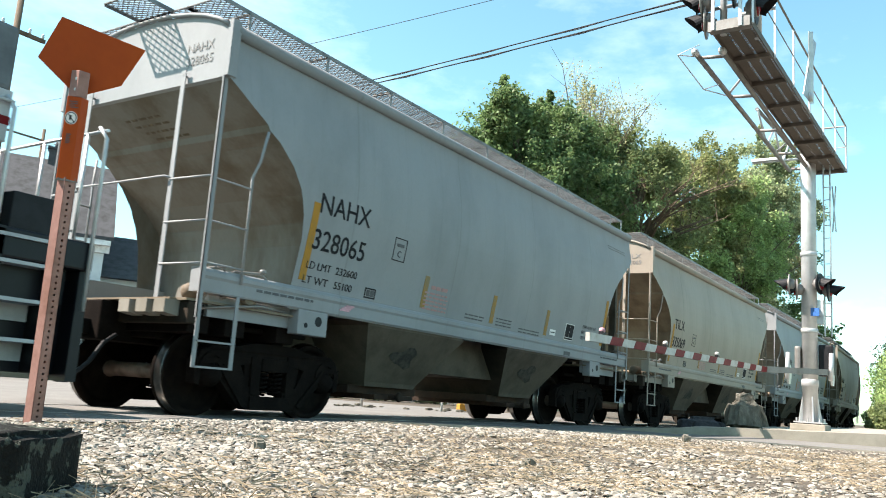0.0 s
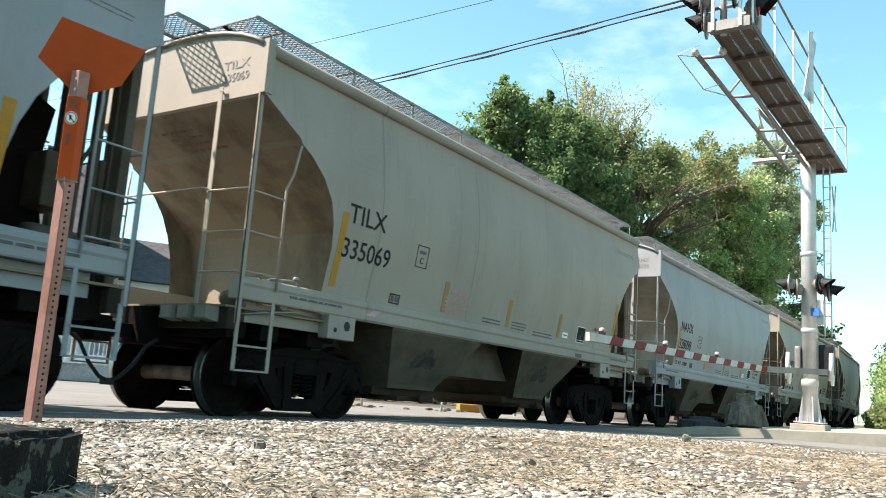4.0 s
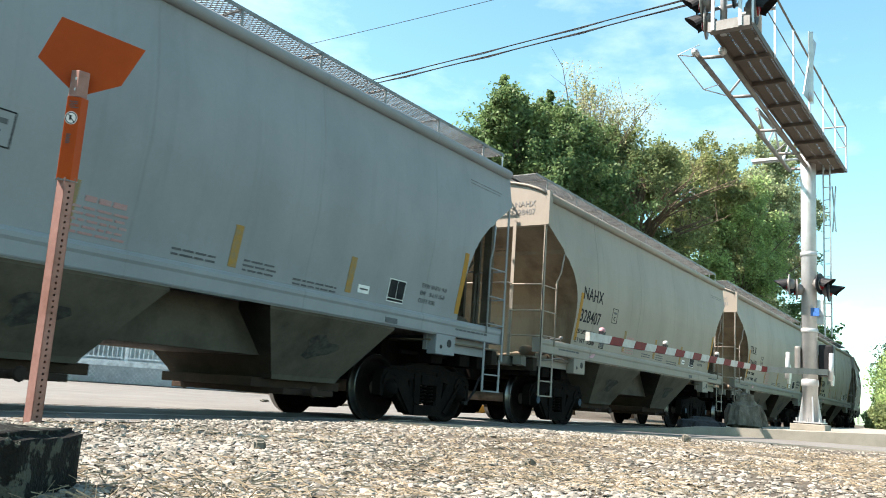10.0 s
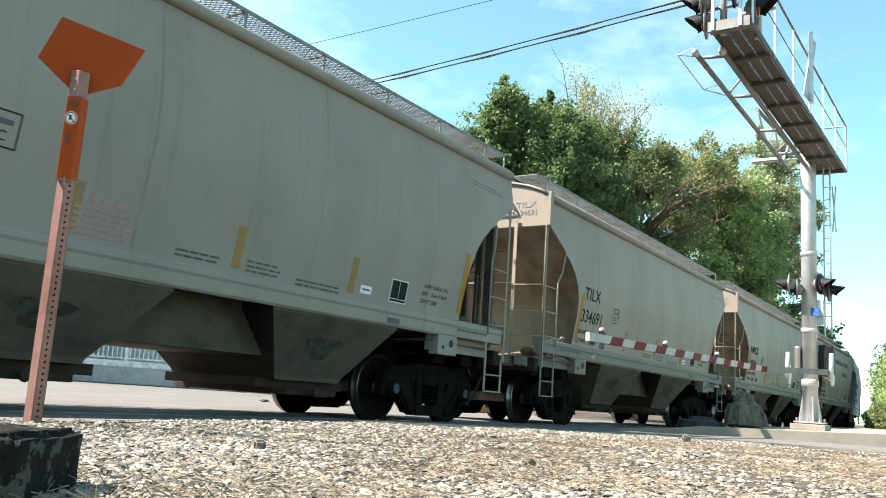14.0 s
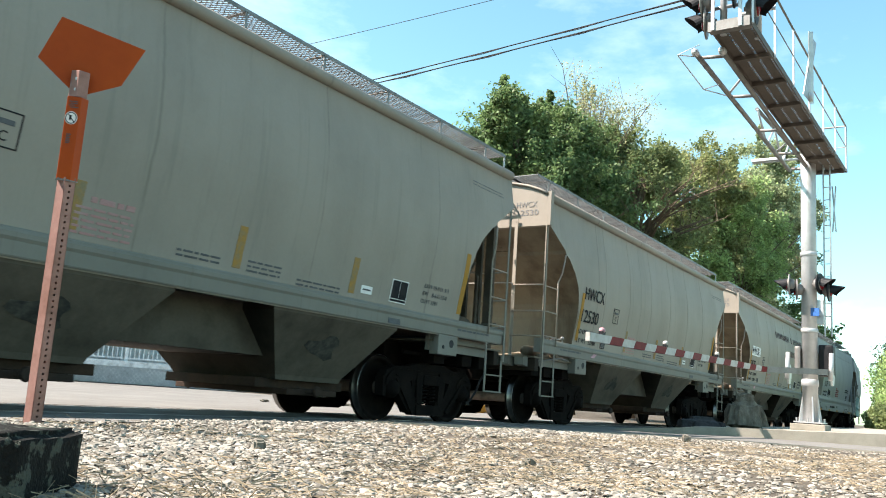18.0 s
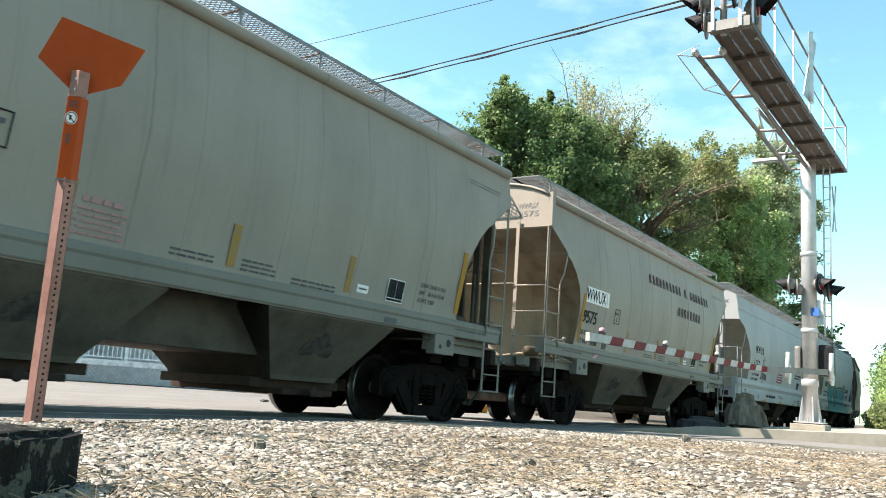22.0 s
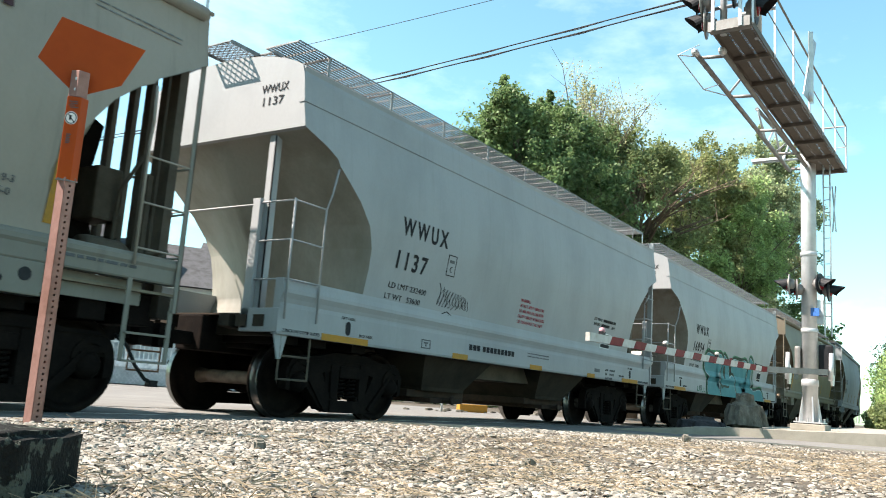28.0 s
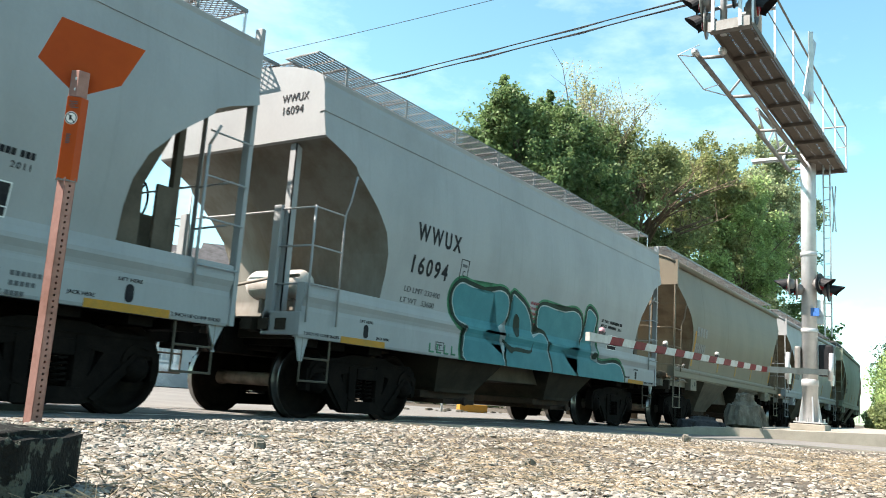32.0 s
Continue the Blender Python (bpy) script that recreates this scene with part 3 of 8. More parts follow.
thing("kerb_island", bm, M_CONCRETE, "raised pale concrete island with a worn kerb", "kerb", kind="structure")


# ---- crossing signal: cantilever mast, gate, lamps ----
MX, MY = 20.2, 3.50


def flasher(parent, at, face, r=0.15):
    """A round crossing lamp: backing disc, hooded lens; face is the heading it looks to, in degrees."""
    m = Matrix.Translation(at) @ Matrix.Rotation(radians(face), 4, "Z")
    bm = bmesh.new()
    lathe(bm, [(r * 0.6, -0.17), (r * 0.95, -0.12), (r * 1.02, 0.0)], 20, "x")
    rod(bm, (-0.2, 0, 0), (-0.15, 0, 0), 0.04, 8)
    bm.transform(m)
    body = part("lamp_housing", bm, M_ARM, parent, "grey round lamp housing")
    bm = bmesh.new()
    lathe(bm, [(r * 1.75, 0.0), (r * 1.8, 0.015), (r * 1.75, 0.03)], 28, "x", (-0.05, 0, 0))
    bm.transform(m)
    part("backing_disc", bm, M_ARM if face > 0 else M_BLACK, body, "round sheet backing disc")
    bm = bmesh.new()
    lathe(bm, [(r * 0.1, 0.045), (r * 0.6, 0.035), (r * 0.95, 0.012), (r * 0.95, -0.01)], 20, "x")
    bm.transform(m)
    part("lens", bm, M_LENS, body, "dark red glass lens")
    bm = bmesh.new()
    n = 14
    for k in range(n):
        a0, a1 = radians(-20 + 220 * k / n), radians(-20 + 220 * (k + 1) / n)
        for rr in (1.0,):
            l0 = 0.30 * (0.35 + 0.65 * max(0.0, math.sin(a0)))
            l1 = 0.30 * (0.35 + 0.65 * max(0.0, math.sin(a1)))
            q = [(0.0, math.cos(a0), math.sin(a0)), (0.0, math.cos(a1), math.sin(a1))]
            outer = [Vector((0, q[0][1] * r * 1.04, q[0][2] * r * 1.04)), Vector((0, q[1][1] * r * 1.04, q[1][2] * r * 1.04))]
            vs = [bm.verts.new(p) for p in (outer[0], outer[1], outer[1] + Vector((l1, 0, -0.05)), outer[0] + Vector((l0, 0, -0.05)))]
            bm.faces.new(vs)
            inner = [bm.verts.new(v.co * 1.0 - Vector((0, v.co.y * 0.05, v.co.z * 0.05))) for v in vs]
            bm.faces.new(inner[::-1])
    bm.transform(m)
    part("visor", bm, M_BLACK, body, "black sheet visor")


signal = holder("crossing_signal", "silver cantilever level-crossing signal on a concrete island", "crossing signal", pose(0, 0, 0))
bm = bmesh.new()
lathe(bm, [(0.165, 0.30), (0.165, 6.55), (0.15, 6.60), (0.02, 6.63)], 28, "z", (MX, MY, 0))
mast = part("mast", bm, M_MAST, signal, "silver painted round steel mast")
for z in (2.35, 4.1):
    bm = bmesh.new()
    lathe(bm, [(0.172, z), (0.185, z + 0.01), (0.185, z + 0.09), (0.172, z + 0.10)], 24, "z", (MX, MY, 0))
    part("band", bm, M_GALV, mast)
bm = bmesh.new()
box(bm, MX - 0.36, MX + 0.36, MY - 0.36, MY + 0.36, 0.20, 0.34, 0.015)
part("foundation", bm, M_CONCRETE, signal, "square concrete foundation")
bm = bmesh.new()
box(bm, MX - 0.30, MX + 0.30, MY - 0.30, MY + 0.30, 0.36, 0.39)
part("base_plate", bm, M_MAST, signal)
for a in (0, 90, 180, 270):
    bm = bmesh.new()
    prism(bm, [(0.15, 0.39), (0.25, 0.39), (0.24, 0.46), (0.17, 0.92), (0.15, 0.98)], -0.012, 0.012)
    bm.transform(Matrix.Translation((MX, MY, 0)) @ Matrix.Rotation(radians(a + 25), 4, "Z"))
    part("gusset", bm, M_MAST, signal)
    for k in (-1, 1):
        bm = bmesh.new()
        rod(bm, (0.26 , 0.12 * k, 0.38), (0.26, 0.12 * k, 0.47), 0.02, 6)
        bm.transform(Matrix.Translation((MX, MY, 0)) @ Matrix.Rotation(radians(a + 25), 4, "Z"))
        part("anchor_bolt", bm, M_GALV, signal)

# cantilever: two pipe chords with lacing, a plank walkway and handrails
AX0, AX1, AZ = 12.2, 20.9, 6.22


def arm_part(name, bm, material, label="", parent=None):
    """The arm swings out a little and rises towards its tip."""
    for v in bm.verts:
        k = (20.9 - v.co.x) / 8.7
        v.co.y += 0.10 * k
        v.co.z += 0.03 * k
    return part(name, bm, material, parent or signal, label)


def perforated(bm, x0, x1, y, z, n, up=0.05):
    """A punched edge strip: two rims with bridges between the holes."""
    box(bm, x0, x1, y, y + 0.010, z, z + 0.010)
    box(bm, x0, x1, y + 0.034, y + 0.044, z, z + 0.010)
    for i in range(n):
        x = x0 + (x1 - x0) * i / n
        box(bm, x, x + (x1 - x0) / n * 0.55, y + 0.010, y + 0.034, z, z + 0.010)


for y, z in ((3.86, AZ), (3.42, AZ - 0.05)):
    bm = bmesh.new()
    rod(bm, (12.9, y, z), (AX1 - 0.4, y + 0.10, z + 0.05), 0.045, 12)
    chord = arm_part("chord", bm, M_ARM, "silver pipe chord of the cantilever")
    bm = bmesh.new()
    lathe(bm, [(0.02, 12.83), (0.05, 12.85), (0.062, 12.90), (0.062, 12.96), (0.046, 12.97)], 14, "x", (0, y, z))
    arm_part("end_cap", bm, M_MAST, "", chord)
bm = bmesh.new()
rod(bm, (17.4, 3.96, AZ + 0.55), (AX1 - 0.4, 3.96, AZ + 0.70), 0.04, 12)
arm_part("upper_chord", bm, M_ARM)
for i, (xa, za, xb, zb) in enumerate(((17.4, 0.55, 18.2, 0.0), (18.2, 0.0, 18.9, 0.6), (18.9, 0.6, 19.7, 0.02), (19.7, 0.02, 20.4, 0.68))):
    bm = bmesh.new()
    rod(bm, (xa, 3.95, AZ + za), (xb, 3.95, AZ + zb), 0.024, 8)
    arm_part("lacing", bm, M_MAST)
for x, diag in ((13.15, 0), (15.1, 1), (17.2, 0), (18.9, 1), (20.2, 0)):
    bm = bmesh.new()
    rod(bm, (x, 3.86, AZ), (x, 3.42, AZ - 0.04), 0.032, 8)
    arm_part("cross_tube", bm, M_ARM)
    if diag:
        bm = bmesh.new()
        rod(bm, (x - 0.15, 3.86, AZ + 0.02), (x - 0.9, 3.44, AZ - 0.02), 0.022, 8)
        arm_part("diagonal", bm, M_MAST)
for k in range(3):
    y = 2.84 + 0.187 * k
    bm = bmesh.new()
    box(bm, AX0, AX1, y + 0.045, y + 0.183, AZ + 0.06, AZ + 0.10)
    perforated(bm, AX0, AX1, y, AZ + 0.055, 96)
    arm_part("walkway_plank", bm, M_PLANK, "perforated weathered steel walkway plank")
for i in range(8):
    x = AX0 + 0.05 + (AX1 - AX0 - 0.2) * i / 7
    bm = bmesh.new()
    box(bm, x, x + 0.09, 2.81, 3.43, AZ - 0.02, AZ + 0.05)
    arm_part("walkway_bearer", bm, M_PLANK if i else M_ARM)
for y in (2.81, 3.405):
    bm = bmesh.new()
    box(bm, AX0, AX1, y - 0.012, y + 0.012, AZ + 0.0, AZ + 0.11)
    arm_part("edge_angle", bm, M_PLANK)
bm = bmesh.new()
box(bm, AX0 - 0.02, AX0 + 0.02, 2.81, 3.44, AZ - 0.03, AZ + 0.13)
arm_part("end_plate", bm, M_ARM)
for i in range(7):
    x = AX0 + 0.05 + (AX1 - AX0 - 0.1) * i / 6
    bm = bmesh.new()
    box(bm, x - 0.022, x + 0.022, 2.765, 2.795, AZ + 0.02, AZ + 1.14)
    arm_part("rail_post", bm, M_MAST)
for y in (2.95, 3.36):
    bm = bmesh.new()
    box(bm, AX0 - 0.04, AX0 - 0.005, y - 0.025, y + 0.025, AZ - 0.02, AZ + 1.2)
    arm_part("end_rail_post", bm, M_MAST)
for z in (AZ + 0.62, AZ + 1.14):
    bm = bmesh.new()
    pipe(bm, [(AX0, 2.78, z), (AX1, 2.78, z), (AX1, 3.4, z)], 0.02 if z > 7 else 0.010, 8)
    arm_part("handrail", bm, M_ARM)
bm = bmesh.new()
pipe(bm, [(AX1, 2.78, AZ), (AX1, 2.78, AZ + 1.14)], 0.02, 8)
arm_part("corner_post", bm, M_ARM)
bm = bmesh.new()
pipe(bm, [(13.4, 3.95, 6.57), (12.45, 4.00, 6.02), (13.85, 4.00, 5.94), (15.3, 3.98, 6.32), (15.1, 3.88, 6.21)], 0.011, 6)
pipe(bm, [(13.1, 3.86, 6.22), (12.45, 4.00, 6.02)], 0.009, 6)
pipe(bm, [(14.4, 3.86, 6.22), (13.85, 4.00, 5.94)], 0.009, 6)
arm_part("cable_guard", bm, M_GALV, "thin bent steel guard")
# lamp cluster at the arm's end
for x, y in ((12.55, 3.30), (12.9, 2.86)):
    bm = bmesh.new()
    rod(bm, (x, y, AZ + 0.05), (x, y, AZ + 1.6), 0.055, 12)
    rod(bm, (x, y - 0.26, AZ + 0.52), (x, y + 0.26, AZ + 0.52), 0.03, 8)
    arm_part("lamp_pole", bm, M_MAST)
for x, y, z, f in ((12.35, 3.62, 6.80, 96), (12.45, 3.60, 6.52, 100), (12.25, 3.05, 6.86, -82), (12.55, 2.80, 6.66, -86)):
    flasher(signal, (x, y + 0.08, z), f)
# lamps on the mast
for x, y, z, f in ((MX - 0.32, MY + 0.40, 3.42, 98), (MX - 0.22, MY + 0.26, 3.32, 104), (MX - 0.20, MY - 0.30, 3.44, -104), (MX - 0.05, MY - 0.46, 3.30, -92)):
    flasher(signal, (x, y, z), f, 0.135)
bm = bmesh.new()
rod(bm, (MX, MY - 0.45, 3.34), (MX, MY + 0.5, 3.34), 0.04, 10)
part("lamp_crossarm", bm, M_MAST, signal)
bm = bmesh.new()
box(bm, MX - 0.02, MX + 0.12, MY - 0.30, MY - 0.14, 2.55, 3.1, 0.01)
part("junction_box", bm, M_GALV, signal)
bm = bmesh.new()
box(bm, MX - 0.20, MX - 0.185, MY - 0.24, MY - 0.06, 2.72, 2.90)
part("placard", bm, M_BLUE, signal, "small blue notice plate")
bm = bmesh.new()
for yy in (MY - 0.30, MY - 0.44):
    rod(bm, (MX + 0.15, yy, 2.3), (MX + 0.15, yy, 6.6), 0.018, 6)
for i in range(14):
    rod(bm, (MX + 0.15, MY - 0.30, 2.45 + 0.3 * i), (MX + 0.15, MY - 0.44, 2.45 + 0.3 * i), 0.011, 6)
part("ladder", bm, M_GALV, signal, "narrow steel climbing ladder")
# crossbuck boards high on the walkway's rail, and edge-on by the mast
for k, s in enumerate((1, -1)):
    bm = bmesh.new()
    bar(bm, (15.95 - 0.22 * s, 2.70 - 0.02 * k, AZ + 0.06), (15.95 + 0.22 * s, 2.62 - 0.02 * k, AZ + 1.32), 0.17, 0.014, up=(0.3, 1, 0))
    arm_part("crossbuck_board", bm, M_GALV, "back of a crossbuck board")
bm = bmesh.new()
lathe(bm, [(0.02, 2.60), (0.085, 2.61), (0.095, 2.66), (0.05, 2.70)], 16, "y", (15.9, 0, AZ + 0.10))
arm_part("clamp", bm, M_MAST)
for k, s in enumerate((1, -1)):
    bm = bmesh.new()
    bar(bm, (MX + 0.3, MY - 0.50 - 0.035 * s, 4.72), (MX + 0.3 + 0.05 * k, MY - 0.50 + 0.035 * s, 5.80), 0.09, 0.02, up=(0, 1, 0.02))
    part("crossbuck_board", bm, M_GALV, signal, "edge of a crossbuck board")
bm = bmesh.new()
box(bm, MX - 0.1, MX + 0.1, MY + 0.5, MY + 1.25, 6.45, 6.52, 0.01)
rod(bm, (MX, MY + 0.1, 6.45), (MX, MY + 1.0, 6.45), 0.03, 8)
part("side_bracket", bm, M_GALV, signal)

# gate mechanism and arm
GY, GZ0, GZ1 = 4.05, 1.34, 1.40
gate = holder("crossing_gate", "lowered crossing gate arm with red and white stripes", "crossing gate", pose(0, 0, 0))
bm = bmesh.new()
box(bm, MX - 0.16, MX + 0.16, MY + 0.17, MY + 0.30, 1.42, 2.05, 0.05)
part("mechanism_box", bm, M_ARM, gate, "dull silver gate motor housing")
bm = bmesh.new()
box(bm, MX + 0.02, MX + 0.34, MY - 0.48, MY - 0.17, 1.40, 2.10, 0.04)
part("mechanism_box", bm, M_BLACK, gate, "dark gate motor housing")
for y in (MY + 0.44, MY - 0.46):
    bm = bmesh.new()
    prism(bm, arc(MX, 1.45, 0.20, -40, 220, 12) + [(MX - 0.1, 1.2), (MX + 0.1, 1.2)], y - 0.02, y + 0.02)
    rod(bm, (MX - 0.22, y, 1.3), (MX - 0.10, y, 1.9), 0.05, 8)
    part("crank_arm", bm, M_MAST, gate)
bm = bmesh.new()
bar(bm, (18.75, 4.16, 1.43), (19.90, 3.10, 1.475), 0.04, 0.125)
bar(bm, (19.90, 3.10, 1.475), (20.45, 3.10, 1.475), 0.04, 0.125)
part("support_arm", bm, M_ARM, gate, "flat grey steel gate support")
bm = bmesh.new()
lathe(bm, [(0.168, 1.16), (0.185, 1.18), (0.185, 1.3), (0.168, 1.32)], 20, "z", (MX, MY, 0))
part("collar", bm, M_MAST, gate)
X0, STRIPE = 10.976, 0.4064


def arm_at(x):
    t = (x - X0) / 8.4
    return 4.50 - 0.42 * t, 1.318 + 0.11 * t


for i in range(-2, 20):
    x0, x1 = X0 + STRIPE * i, X0 + STRIPE * (i + 1)
    if i == -2:
        x0, x1 = X0 - 0.66, X0 - STRIPE
    if x1 > MX - 1.2:
        break
    bm = bmesh.new()
    vs = []
    for x in (x0, x1):
        y, z = arm_at(x)
        hh, lean = 0.058, 0.05 if i > -2 or x == x1 else 0.0
        vs += [bm.verts.new(p) for p in ((x - lean, y - 0.03, z - hh), (x - lean, y + 0.03, z - hh), (x + lean, y + 0.03, z + hh), (x + lean, y - 0.03, z + hh))]
    for q in ((0, 1, 2, 3), (7, 6, 5, 4), (0, 4, 5, 1), (1, 5, 6, 2), (2, 6, 7, 3), (3, 7, 4, 0)):
        bm.faces.new([vs[k] for k in q])
    part("arm_stripe", bm, M_RED if i % 2 == 0 and i >= 0 else M_GATEWHITE, gate)
for x in (10.75, 13.05, 15.55):
    bm = bmesh.new()
    y, z = arm_at(x)
    box(bm, x - 0.05, x + 0.05, y - 0.03, y + 0.03, z + 0.055, z + 0.10)
    lamp = part("arm_lamp", bm, M_BLACK, gate)
    bm = bmesh.new()
    lathe(bm, [(0.040, z + 0.095), (0.043, z + 0.125), (0.030, z + 0.150), (0.008, z + 0.158)], 12, "z", (x, y, 0))
    part("lamp_dome", bm, M_GATEWHITE if x > 12 else M_PINK, lamp)

# ---- orange marker post close by ----
marker = holder("marker_post", "orange utility marker on a perforated steel post", "marker sign", pose(0, 0, 0))
PB = Vector((2.03, 3.365, 0.10))
PT = Vector((1.884, 3.144, 1.60))
AXIS = (PT - PB).normalized()


pm = Matrix.Translation(PB) @ AXIS.to_track_quat("Z", "Y").to_matrix().to_4x4() @ Matrix.Rotation(radians(-52), 4, "Z")
# square tube: two plain walls, two with a row of holes (two strips with bridges between the holes)
for wall in range(4):
    bm = bmesh.new()
    hw, hr = 0.0254, 0.0045
    L = 1.10
    nh = 41
    if wall % 2:
        for a, b in ((-hw, -hr), (hr, hw)):
            box(bm, a, b, -hw, -hw + 0.003, 0, L)
        zz = 0.0
        for i in range(nh):
            zc = 0.05 + 0.0254 * i
            box(bm, -hr, hr, -hw, -hw + 0.003, zz, zc - hr)
            zz = zc + hr
        box(bm, -hr, hr, -hw, -hw + 0.003, zz, L)
    else:
        box(bm, -hw, hw, -hw, -hw + 0.003, 0, L)
    bm.transform(Matrix.Rotation(radians(90 * wall), 4, "Z"))
    bm.transform(pm)
    part("post_wall", bm, M_POST, marker, "rusty pink perforated steel wall")
# the sleeve that covers the upper post
sm = Matrix.Translation(PB) @ AXIS.to_track_quat("Z", "Y").to_matrix().to_4x4() @ Matrix.Rotation(radians(-26), 4, "Z")
bm = bmesh.new()
box(bm, -0.031, 0.031, -0.031, 0.031, 1.085, 1.435, 0.004)
bm.transform(sm)
part("sleeve", bm, M_ORANGE, marker, "weathered orange plastic sleeve")
bm = bmesh.new()
box(bm, -0.0325, 0.0325, -0.0325, 0.0325, 1.083, 1.089, 0.002)
for i in range(9):
    z = 1.090 + 0.004 * ((i * 7) % 4) / 3
    box(bm, -0.0325 + 0.0068 * i, -0.0325 + 0.0068 * i + 0.0085, -0.0325, -0.0305, 1.087, z)
bm.transform(sm)
part("worn_edge", bm, M_FAINT, marker, "scuffed grey lower edge of the sleeve")
bm = bmesh.new()
lathe(bm, [(0.0270, -0.0325), (0.0270, -0.0335)], 28, "y", (-0.001, 0, 1.345))
bm.transform(sm)
disc = part("round_sticker", bm, M_WHITE, marker, "round white sticker with a barred symbol")
bm = bmesh.new()
for i in range(24):
    a0, a1 = 2 * math.pi * i / 24, 2 * math.pi * (i + 1) / 24
    vs = [bm.verts.new((r * math.cos(a) - 0.001, -0.0340, 1.345 + r * math.sin(a))) for a, r in ((a0, 0.0245), (a1, 0.0245), (a1, 0.0205), (a0, 0.0205))]
    bm.faces.new(vs)
bar(bm, (-0.014, -0.0340, 1.359), (0.012, -0.0340, 1.331), 0.004, 0.0006, up=(0, 1, 0))
bar(bm, (-0.006, -0.0340, 1.336), (-0.002, -0.0340, 1.356), 0.008, 0.0006, up=(0, 1, 0))
bm.transform(sm)
part("symbol", bm, M_INK, disc)
dm = [(-0.018 + 0.006 * (i % 2), 1.412 - 0.008 * i, 0.036 - 0.006 * (i % 3), 0.004) for i in range(4)] + [(-0.012, 1.275 - 0.007 * i, 0.020 - 0.004 * (i % 2), 0.004) for i in range(6)]
bm = bmesh.new()
for x, z, w, hgt in dm:
    box(bm, x, x + w, -0.0335, -0.0325, z, z + hgt)
bm.transform(sm)
part("small_print", bm, M_PALEINK, marker)
# bare stub and the five-sided orange sheet
bm = bmesh.new()
box(bm, -0.0262, 0.0262, -0.030, 0.022, 1.435, 1.545, 0.003)
bm.transform(pm)
part("post_stub", bm, M_POST, marker)
for z in (1.465, 1.51):
    bm = bmesh.new()
    rod(bm, (0, -0.026, z), (0, -0.034, z), 0.007, 8)
    bm.transform(sm)
    part("bolt", bm, M_GALV, marker)
SIGN_AT = Matrix.Translation((1.899, 3.161, 1.678)) @ Matrix.Rotation(radians(-34.5), 4, "Z") @ Matrix.Rotation(radians(-4), 4, "Y") @ Matrix.Rotation(radians(6), 4, "X")
bm = bmesh.new()
prism(bm, [(-0.097, 0.176), (-0.178, -0.007), (-0.019, -0.154), (0.149, -0.085), (0.238, 0.082)], -0.0030, 0.0)
bm.transform(SIGN_AT)
part("sign_sheet", bm, M_ORANGE, marker, "bare orange five-sided sign sheet")


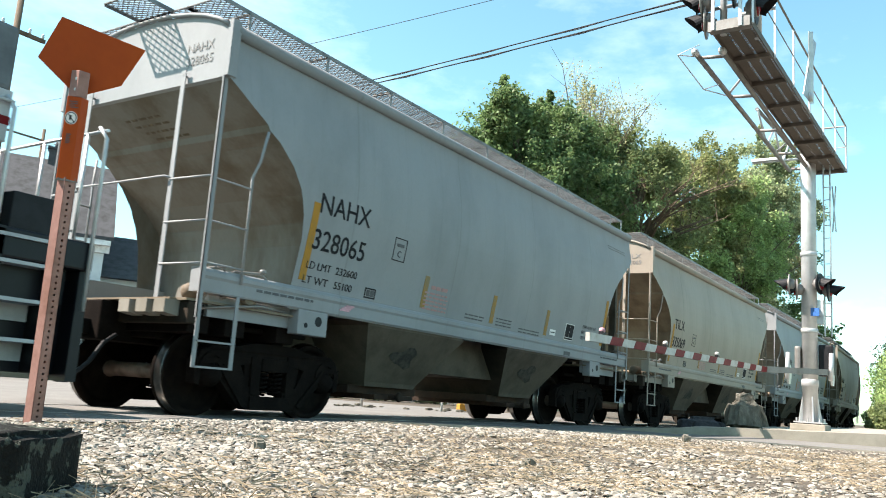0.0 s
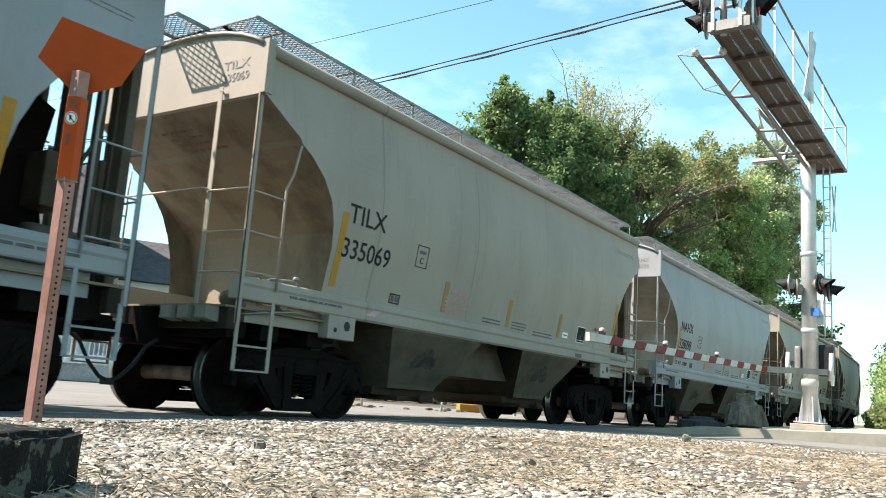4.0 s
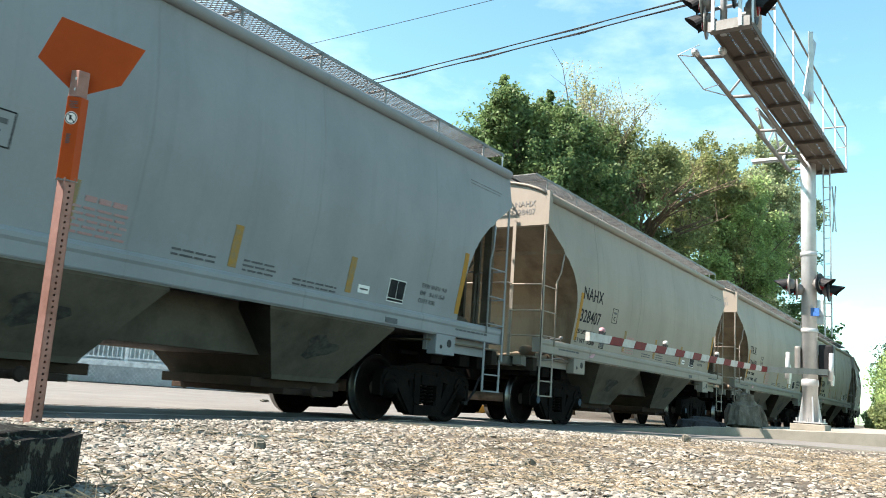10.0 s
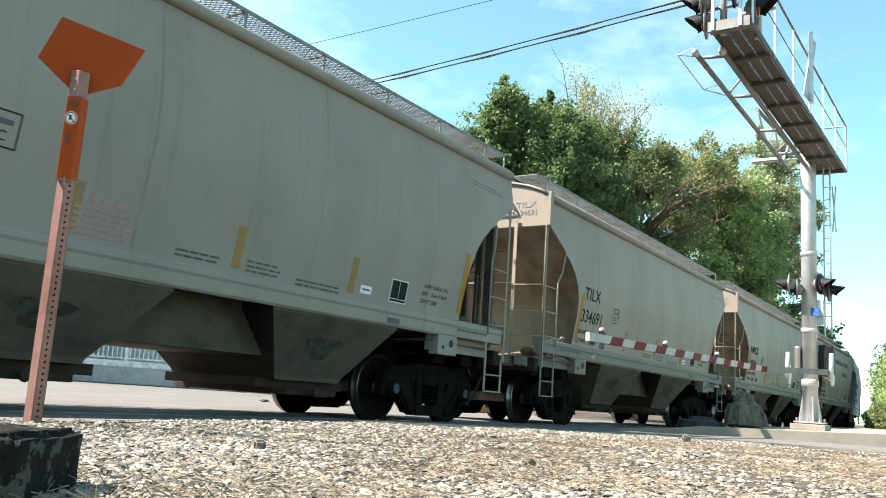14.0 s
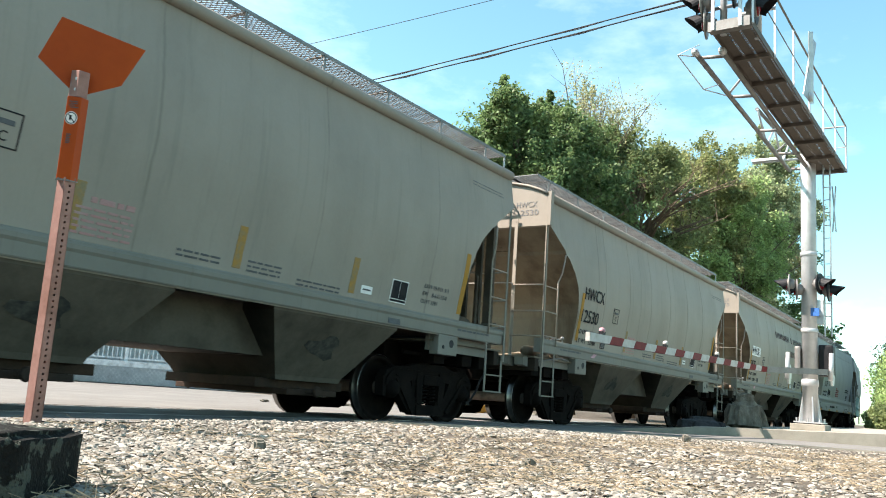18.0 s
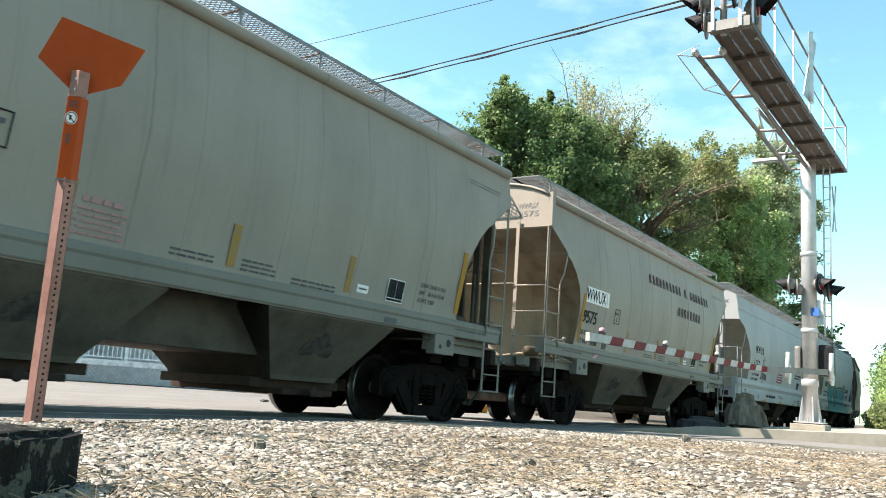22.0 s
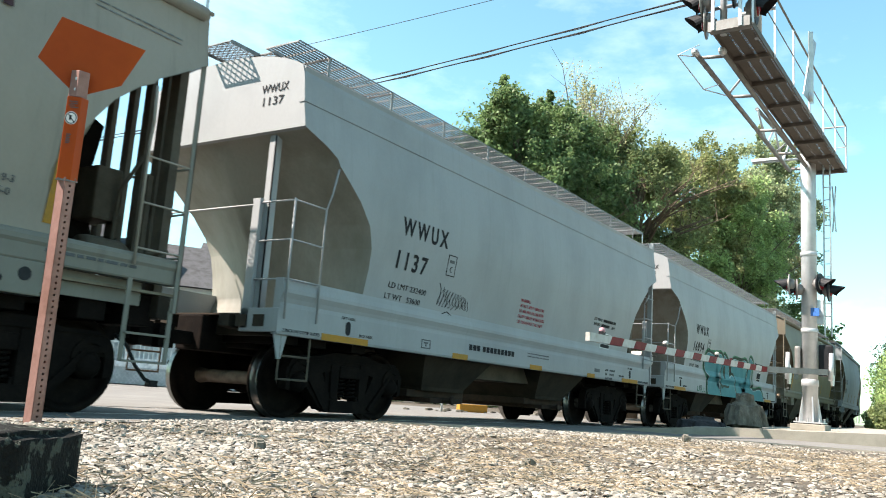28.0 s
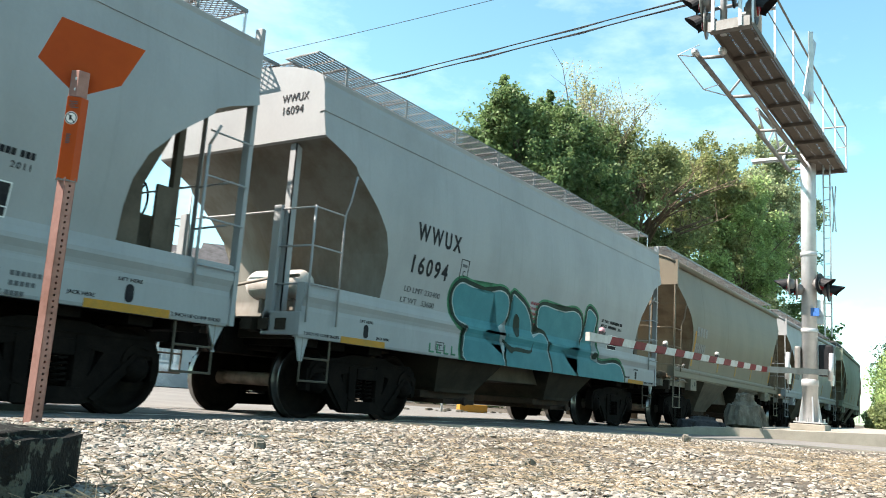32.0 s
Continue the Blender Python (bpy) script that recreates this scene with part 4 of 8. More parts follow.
# ---- background: trees, houses, wires ----
def tree(x, y, height, trunk, crown, material, seed, clumps=220, leaves=60, leaf=0.17, label="", thin=1.0, leaders=(), bare=None, loose=1.0):
    """A tapered trunk with limbs, twigs and upswept sprays of leaves; crown is a list of ellipsoids (dx, dy, z, rx, ry, rz).

    leaders are pointed tops (dx, dy, z0, z1); bare is an ellipsoid in the crown where only branches show."""
    rng = np.random.default_rng(seed)
    root = holder("tree", label, "tree", pose(x, y, 0))
    bm = bmesh.new()
    pts = [Vector((0.25 * math.sin(seed + i), 0.25 * math.cos(seed * 2 + i), height * 0.16 * i)) * (1 if i else 0) for i in range(6)]
    for i, (a, b) in enumerate(zip(pts, pts[1:])):
        rod(bm, a, b, trunk * (1 - 0.16 * i), 9, trunk * (1 - 0.16 * (i + 1)))
    part("trunk", bm, M_BARK, root)
    each = 12
    boughs, leaves = int(clumps * 0.20), max(8, int(leaves * 0.40))
    weights = np.array([(c[3] * c[4] * c[5]) ** 0.56 for c in crown])
    which = rng.choice(len(crown), size=boughs, p=weights / weights.sum())
    el = np.array(crown)[which]
    v = rng.normal(size=(boughs, 3))
    v /= np.linalg.norm(v, axis=1)[:, None]
    r = 0.40 + 0.56 * rng.random((boughs, 1)) ** 0.6
    tips = el[:, :3] + v * r * el[:, 3:]
    v = np.repeat(v, each, 0)
    spread = np.repeat(np.minimum(1.0, el[:, 3:4] * 0.5), each, 0)
    centres = np.repeat(tips, each, 0) + rng.normal(size=v.shape) * (0.58, 0.58, 0.32) * spread * loose
    centres[:, 2] = np.maximum(1.2, centres[:, 2])
    size = rng.uniform(0.24, 0.88, len(centres))
    for dx, dy, z0, z1 in leaders:
        u = np.arange(15) / 14
        out = rng.normal(size=(15, 3)) * (1, 1, 0)
        top = np.array((dx, dy, z0)) + out * 0.30 * (1 - u[:, None]) + np.array((0, 0, z1 - z0 - 0.2)) * u[:, None]
        centres, v = np.concatenate([centres, top]), np.concatenate([v, out * 1.0 + (0, 0, 0.6)])
        size = np.concatenate([size, 0.34 - 0.24 * u])
    if bare:
        inside = (((centres - bare[:3]) / bare[3:]) ** 2).sum(1) < 1.0
        keep = ~inside | (rng.random(len(centres)) < 0.18)
        centres, v, size = centres[keep], v[keep], size[keep]
    clumps = len(centres)
    ends = [Vector(centres[k]) for k in range(0, clumps, max(1, clumps // 40))]
    if bare:
        ends += [Vector(bare[:3]) + Vector((rng.uniform(-1, 1) * bare[3], rng.uniform(-1.2, -0.3) * bare[4], rng.uniform(-0.5, 1) * bare[5])) for _ in range(11)]
    for c in ends:
        z0 = min(height * 0.72, max(height * 0.18, c.z * 0.80 if bare else c.z * 0.62))
        s = Vector((0.25 * math.sin(seed + z0), 0.2 * math.cos(seed + z0), z0))
        mid = s.lerp(c, 0.5) + Vector((0, 0, 0.35))
        limb = bmesh.new()
        rod(limb, s, mid, trunk * 0.30, 6, trunk * 0.18)
        rod(limb, mid, c, trunk * 0.18, 6, trunk * 0.05)
        for q in range(5):
            w = Vector(rng.normal(size=3)) * 0.55 + Vector((0, 0, 0.4))
            p = mid.lerp(c, 0.35 + 0.16 * q)
            rod(limb, p, p + w, trunk * 0.06, 4, trunk * 0.02, cap=False)
        part("limb", limb, M_BARK, root)
    n = clumps * leaves
    axis = v * (0.8, 0.8, 0.35) + rng.normal(size=(clumps, 3)) * 0.35 + (0, 0, 0.62)
    axis /= np.linalg.norm(axis, axis=1)[:, None]
    axis = np.repeat(axis, leaves, 0)
    cen = np.repeat(centres, leaves, 0)
    size = np.repeat(size, leaves)[:, None] * thin
    t = rng.random((n, 1))
    p = cen + axis * size * (t - 0.25) * 1.35 + rng.normal(size=(n, 3)) * (size * (0.34 - 0.20 * t) + 0.03)
    a = rng.normal(size=(n, 3)) * 0.75 + axis * 0.35 + (0, 0, 0.55)
    a /= np.linalg.norm(a, axis=1)[:, None]
    b = rng.normal(size=(n, 3)) - (0, 0, 0.5)
    b -= (b * a).sum(1)[:, None] * a
    b /= np.linalg.norm(b, axis=1)[:, None]
    c = np.cross(a, b)
    s = (leaf * rng.uniform(0.55, 1.3, n))[:, None]
    q = np.stack([p - b * s * 0.5, p + c * s * 0.32 + a * s * 0.08, p + b * s * 0.58, p - c * s * 0.32 + a * s * 0.08], 1).reshape(-1, 3)
    me = bpy.data.meshes.new("crown")
    me.vertices.add(4 * n)
    me.vertices.foreach_set("co", q.ravel())
    me.loops.add(4 * n)
    me.loops.foreach_set("vertex_index", np.arange(4 * n, dtype=np.int32))
    me.polygons.add(n)
    me.polygons.foreach_set("loop_start", np.arange(0, 4 * n, 4, dtype=np.int32))
    me.update()
    me.materials.append(material)
    part("crown", me, material, root)
    return root


tree(28.3, 15.3, 13.0, 0.26, [(0.6, 0.4, 8.6, 2.8, 2.6, 3.2), (-1.2, 0.2, 10.2, 1.1, 0.9, 1.4), (-1.5, 0.6, 9.0, 1.1, 1.1, 1.3), (1.2, 0.2, 11.0, 1.6, 1.3, 1.5), (-1.7, 0.2, 11.2, 0.8, 0.7, 1.2), (2.6, 0.0, 11.6, 1.0, 1.0, 1.2), (3.2, -0.6, 9.2, 2.2, 2.0, 2.8), (4.2, -0.2, 10.8, 1.4, 1.4, 1.8)], M_LEAF_DARK, 3, 420, 300, 0.145, "tall leafy tree with dark green foliage behind the track",
     leaders=((-1.8, 0.2, 10.2, 12.9), (-2.5, 0.4, 9.4, 11.4), (-1.2, 0.0, 10.8, 12.3), (-0.5, 0.0, 10.8, 12.2), (0.3, 0.0, 10.8, 12.4), (1.0, 0.1, 11.2, 12.9), (1.8, 0.0, 11.2, 13.5), (2.6, 0.0, 11.0, 12.9), (3.4, 0.0, 11.0, 12.9), (4.2, 0.1, 11.2, 13.2), (-3.3, 0.6, 8.7, 10.3)))
tree(34.0, 15.6, 15.6, 0.20, [(0.6, 0, 13.4, 2.2, 1.4, 1.5), (-0.4, 0.4, 14.6, 1.2, 0.8, 1.2), (2.6, 0.0, 14.8, 1.3, 0.9, 1.1)], M_LEAF_YELLOW, 5, 110, 60, 0.10, "thin tree with sparse yellowing leaves and bare twigs", 0.85,
     leaders=((0.2, 0.0, 14.2, 15.6), (1.0, 0.0, 14.4, 15.6)), loose=1.5)
tree(37.0, 14.0, 13.4, 0.3, [(0, 0, 9.8, 4.0, 3.0, 3.2), (-1.4, 0.4, 11.2, 2.0, 1.8, 1.7), (2.6, -0.2, 11.3, 2.0, 1.8, 1.9), (1.6, -0.5, 6.5, 3.6, 2.8, 3.2)], M_LEAF_OLIVE, 8, 360, 220, 0.15, "broad tree with olive and brownish leaves and bare inner branches",
     bare=(-1.6, -1.8, 9.6, 2.2, 2.6, 1.5), loose=0.72)
tree(44.0, 14.0, 15.4, 0.3, [(0.2, 0, 12.2, 2.8, 2.6, 2.4), (2.6, 0, 13.4, 2.0, 1.8, 2.1), (1.8, -0.5, 7.5, 3.6, 3.0, 3.6), (-2.2, 0.5, 10.0, 2.6, 2.2, 3.2)], M_LEAF_TAWNY, 11, 300, 210, 0.16, "broad tree with yellow-olive leaves", loose=0.72)
tree(54.0, 13.0, 19.6, 0.34, [(3.4, 0, 16.2, 2.2, 2.2, 2.8), (0.8, 0, 13.6, 2.8, 2.4, 2.8), (6.0, -0.4, 13.6, 3.0, 2.6, 3.6), (-3.6, 0.4, 12.6, 2.2, 2.2, 2.8), (6.5, 0, 9.0, 3.6, 2.6, 3.8), (10.0, -0.2, 15.0, 2.8, 2.2, 4.0), (9.0, -0.2, 18.6, 1.6, 1.6, 2.4)], M_LEAF_MID, 14, 340, 200, 0.20, "tall green tree behind the railway",
     leaders=((3.6, 0.0, 17.6, 20.4), (5.2, 0.0, 16.4, 18.8), (-3.4, 0.2, 14.6, 16.6)), loose=0.8)
tree(48.0, 12.2, 13.0, 0.25, [(0.2, 0, 10.6, 2.8, 1.8, 2.9), (2.8, 0.2, 9.4, 2.4, 1.8, 2.8), (-2.6, 0.2, 7.6, 2.6, 1.8, 2.6), (0.4, -0.2, 6.6, 3.2, 1.8, 2.6)], M_LEAF_BRIGHT, 17, 320, 220, 0.16, "young tree with lighter green foliage",
     leaders=((-0.6, 0.0, 12.4, 14.2), (1.2, 0.0, 12.0, 13.8), (3.2, 0.0, 11.4, 13.0)), loose=0.8)
tree(66.0, 14.4, 15.0, 0.3, [(0, 0, 11.6, 3.8, 3.0, 3.8), (2.0, -0.4, 6.0, 4.8, 3.0, 3.8)], M_LEAF_DARK, 19, 240, 120, 0.30, "dark green tree behind the railway")
# trees and scrub down the line, on the near side
tree(66.0, 4.4, 7.2, 0.2, [(0, 0, 4.9, 2.6, 1.9, 2.3), (1.5, -1.0, 3.4, 2.6, 2.0, 2.4)], M_LEAF_DARK, 29, 190, 90, 0.18, "dark green tree beside the line")
tree(70.0, 0.5, 9.0, 0.25, [(0, 0, 5.8, 3.6, 3.0, 3.0)], M_LEAF_MID, 31, 200, 90, 0.22, "green tree far down the line")


def shrub(x, y, h, r, material, seed, label):
    rng = np.random.default_rng(seed)
    root = holder("shrub", label, "shrub", pose(x, y, 0.0))
    bm = bmesh.new()
    for k in range(7):
        a = 2 * math.pi * k / 7 + seed
        rod(bm, (0, 0, -0.05), (0.6 * r * math.cos(a), 0.6 * r * math.sin(a), h * 0.75), 0.03, 6, 0.008)
    part("stems", bm, M_BARK, root)
    n = int(5200 * r)
    u = rng.normal(size=(n, 3))
    u /= np.linalg.norm(u, axis=1)[:, None]
    k = np.array([1 + 0.35 * noise.noise(Vector(v) * 2.4 + Vector((seed, 0, 0))) for v in u])[:, None]
    p = u * (0.55 + 0.5 * rng.random((n, 1)) ** 0.5) * k * (r, r, h * 0.52) + (0, 0, h * 0.52)
    p[:, 2] = np.maximum(p[:, 2], 0.05)
    a = rng.normal(size=(n, 3)) + (0, 0, 0.4)
    a /= np.linalg.norm(a, axis=1)[:, None]
    b = rng.normal(size=(n, 3))
    b -= (b * a).sum(1)[:, None] * a
    b /= np.linalg.norm(b, axis=1)[:, None]
    c = np.cross(a, b)
    s = (0.13 * rng.uniform(0.6, 1.3, n))[:, None]
    q = np.stack([p - b * s * 0.5, p + c * s * 0.3, p + b * s * 0.55, p - c * s * 0.3], 1).reshape(-1, 3)
    me = bpy.data.meshes.new("leaves")
    me.from_pydata(q.tolist(), [], [tuple(range(4 * i, 4 * i + 4)) for i in range(n)])
    me.materials.append(material)
    part("leaves", me, material, root)


shrub(44.5, 3.65, 3.9, 1.35, M_LEAF_BRIGHT, 41, "bright green shrub growing beside the line")
shrub(41.0, 3.1, 2.6, 1.15, M_LEAF_BRIGHT, 42, "bright green shrub growing beside the line")
shrub(38.0, 3.75, 1.2, 0.85, M_LEAF_OLIVE, 43, "low dry shrub at the foot of taller ones")
shrub(48.5, 4.3, 2.6, 0.95, M_LEAF_OLIVE, 44, "dry olive scrub beside the line")
shrub(51.5, 4.0, 5.0, 1.7, M_LEAF_MID, 45, "tall green shrub beside the line")
shrub(36.5, 1.9, 1.6, 1.1, M_LEAF_MID, 46, "green shrub beside the line")


for i, (x, y, h) in enumerate(((27.5, 27.0, 1.9), (30.0, 25.6, 1.7), (32.5, 24.6, 2.1), (35.0, 23.4, 1.8), (38.0, 22.0, 2.2), (41.0, 20.5, 2.0))):
    shrub(x, y, h, 1.5, M_LEAF_MID if i % 2 else M_LEAF_DARK, 60 + i, "rounded green garden bush across the street")


def wire(name, a, b, sag, r, label, twist=False):
    bm = bmesh.new()
    a, b = Vector(a), Vector(b)
    pts = [a.lerp(b, i / 40) - Vector((0, 0, sag * 4 * (i / 40) * (1 - i / 40))) for i in range(41)]
    pipe(bm, pts, r, 6)
    if twist:
        q = [p + Vector((0.0, 0.02 * math.cos(i * 2.2), 0.035 * math.sin(i * 2.2) - 0.02)) for i, p in enumerate(pts)]
        pipe(bm, q, r * 0.8, 5)
    thing(name, bm, M_WIRE, label, "cable")


wire("overhead_cable", (31.2, 56.0, 15.83), (27.0, -5.0, 15.85), 0.9, 0.025, "black overhead cable sagging across the sky", True)
wire("overhead_cable", (31.6, 56.0, 15.84), (27.4, -5.0, 15.84), 0.9, 0.028, "black overhead cable sagging across the sky", True)
wire("overhead_wire", (26.0, 56.0, 16.42), (26.4, -5.0, 16.58), 0.6, 0.013, "thin dark overhead wire against the sky")

# utility poles
for x, y, h in ((31.4, 56.0, 17.2), (27.1, -5.0, 17.2)):
    p = holder("utility_pole", "dark wooden utility pole carrying the cables", "utility pole", pose(x, y, 0))
    bm = bmesh.new()
    rod(bm, (0, 0, -0.3), (0, 0, h), 0.17, 12, 0.11)
    part("pole", bm, M_BARK, p)
    bm = bmesh.new()
    box(bm, -5.6, 0.5, -0.05, 0.05, 16.3, 16.42) if y > 0 else box(bm, -0.9, 0.5, -0.05, 0.05, 16.3, 16.42)
    part("crossarm", bm, M_BARK, p)
pole = holder("utility_pole", "dark wooden utility pole with crossarm and insulators", "utility pole", pose(14.6, 28.9, 0))
bm = bmesh.new()
rod(bm, (0, 0, -0.3), (0, 0, 14.0), 0.16, 12, 0.11)
part("pole", bm, M_BARK, pole)
bm = bmesh.new()
box(bm, -1.1, 1.1, -0.06, 0.06, 12.2, 12.34, 0.01)
part("crossarm", bm, M_BARK, pole)
for x in (-1.0, -0.5, 0.5, 1.0):
    bm = bmesh.new()
    lathe(bm, [(0.03, 12.34), (0.06, 12.42), (0.04, 12.46), (0.06, 12.50), (0.02, 12.56)], 10, "z", (x, 0, 0))
    part("insulator", bm, M_GALV, pole)


def window_part(parent, x, z, w, h, y, face=-1):
    bm = bmesh.new()
    t = 0.07
    for a, b, c, d in ((x - t, x + w + t, z - t, z), (x - t, x + w + t, z + h, z + h + t), (x - t, x, z, z + h), (x + w, x + w + t, z, z + h), (x, x + w, z + h / 2 - 0.025, z + h / 2 + 0.025)):
        box(bm, a, b, y - 0.05, y + 0.03, c, d)
    fr = part("window", bm, M_TRIM, parent, "white framed sash window")
    for k in range(2):
        bm = bmesh.new()
        box(bm, x + 0.004, x + w - 0.004, y - 0.012, y - 0.004, z + k * h / 2 + 0.03, z + (k + 1) * h / 2 - 0.03)
        part("pane", bm, M_GLASS, fr)


def clapboards(parent, x0, x1, z0, z1, y, gable=0.0):
    """Overlapping boards of a front wall; with a gable the upper boards shorten towards the ridge."""
    n = int((z1 - z0) / 0.16)
    for i in range(n):
        z = z0 + 0.16 * i
        bm = bmesh.new()
        vs = [(x0, y, z), (x1, y, z), (x1, y, z + 0.17), (x0, y, z + 0.17)]
        f = [bm.verts.new(v) for v in vs] + [bm.verts.new((a, b - (0.022 if k < 2 else 0.004), c)) for k, (a, b, c) in enumerate(vs)]
        for q in ((4, 5, 6, 7), (0, 4, 7, 3), (1, 2, 6, 5), (0, 1, 5, 4), (3, 7, 6, 2)):
            bm.faces.new([f[k] for k in q])
        part("clapboard", bm, M_SIDING, parent)
    if gable:
        mid, w = (x0 + x1) / 2, (x1 - x0) / 2
        m = int(gable / 0.16)
        for i in range(m):
            z = z1 + 0.16 * i
            k0, k1 = 1 - 0.16 * i / gable, max(0.02, 1 - 0.16 * (i + 1) / gable)
            bm = bmesh.new()
            f = [bm.verts.new(v) for v in ((mid - w * k0, y - 0.022, z), (mid + w * k0, y - 0.022, z), (mid + w * k1, y - 0.004, z + 0.16), (mid - w * k1, y - 0.004, z + 0.16), (mid - w * k0, y + 0.01, z), (mid + w * k0, y + 0.01, z))]
            bm.faces.new(f[:4])
            bm.faces.new((f[0], f[4], f[5], f[1]))
            part("clapboard", bm, M_SIDING, parent)


# white house across the street: tall block with a big slate roof, lower wing, porch with lattice
house = holder("house", "white clapboard house with dark grey shingle roofs and a porch", "house", pose(18.6, 33.2, 0, 0, 0, -31))
bm = bmesh.new()
box(bm, -9.0, 3.0, 0.03, 7.0, 0, 6.2)
prism(bm, [(0.03, 6.2), (7.0, 6.2), (3.5, 9.55)], -9.0, 3.0, "x")
part("wall", bm, M_SIDING, house)
clapboards(house, -9.0, 3.0, 3.4, 6.0, 0.02)
for a, b in (((-0.45, 5.95), (3.5, 9.75)), ((7.45, 5.95), (3.5, 9.75))):
    bm = bmesh.new()
    prism(bm, [a, b, (b[0], b[1] + 0.16), (a[0], a[1] + 0.14)], -9.3, 3.3, "x")
    part("roof", bm, M_SHINGLE, house, "dark grey shingle roof slope")
bm = bmesh.new()
box(bm, -9.2, 3.2, -0.42, -0.02, 5.72, 5.93)
box(bm, -9.2, 3.2, -0.14, 0.02, 5.42, 5.72)
part("cornice", bm, M_TRIM, house, "white eaves cornice")
bm = bmesh.new()
box(bm, 0.25, 0.85, 3.2, 3.8, 9.5, 10.35, 0.02)
box(bm, 0.18, 0.92, 3.13, 3.87, 10.35, 10.45)
rod(bm, (0.55, 3.5, 10.45), (0.55, 3.5, 10.75), 0.12, 10, 0.09)
part("chimney", bm, M_SHINGLE, house, "dark chimney with a pot")
for x, z in ((-7.4, 3.9), (-4.6, 3.9), (-1.9, 3.9), (0.9, 3.9)):
    window_part(house, x, z, 0.85, 1.35, -0.02)
bm = bmesh.new()
box(bm, 3.03, 9.5, 1.2, 8.0, 0, 4.6)
part("wing", bm, M_SIDING, house)
clapboards(house, 3.03, 9.5, 2.6, 4.6, 1.19)
bm = bmesh.new()
prism(bm, [(0.6, 4.5), (8.6, 4.5), (4.6, 6.9)], 2.9, 9.9, "x")
part("roof", bm, M_SHINGLE, house, "grey shingle wing roof")
for x in (4.1, 6.9):
    window_part(house, x, 2.75, 0.8, 1.3, 1.16)
bm = bmesh.new()
prism(bm, [(-2.2, 3.25), (0.0, 3.75), (0.0, 3.6), (-2.2, 3.1)], -3.5, 6.4, "x")
part("porch_roof", bm, M_SHINGLE, house)
for i in range(6):
    bm = bmesh.new()
    x = -3.4 + 1.9 * i
    box(bm, x, x + 0.14, -2.05, -1.91, 0.9, 3.15, 0.01)
    part("porch_post", bm, M_TRIM, house)
bm = bmesh.new()
box(bm, -3.5, 6.4, -2.15, 0.0, 0.82, 0.94)
box(bm, -3.5, 6.4, -2.18, -2.12, 0.70, 0.94)
part("porch_floor", bm, M_TRIM, house)
for i in range(5):
    bm = bmesh.new()
    x0 = -3.3 + 1.9 * i
    for k in range(11):
        for s in (-1, 1):
            xa = x0 + 0.17 * k
            bar(bm, (xa - s * 0.3, -2.1 - 0.008 * s, 0.05), (xa + s * 0.3, -2.1 - 0.008 * s, 0.68), 0.035, 0.008, up=(0, 1, 0))
    part("lattice", bm, M_TRIM, house, "white diagonal lattice skirt")
    bm = bmesh.new()
    box(bm, x0, x0 + 1.75, -2.06, -2.0, 1.65, 1.72)
    box(bm, x0, x0 + 1.75, -2.06, -2.0, 1.02, 1.08)
    railing = part("railing", bm, M_TRIM, house)
    for k in range(10):
        bm = bmesh.new()
        box(bm, x0 + 0.09 + 0.175 * k, x0 + 0.13 + 0.175 * k, -2.05, -2.01, 1.05, 1.67)
        part("baluster", bm, M_TRIM, railing)

# second, farther house glimpsed past the cars
house2 = holder("house", "pale house with a dark roof far across the street", "house", pose(34, 34, 0, 0, 0, -47))
bm = bmesh.new()
box(bm, -4.5, 4.5, 0, 8, 0, 5.6)
prism(bm, [(-0.4, 5.6), (8.4, 5.6), (4, 8.3)], -4.5, 4.5, "x")
part("wall", bm, M_SIDING, house2)
bm = bmesh.new()
prism(bm, [(-0.8, 5.45), (4, 8.5), (8.8, 5.45), (8.8, 5.6), (4, 8.66), (-0.8, 5.6)], -4.9, 4.9, "x")
part("roof", bm, M_SHINGLE, house2)
for x in (-3.3, -0.5, 2.3):
    window_part(house2, x, 3.5, 0.9, 1.4, -0.03)
    window_part(house2, x, 0.9, 0.9, 1.4, -0.03)

# low pipe barrier, a yellow wheel stop and rubble beyond the rails
barrier = holder("pipe_barrier", "low white pipe barrier at the edge of the lot", "barrier", pose(16.6, 13.3, 0, 0, 0, -32))
bm = bmesh.new()
rod(bm, (0, 0, 0.30), (5.6, 0, 0.26), 0.035, 8)
part("rail", bm, M_GATEWHITE, barrier)
for x in (0.0, 2.2, 4.4):
    bm = bmesh.new()
    rod(bm, (x, 0, -0.05), (x, 0, 0.32 if x else 1.15), 0.035, 8)
    part("post", bm, M_GATEWHITE, barrier)
bm = bmesh.new()
box(bm, -0.45, 0.45, -0.11, 0.11, 0, 0.22, 0.03)
thing("wheel_stop", bm, M_YELLOW, "yellow painted concrete wheel stop on the asphalt", "wheel stop", pose(20.6, 12.5, 0.006, 0, 0, -30))
for i in range(40):
    rr = random.Random(i)
    x = rr.uniform(13.5, 25.0)
    y = 13.2 + (x - 16.0) * -0.10 + rr.gauss(0, 0.35)
    k = rr.uniform(0.05, 0.16)
    rough_rock("rubble", (k * 1.5, k, k * 0.45), i * 3.3, M_ROCK, "grey rubble stone lying in dirt beyond the rails", "stone", pose(x, y, 0.004, 0, 0, i * 40), cuts=1, amp=0.25)


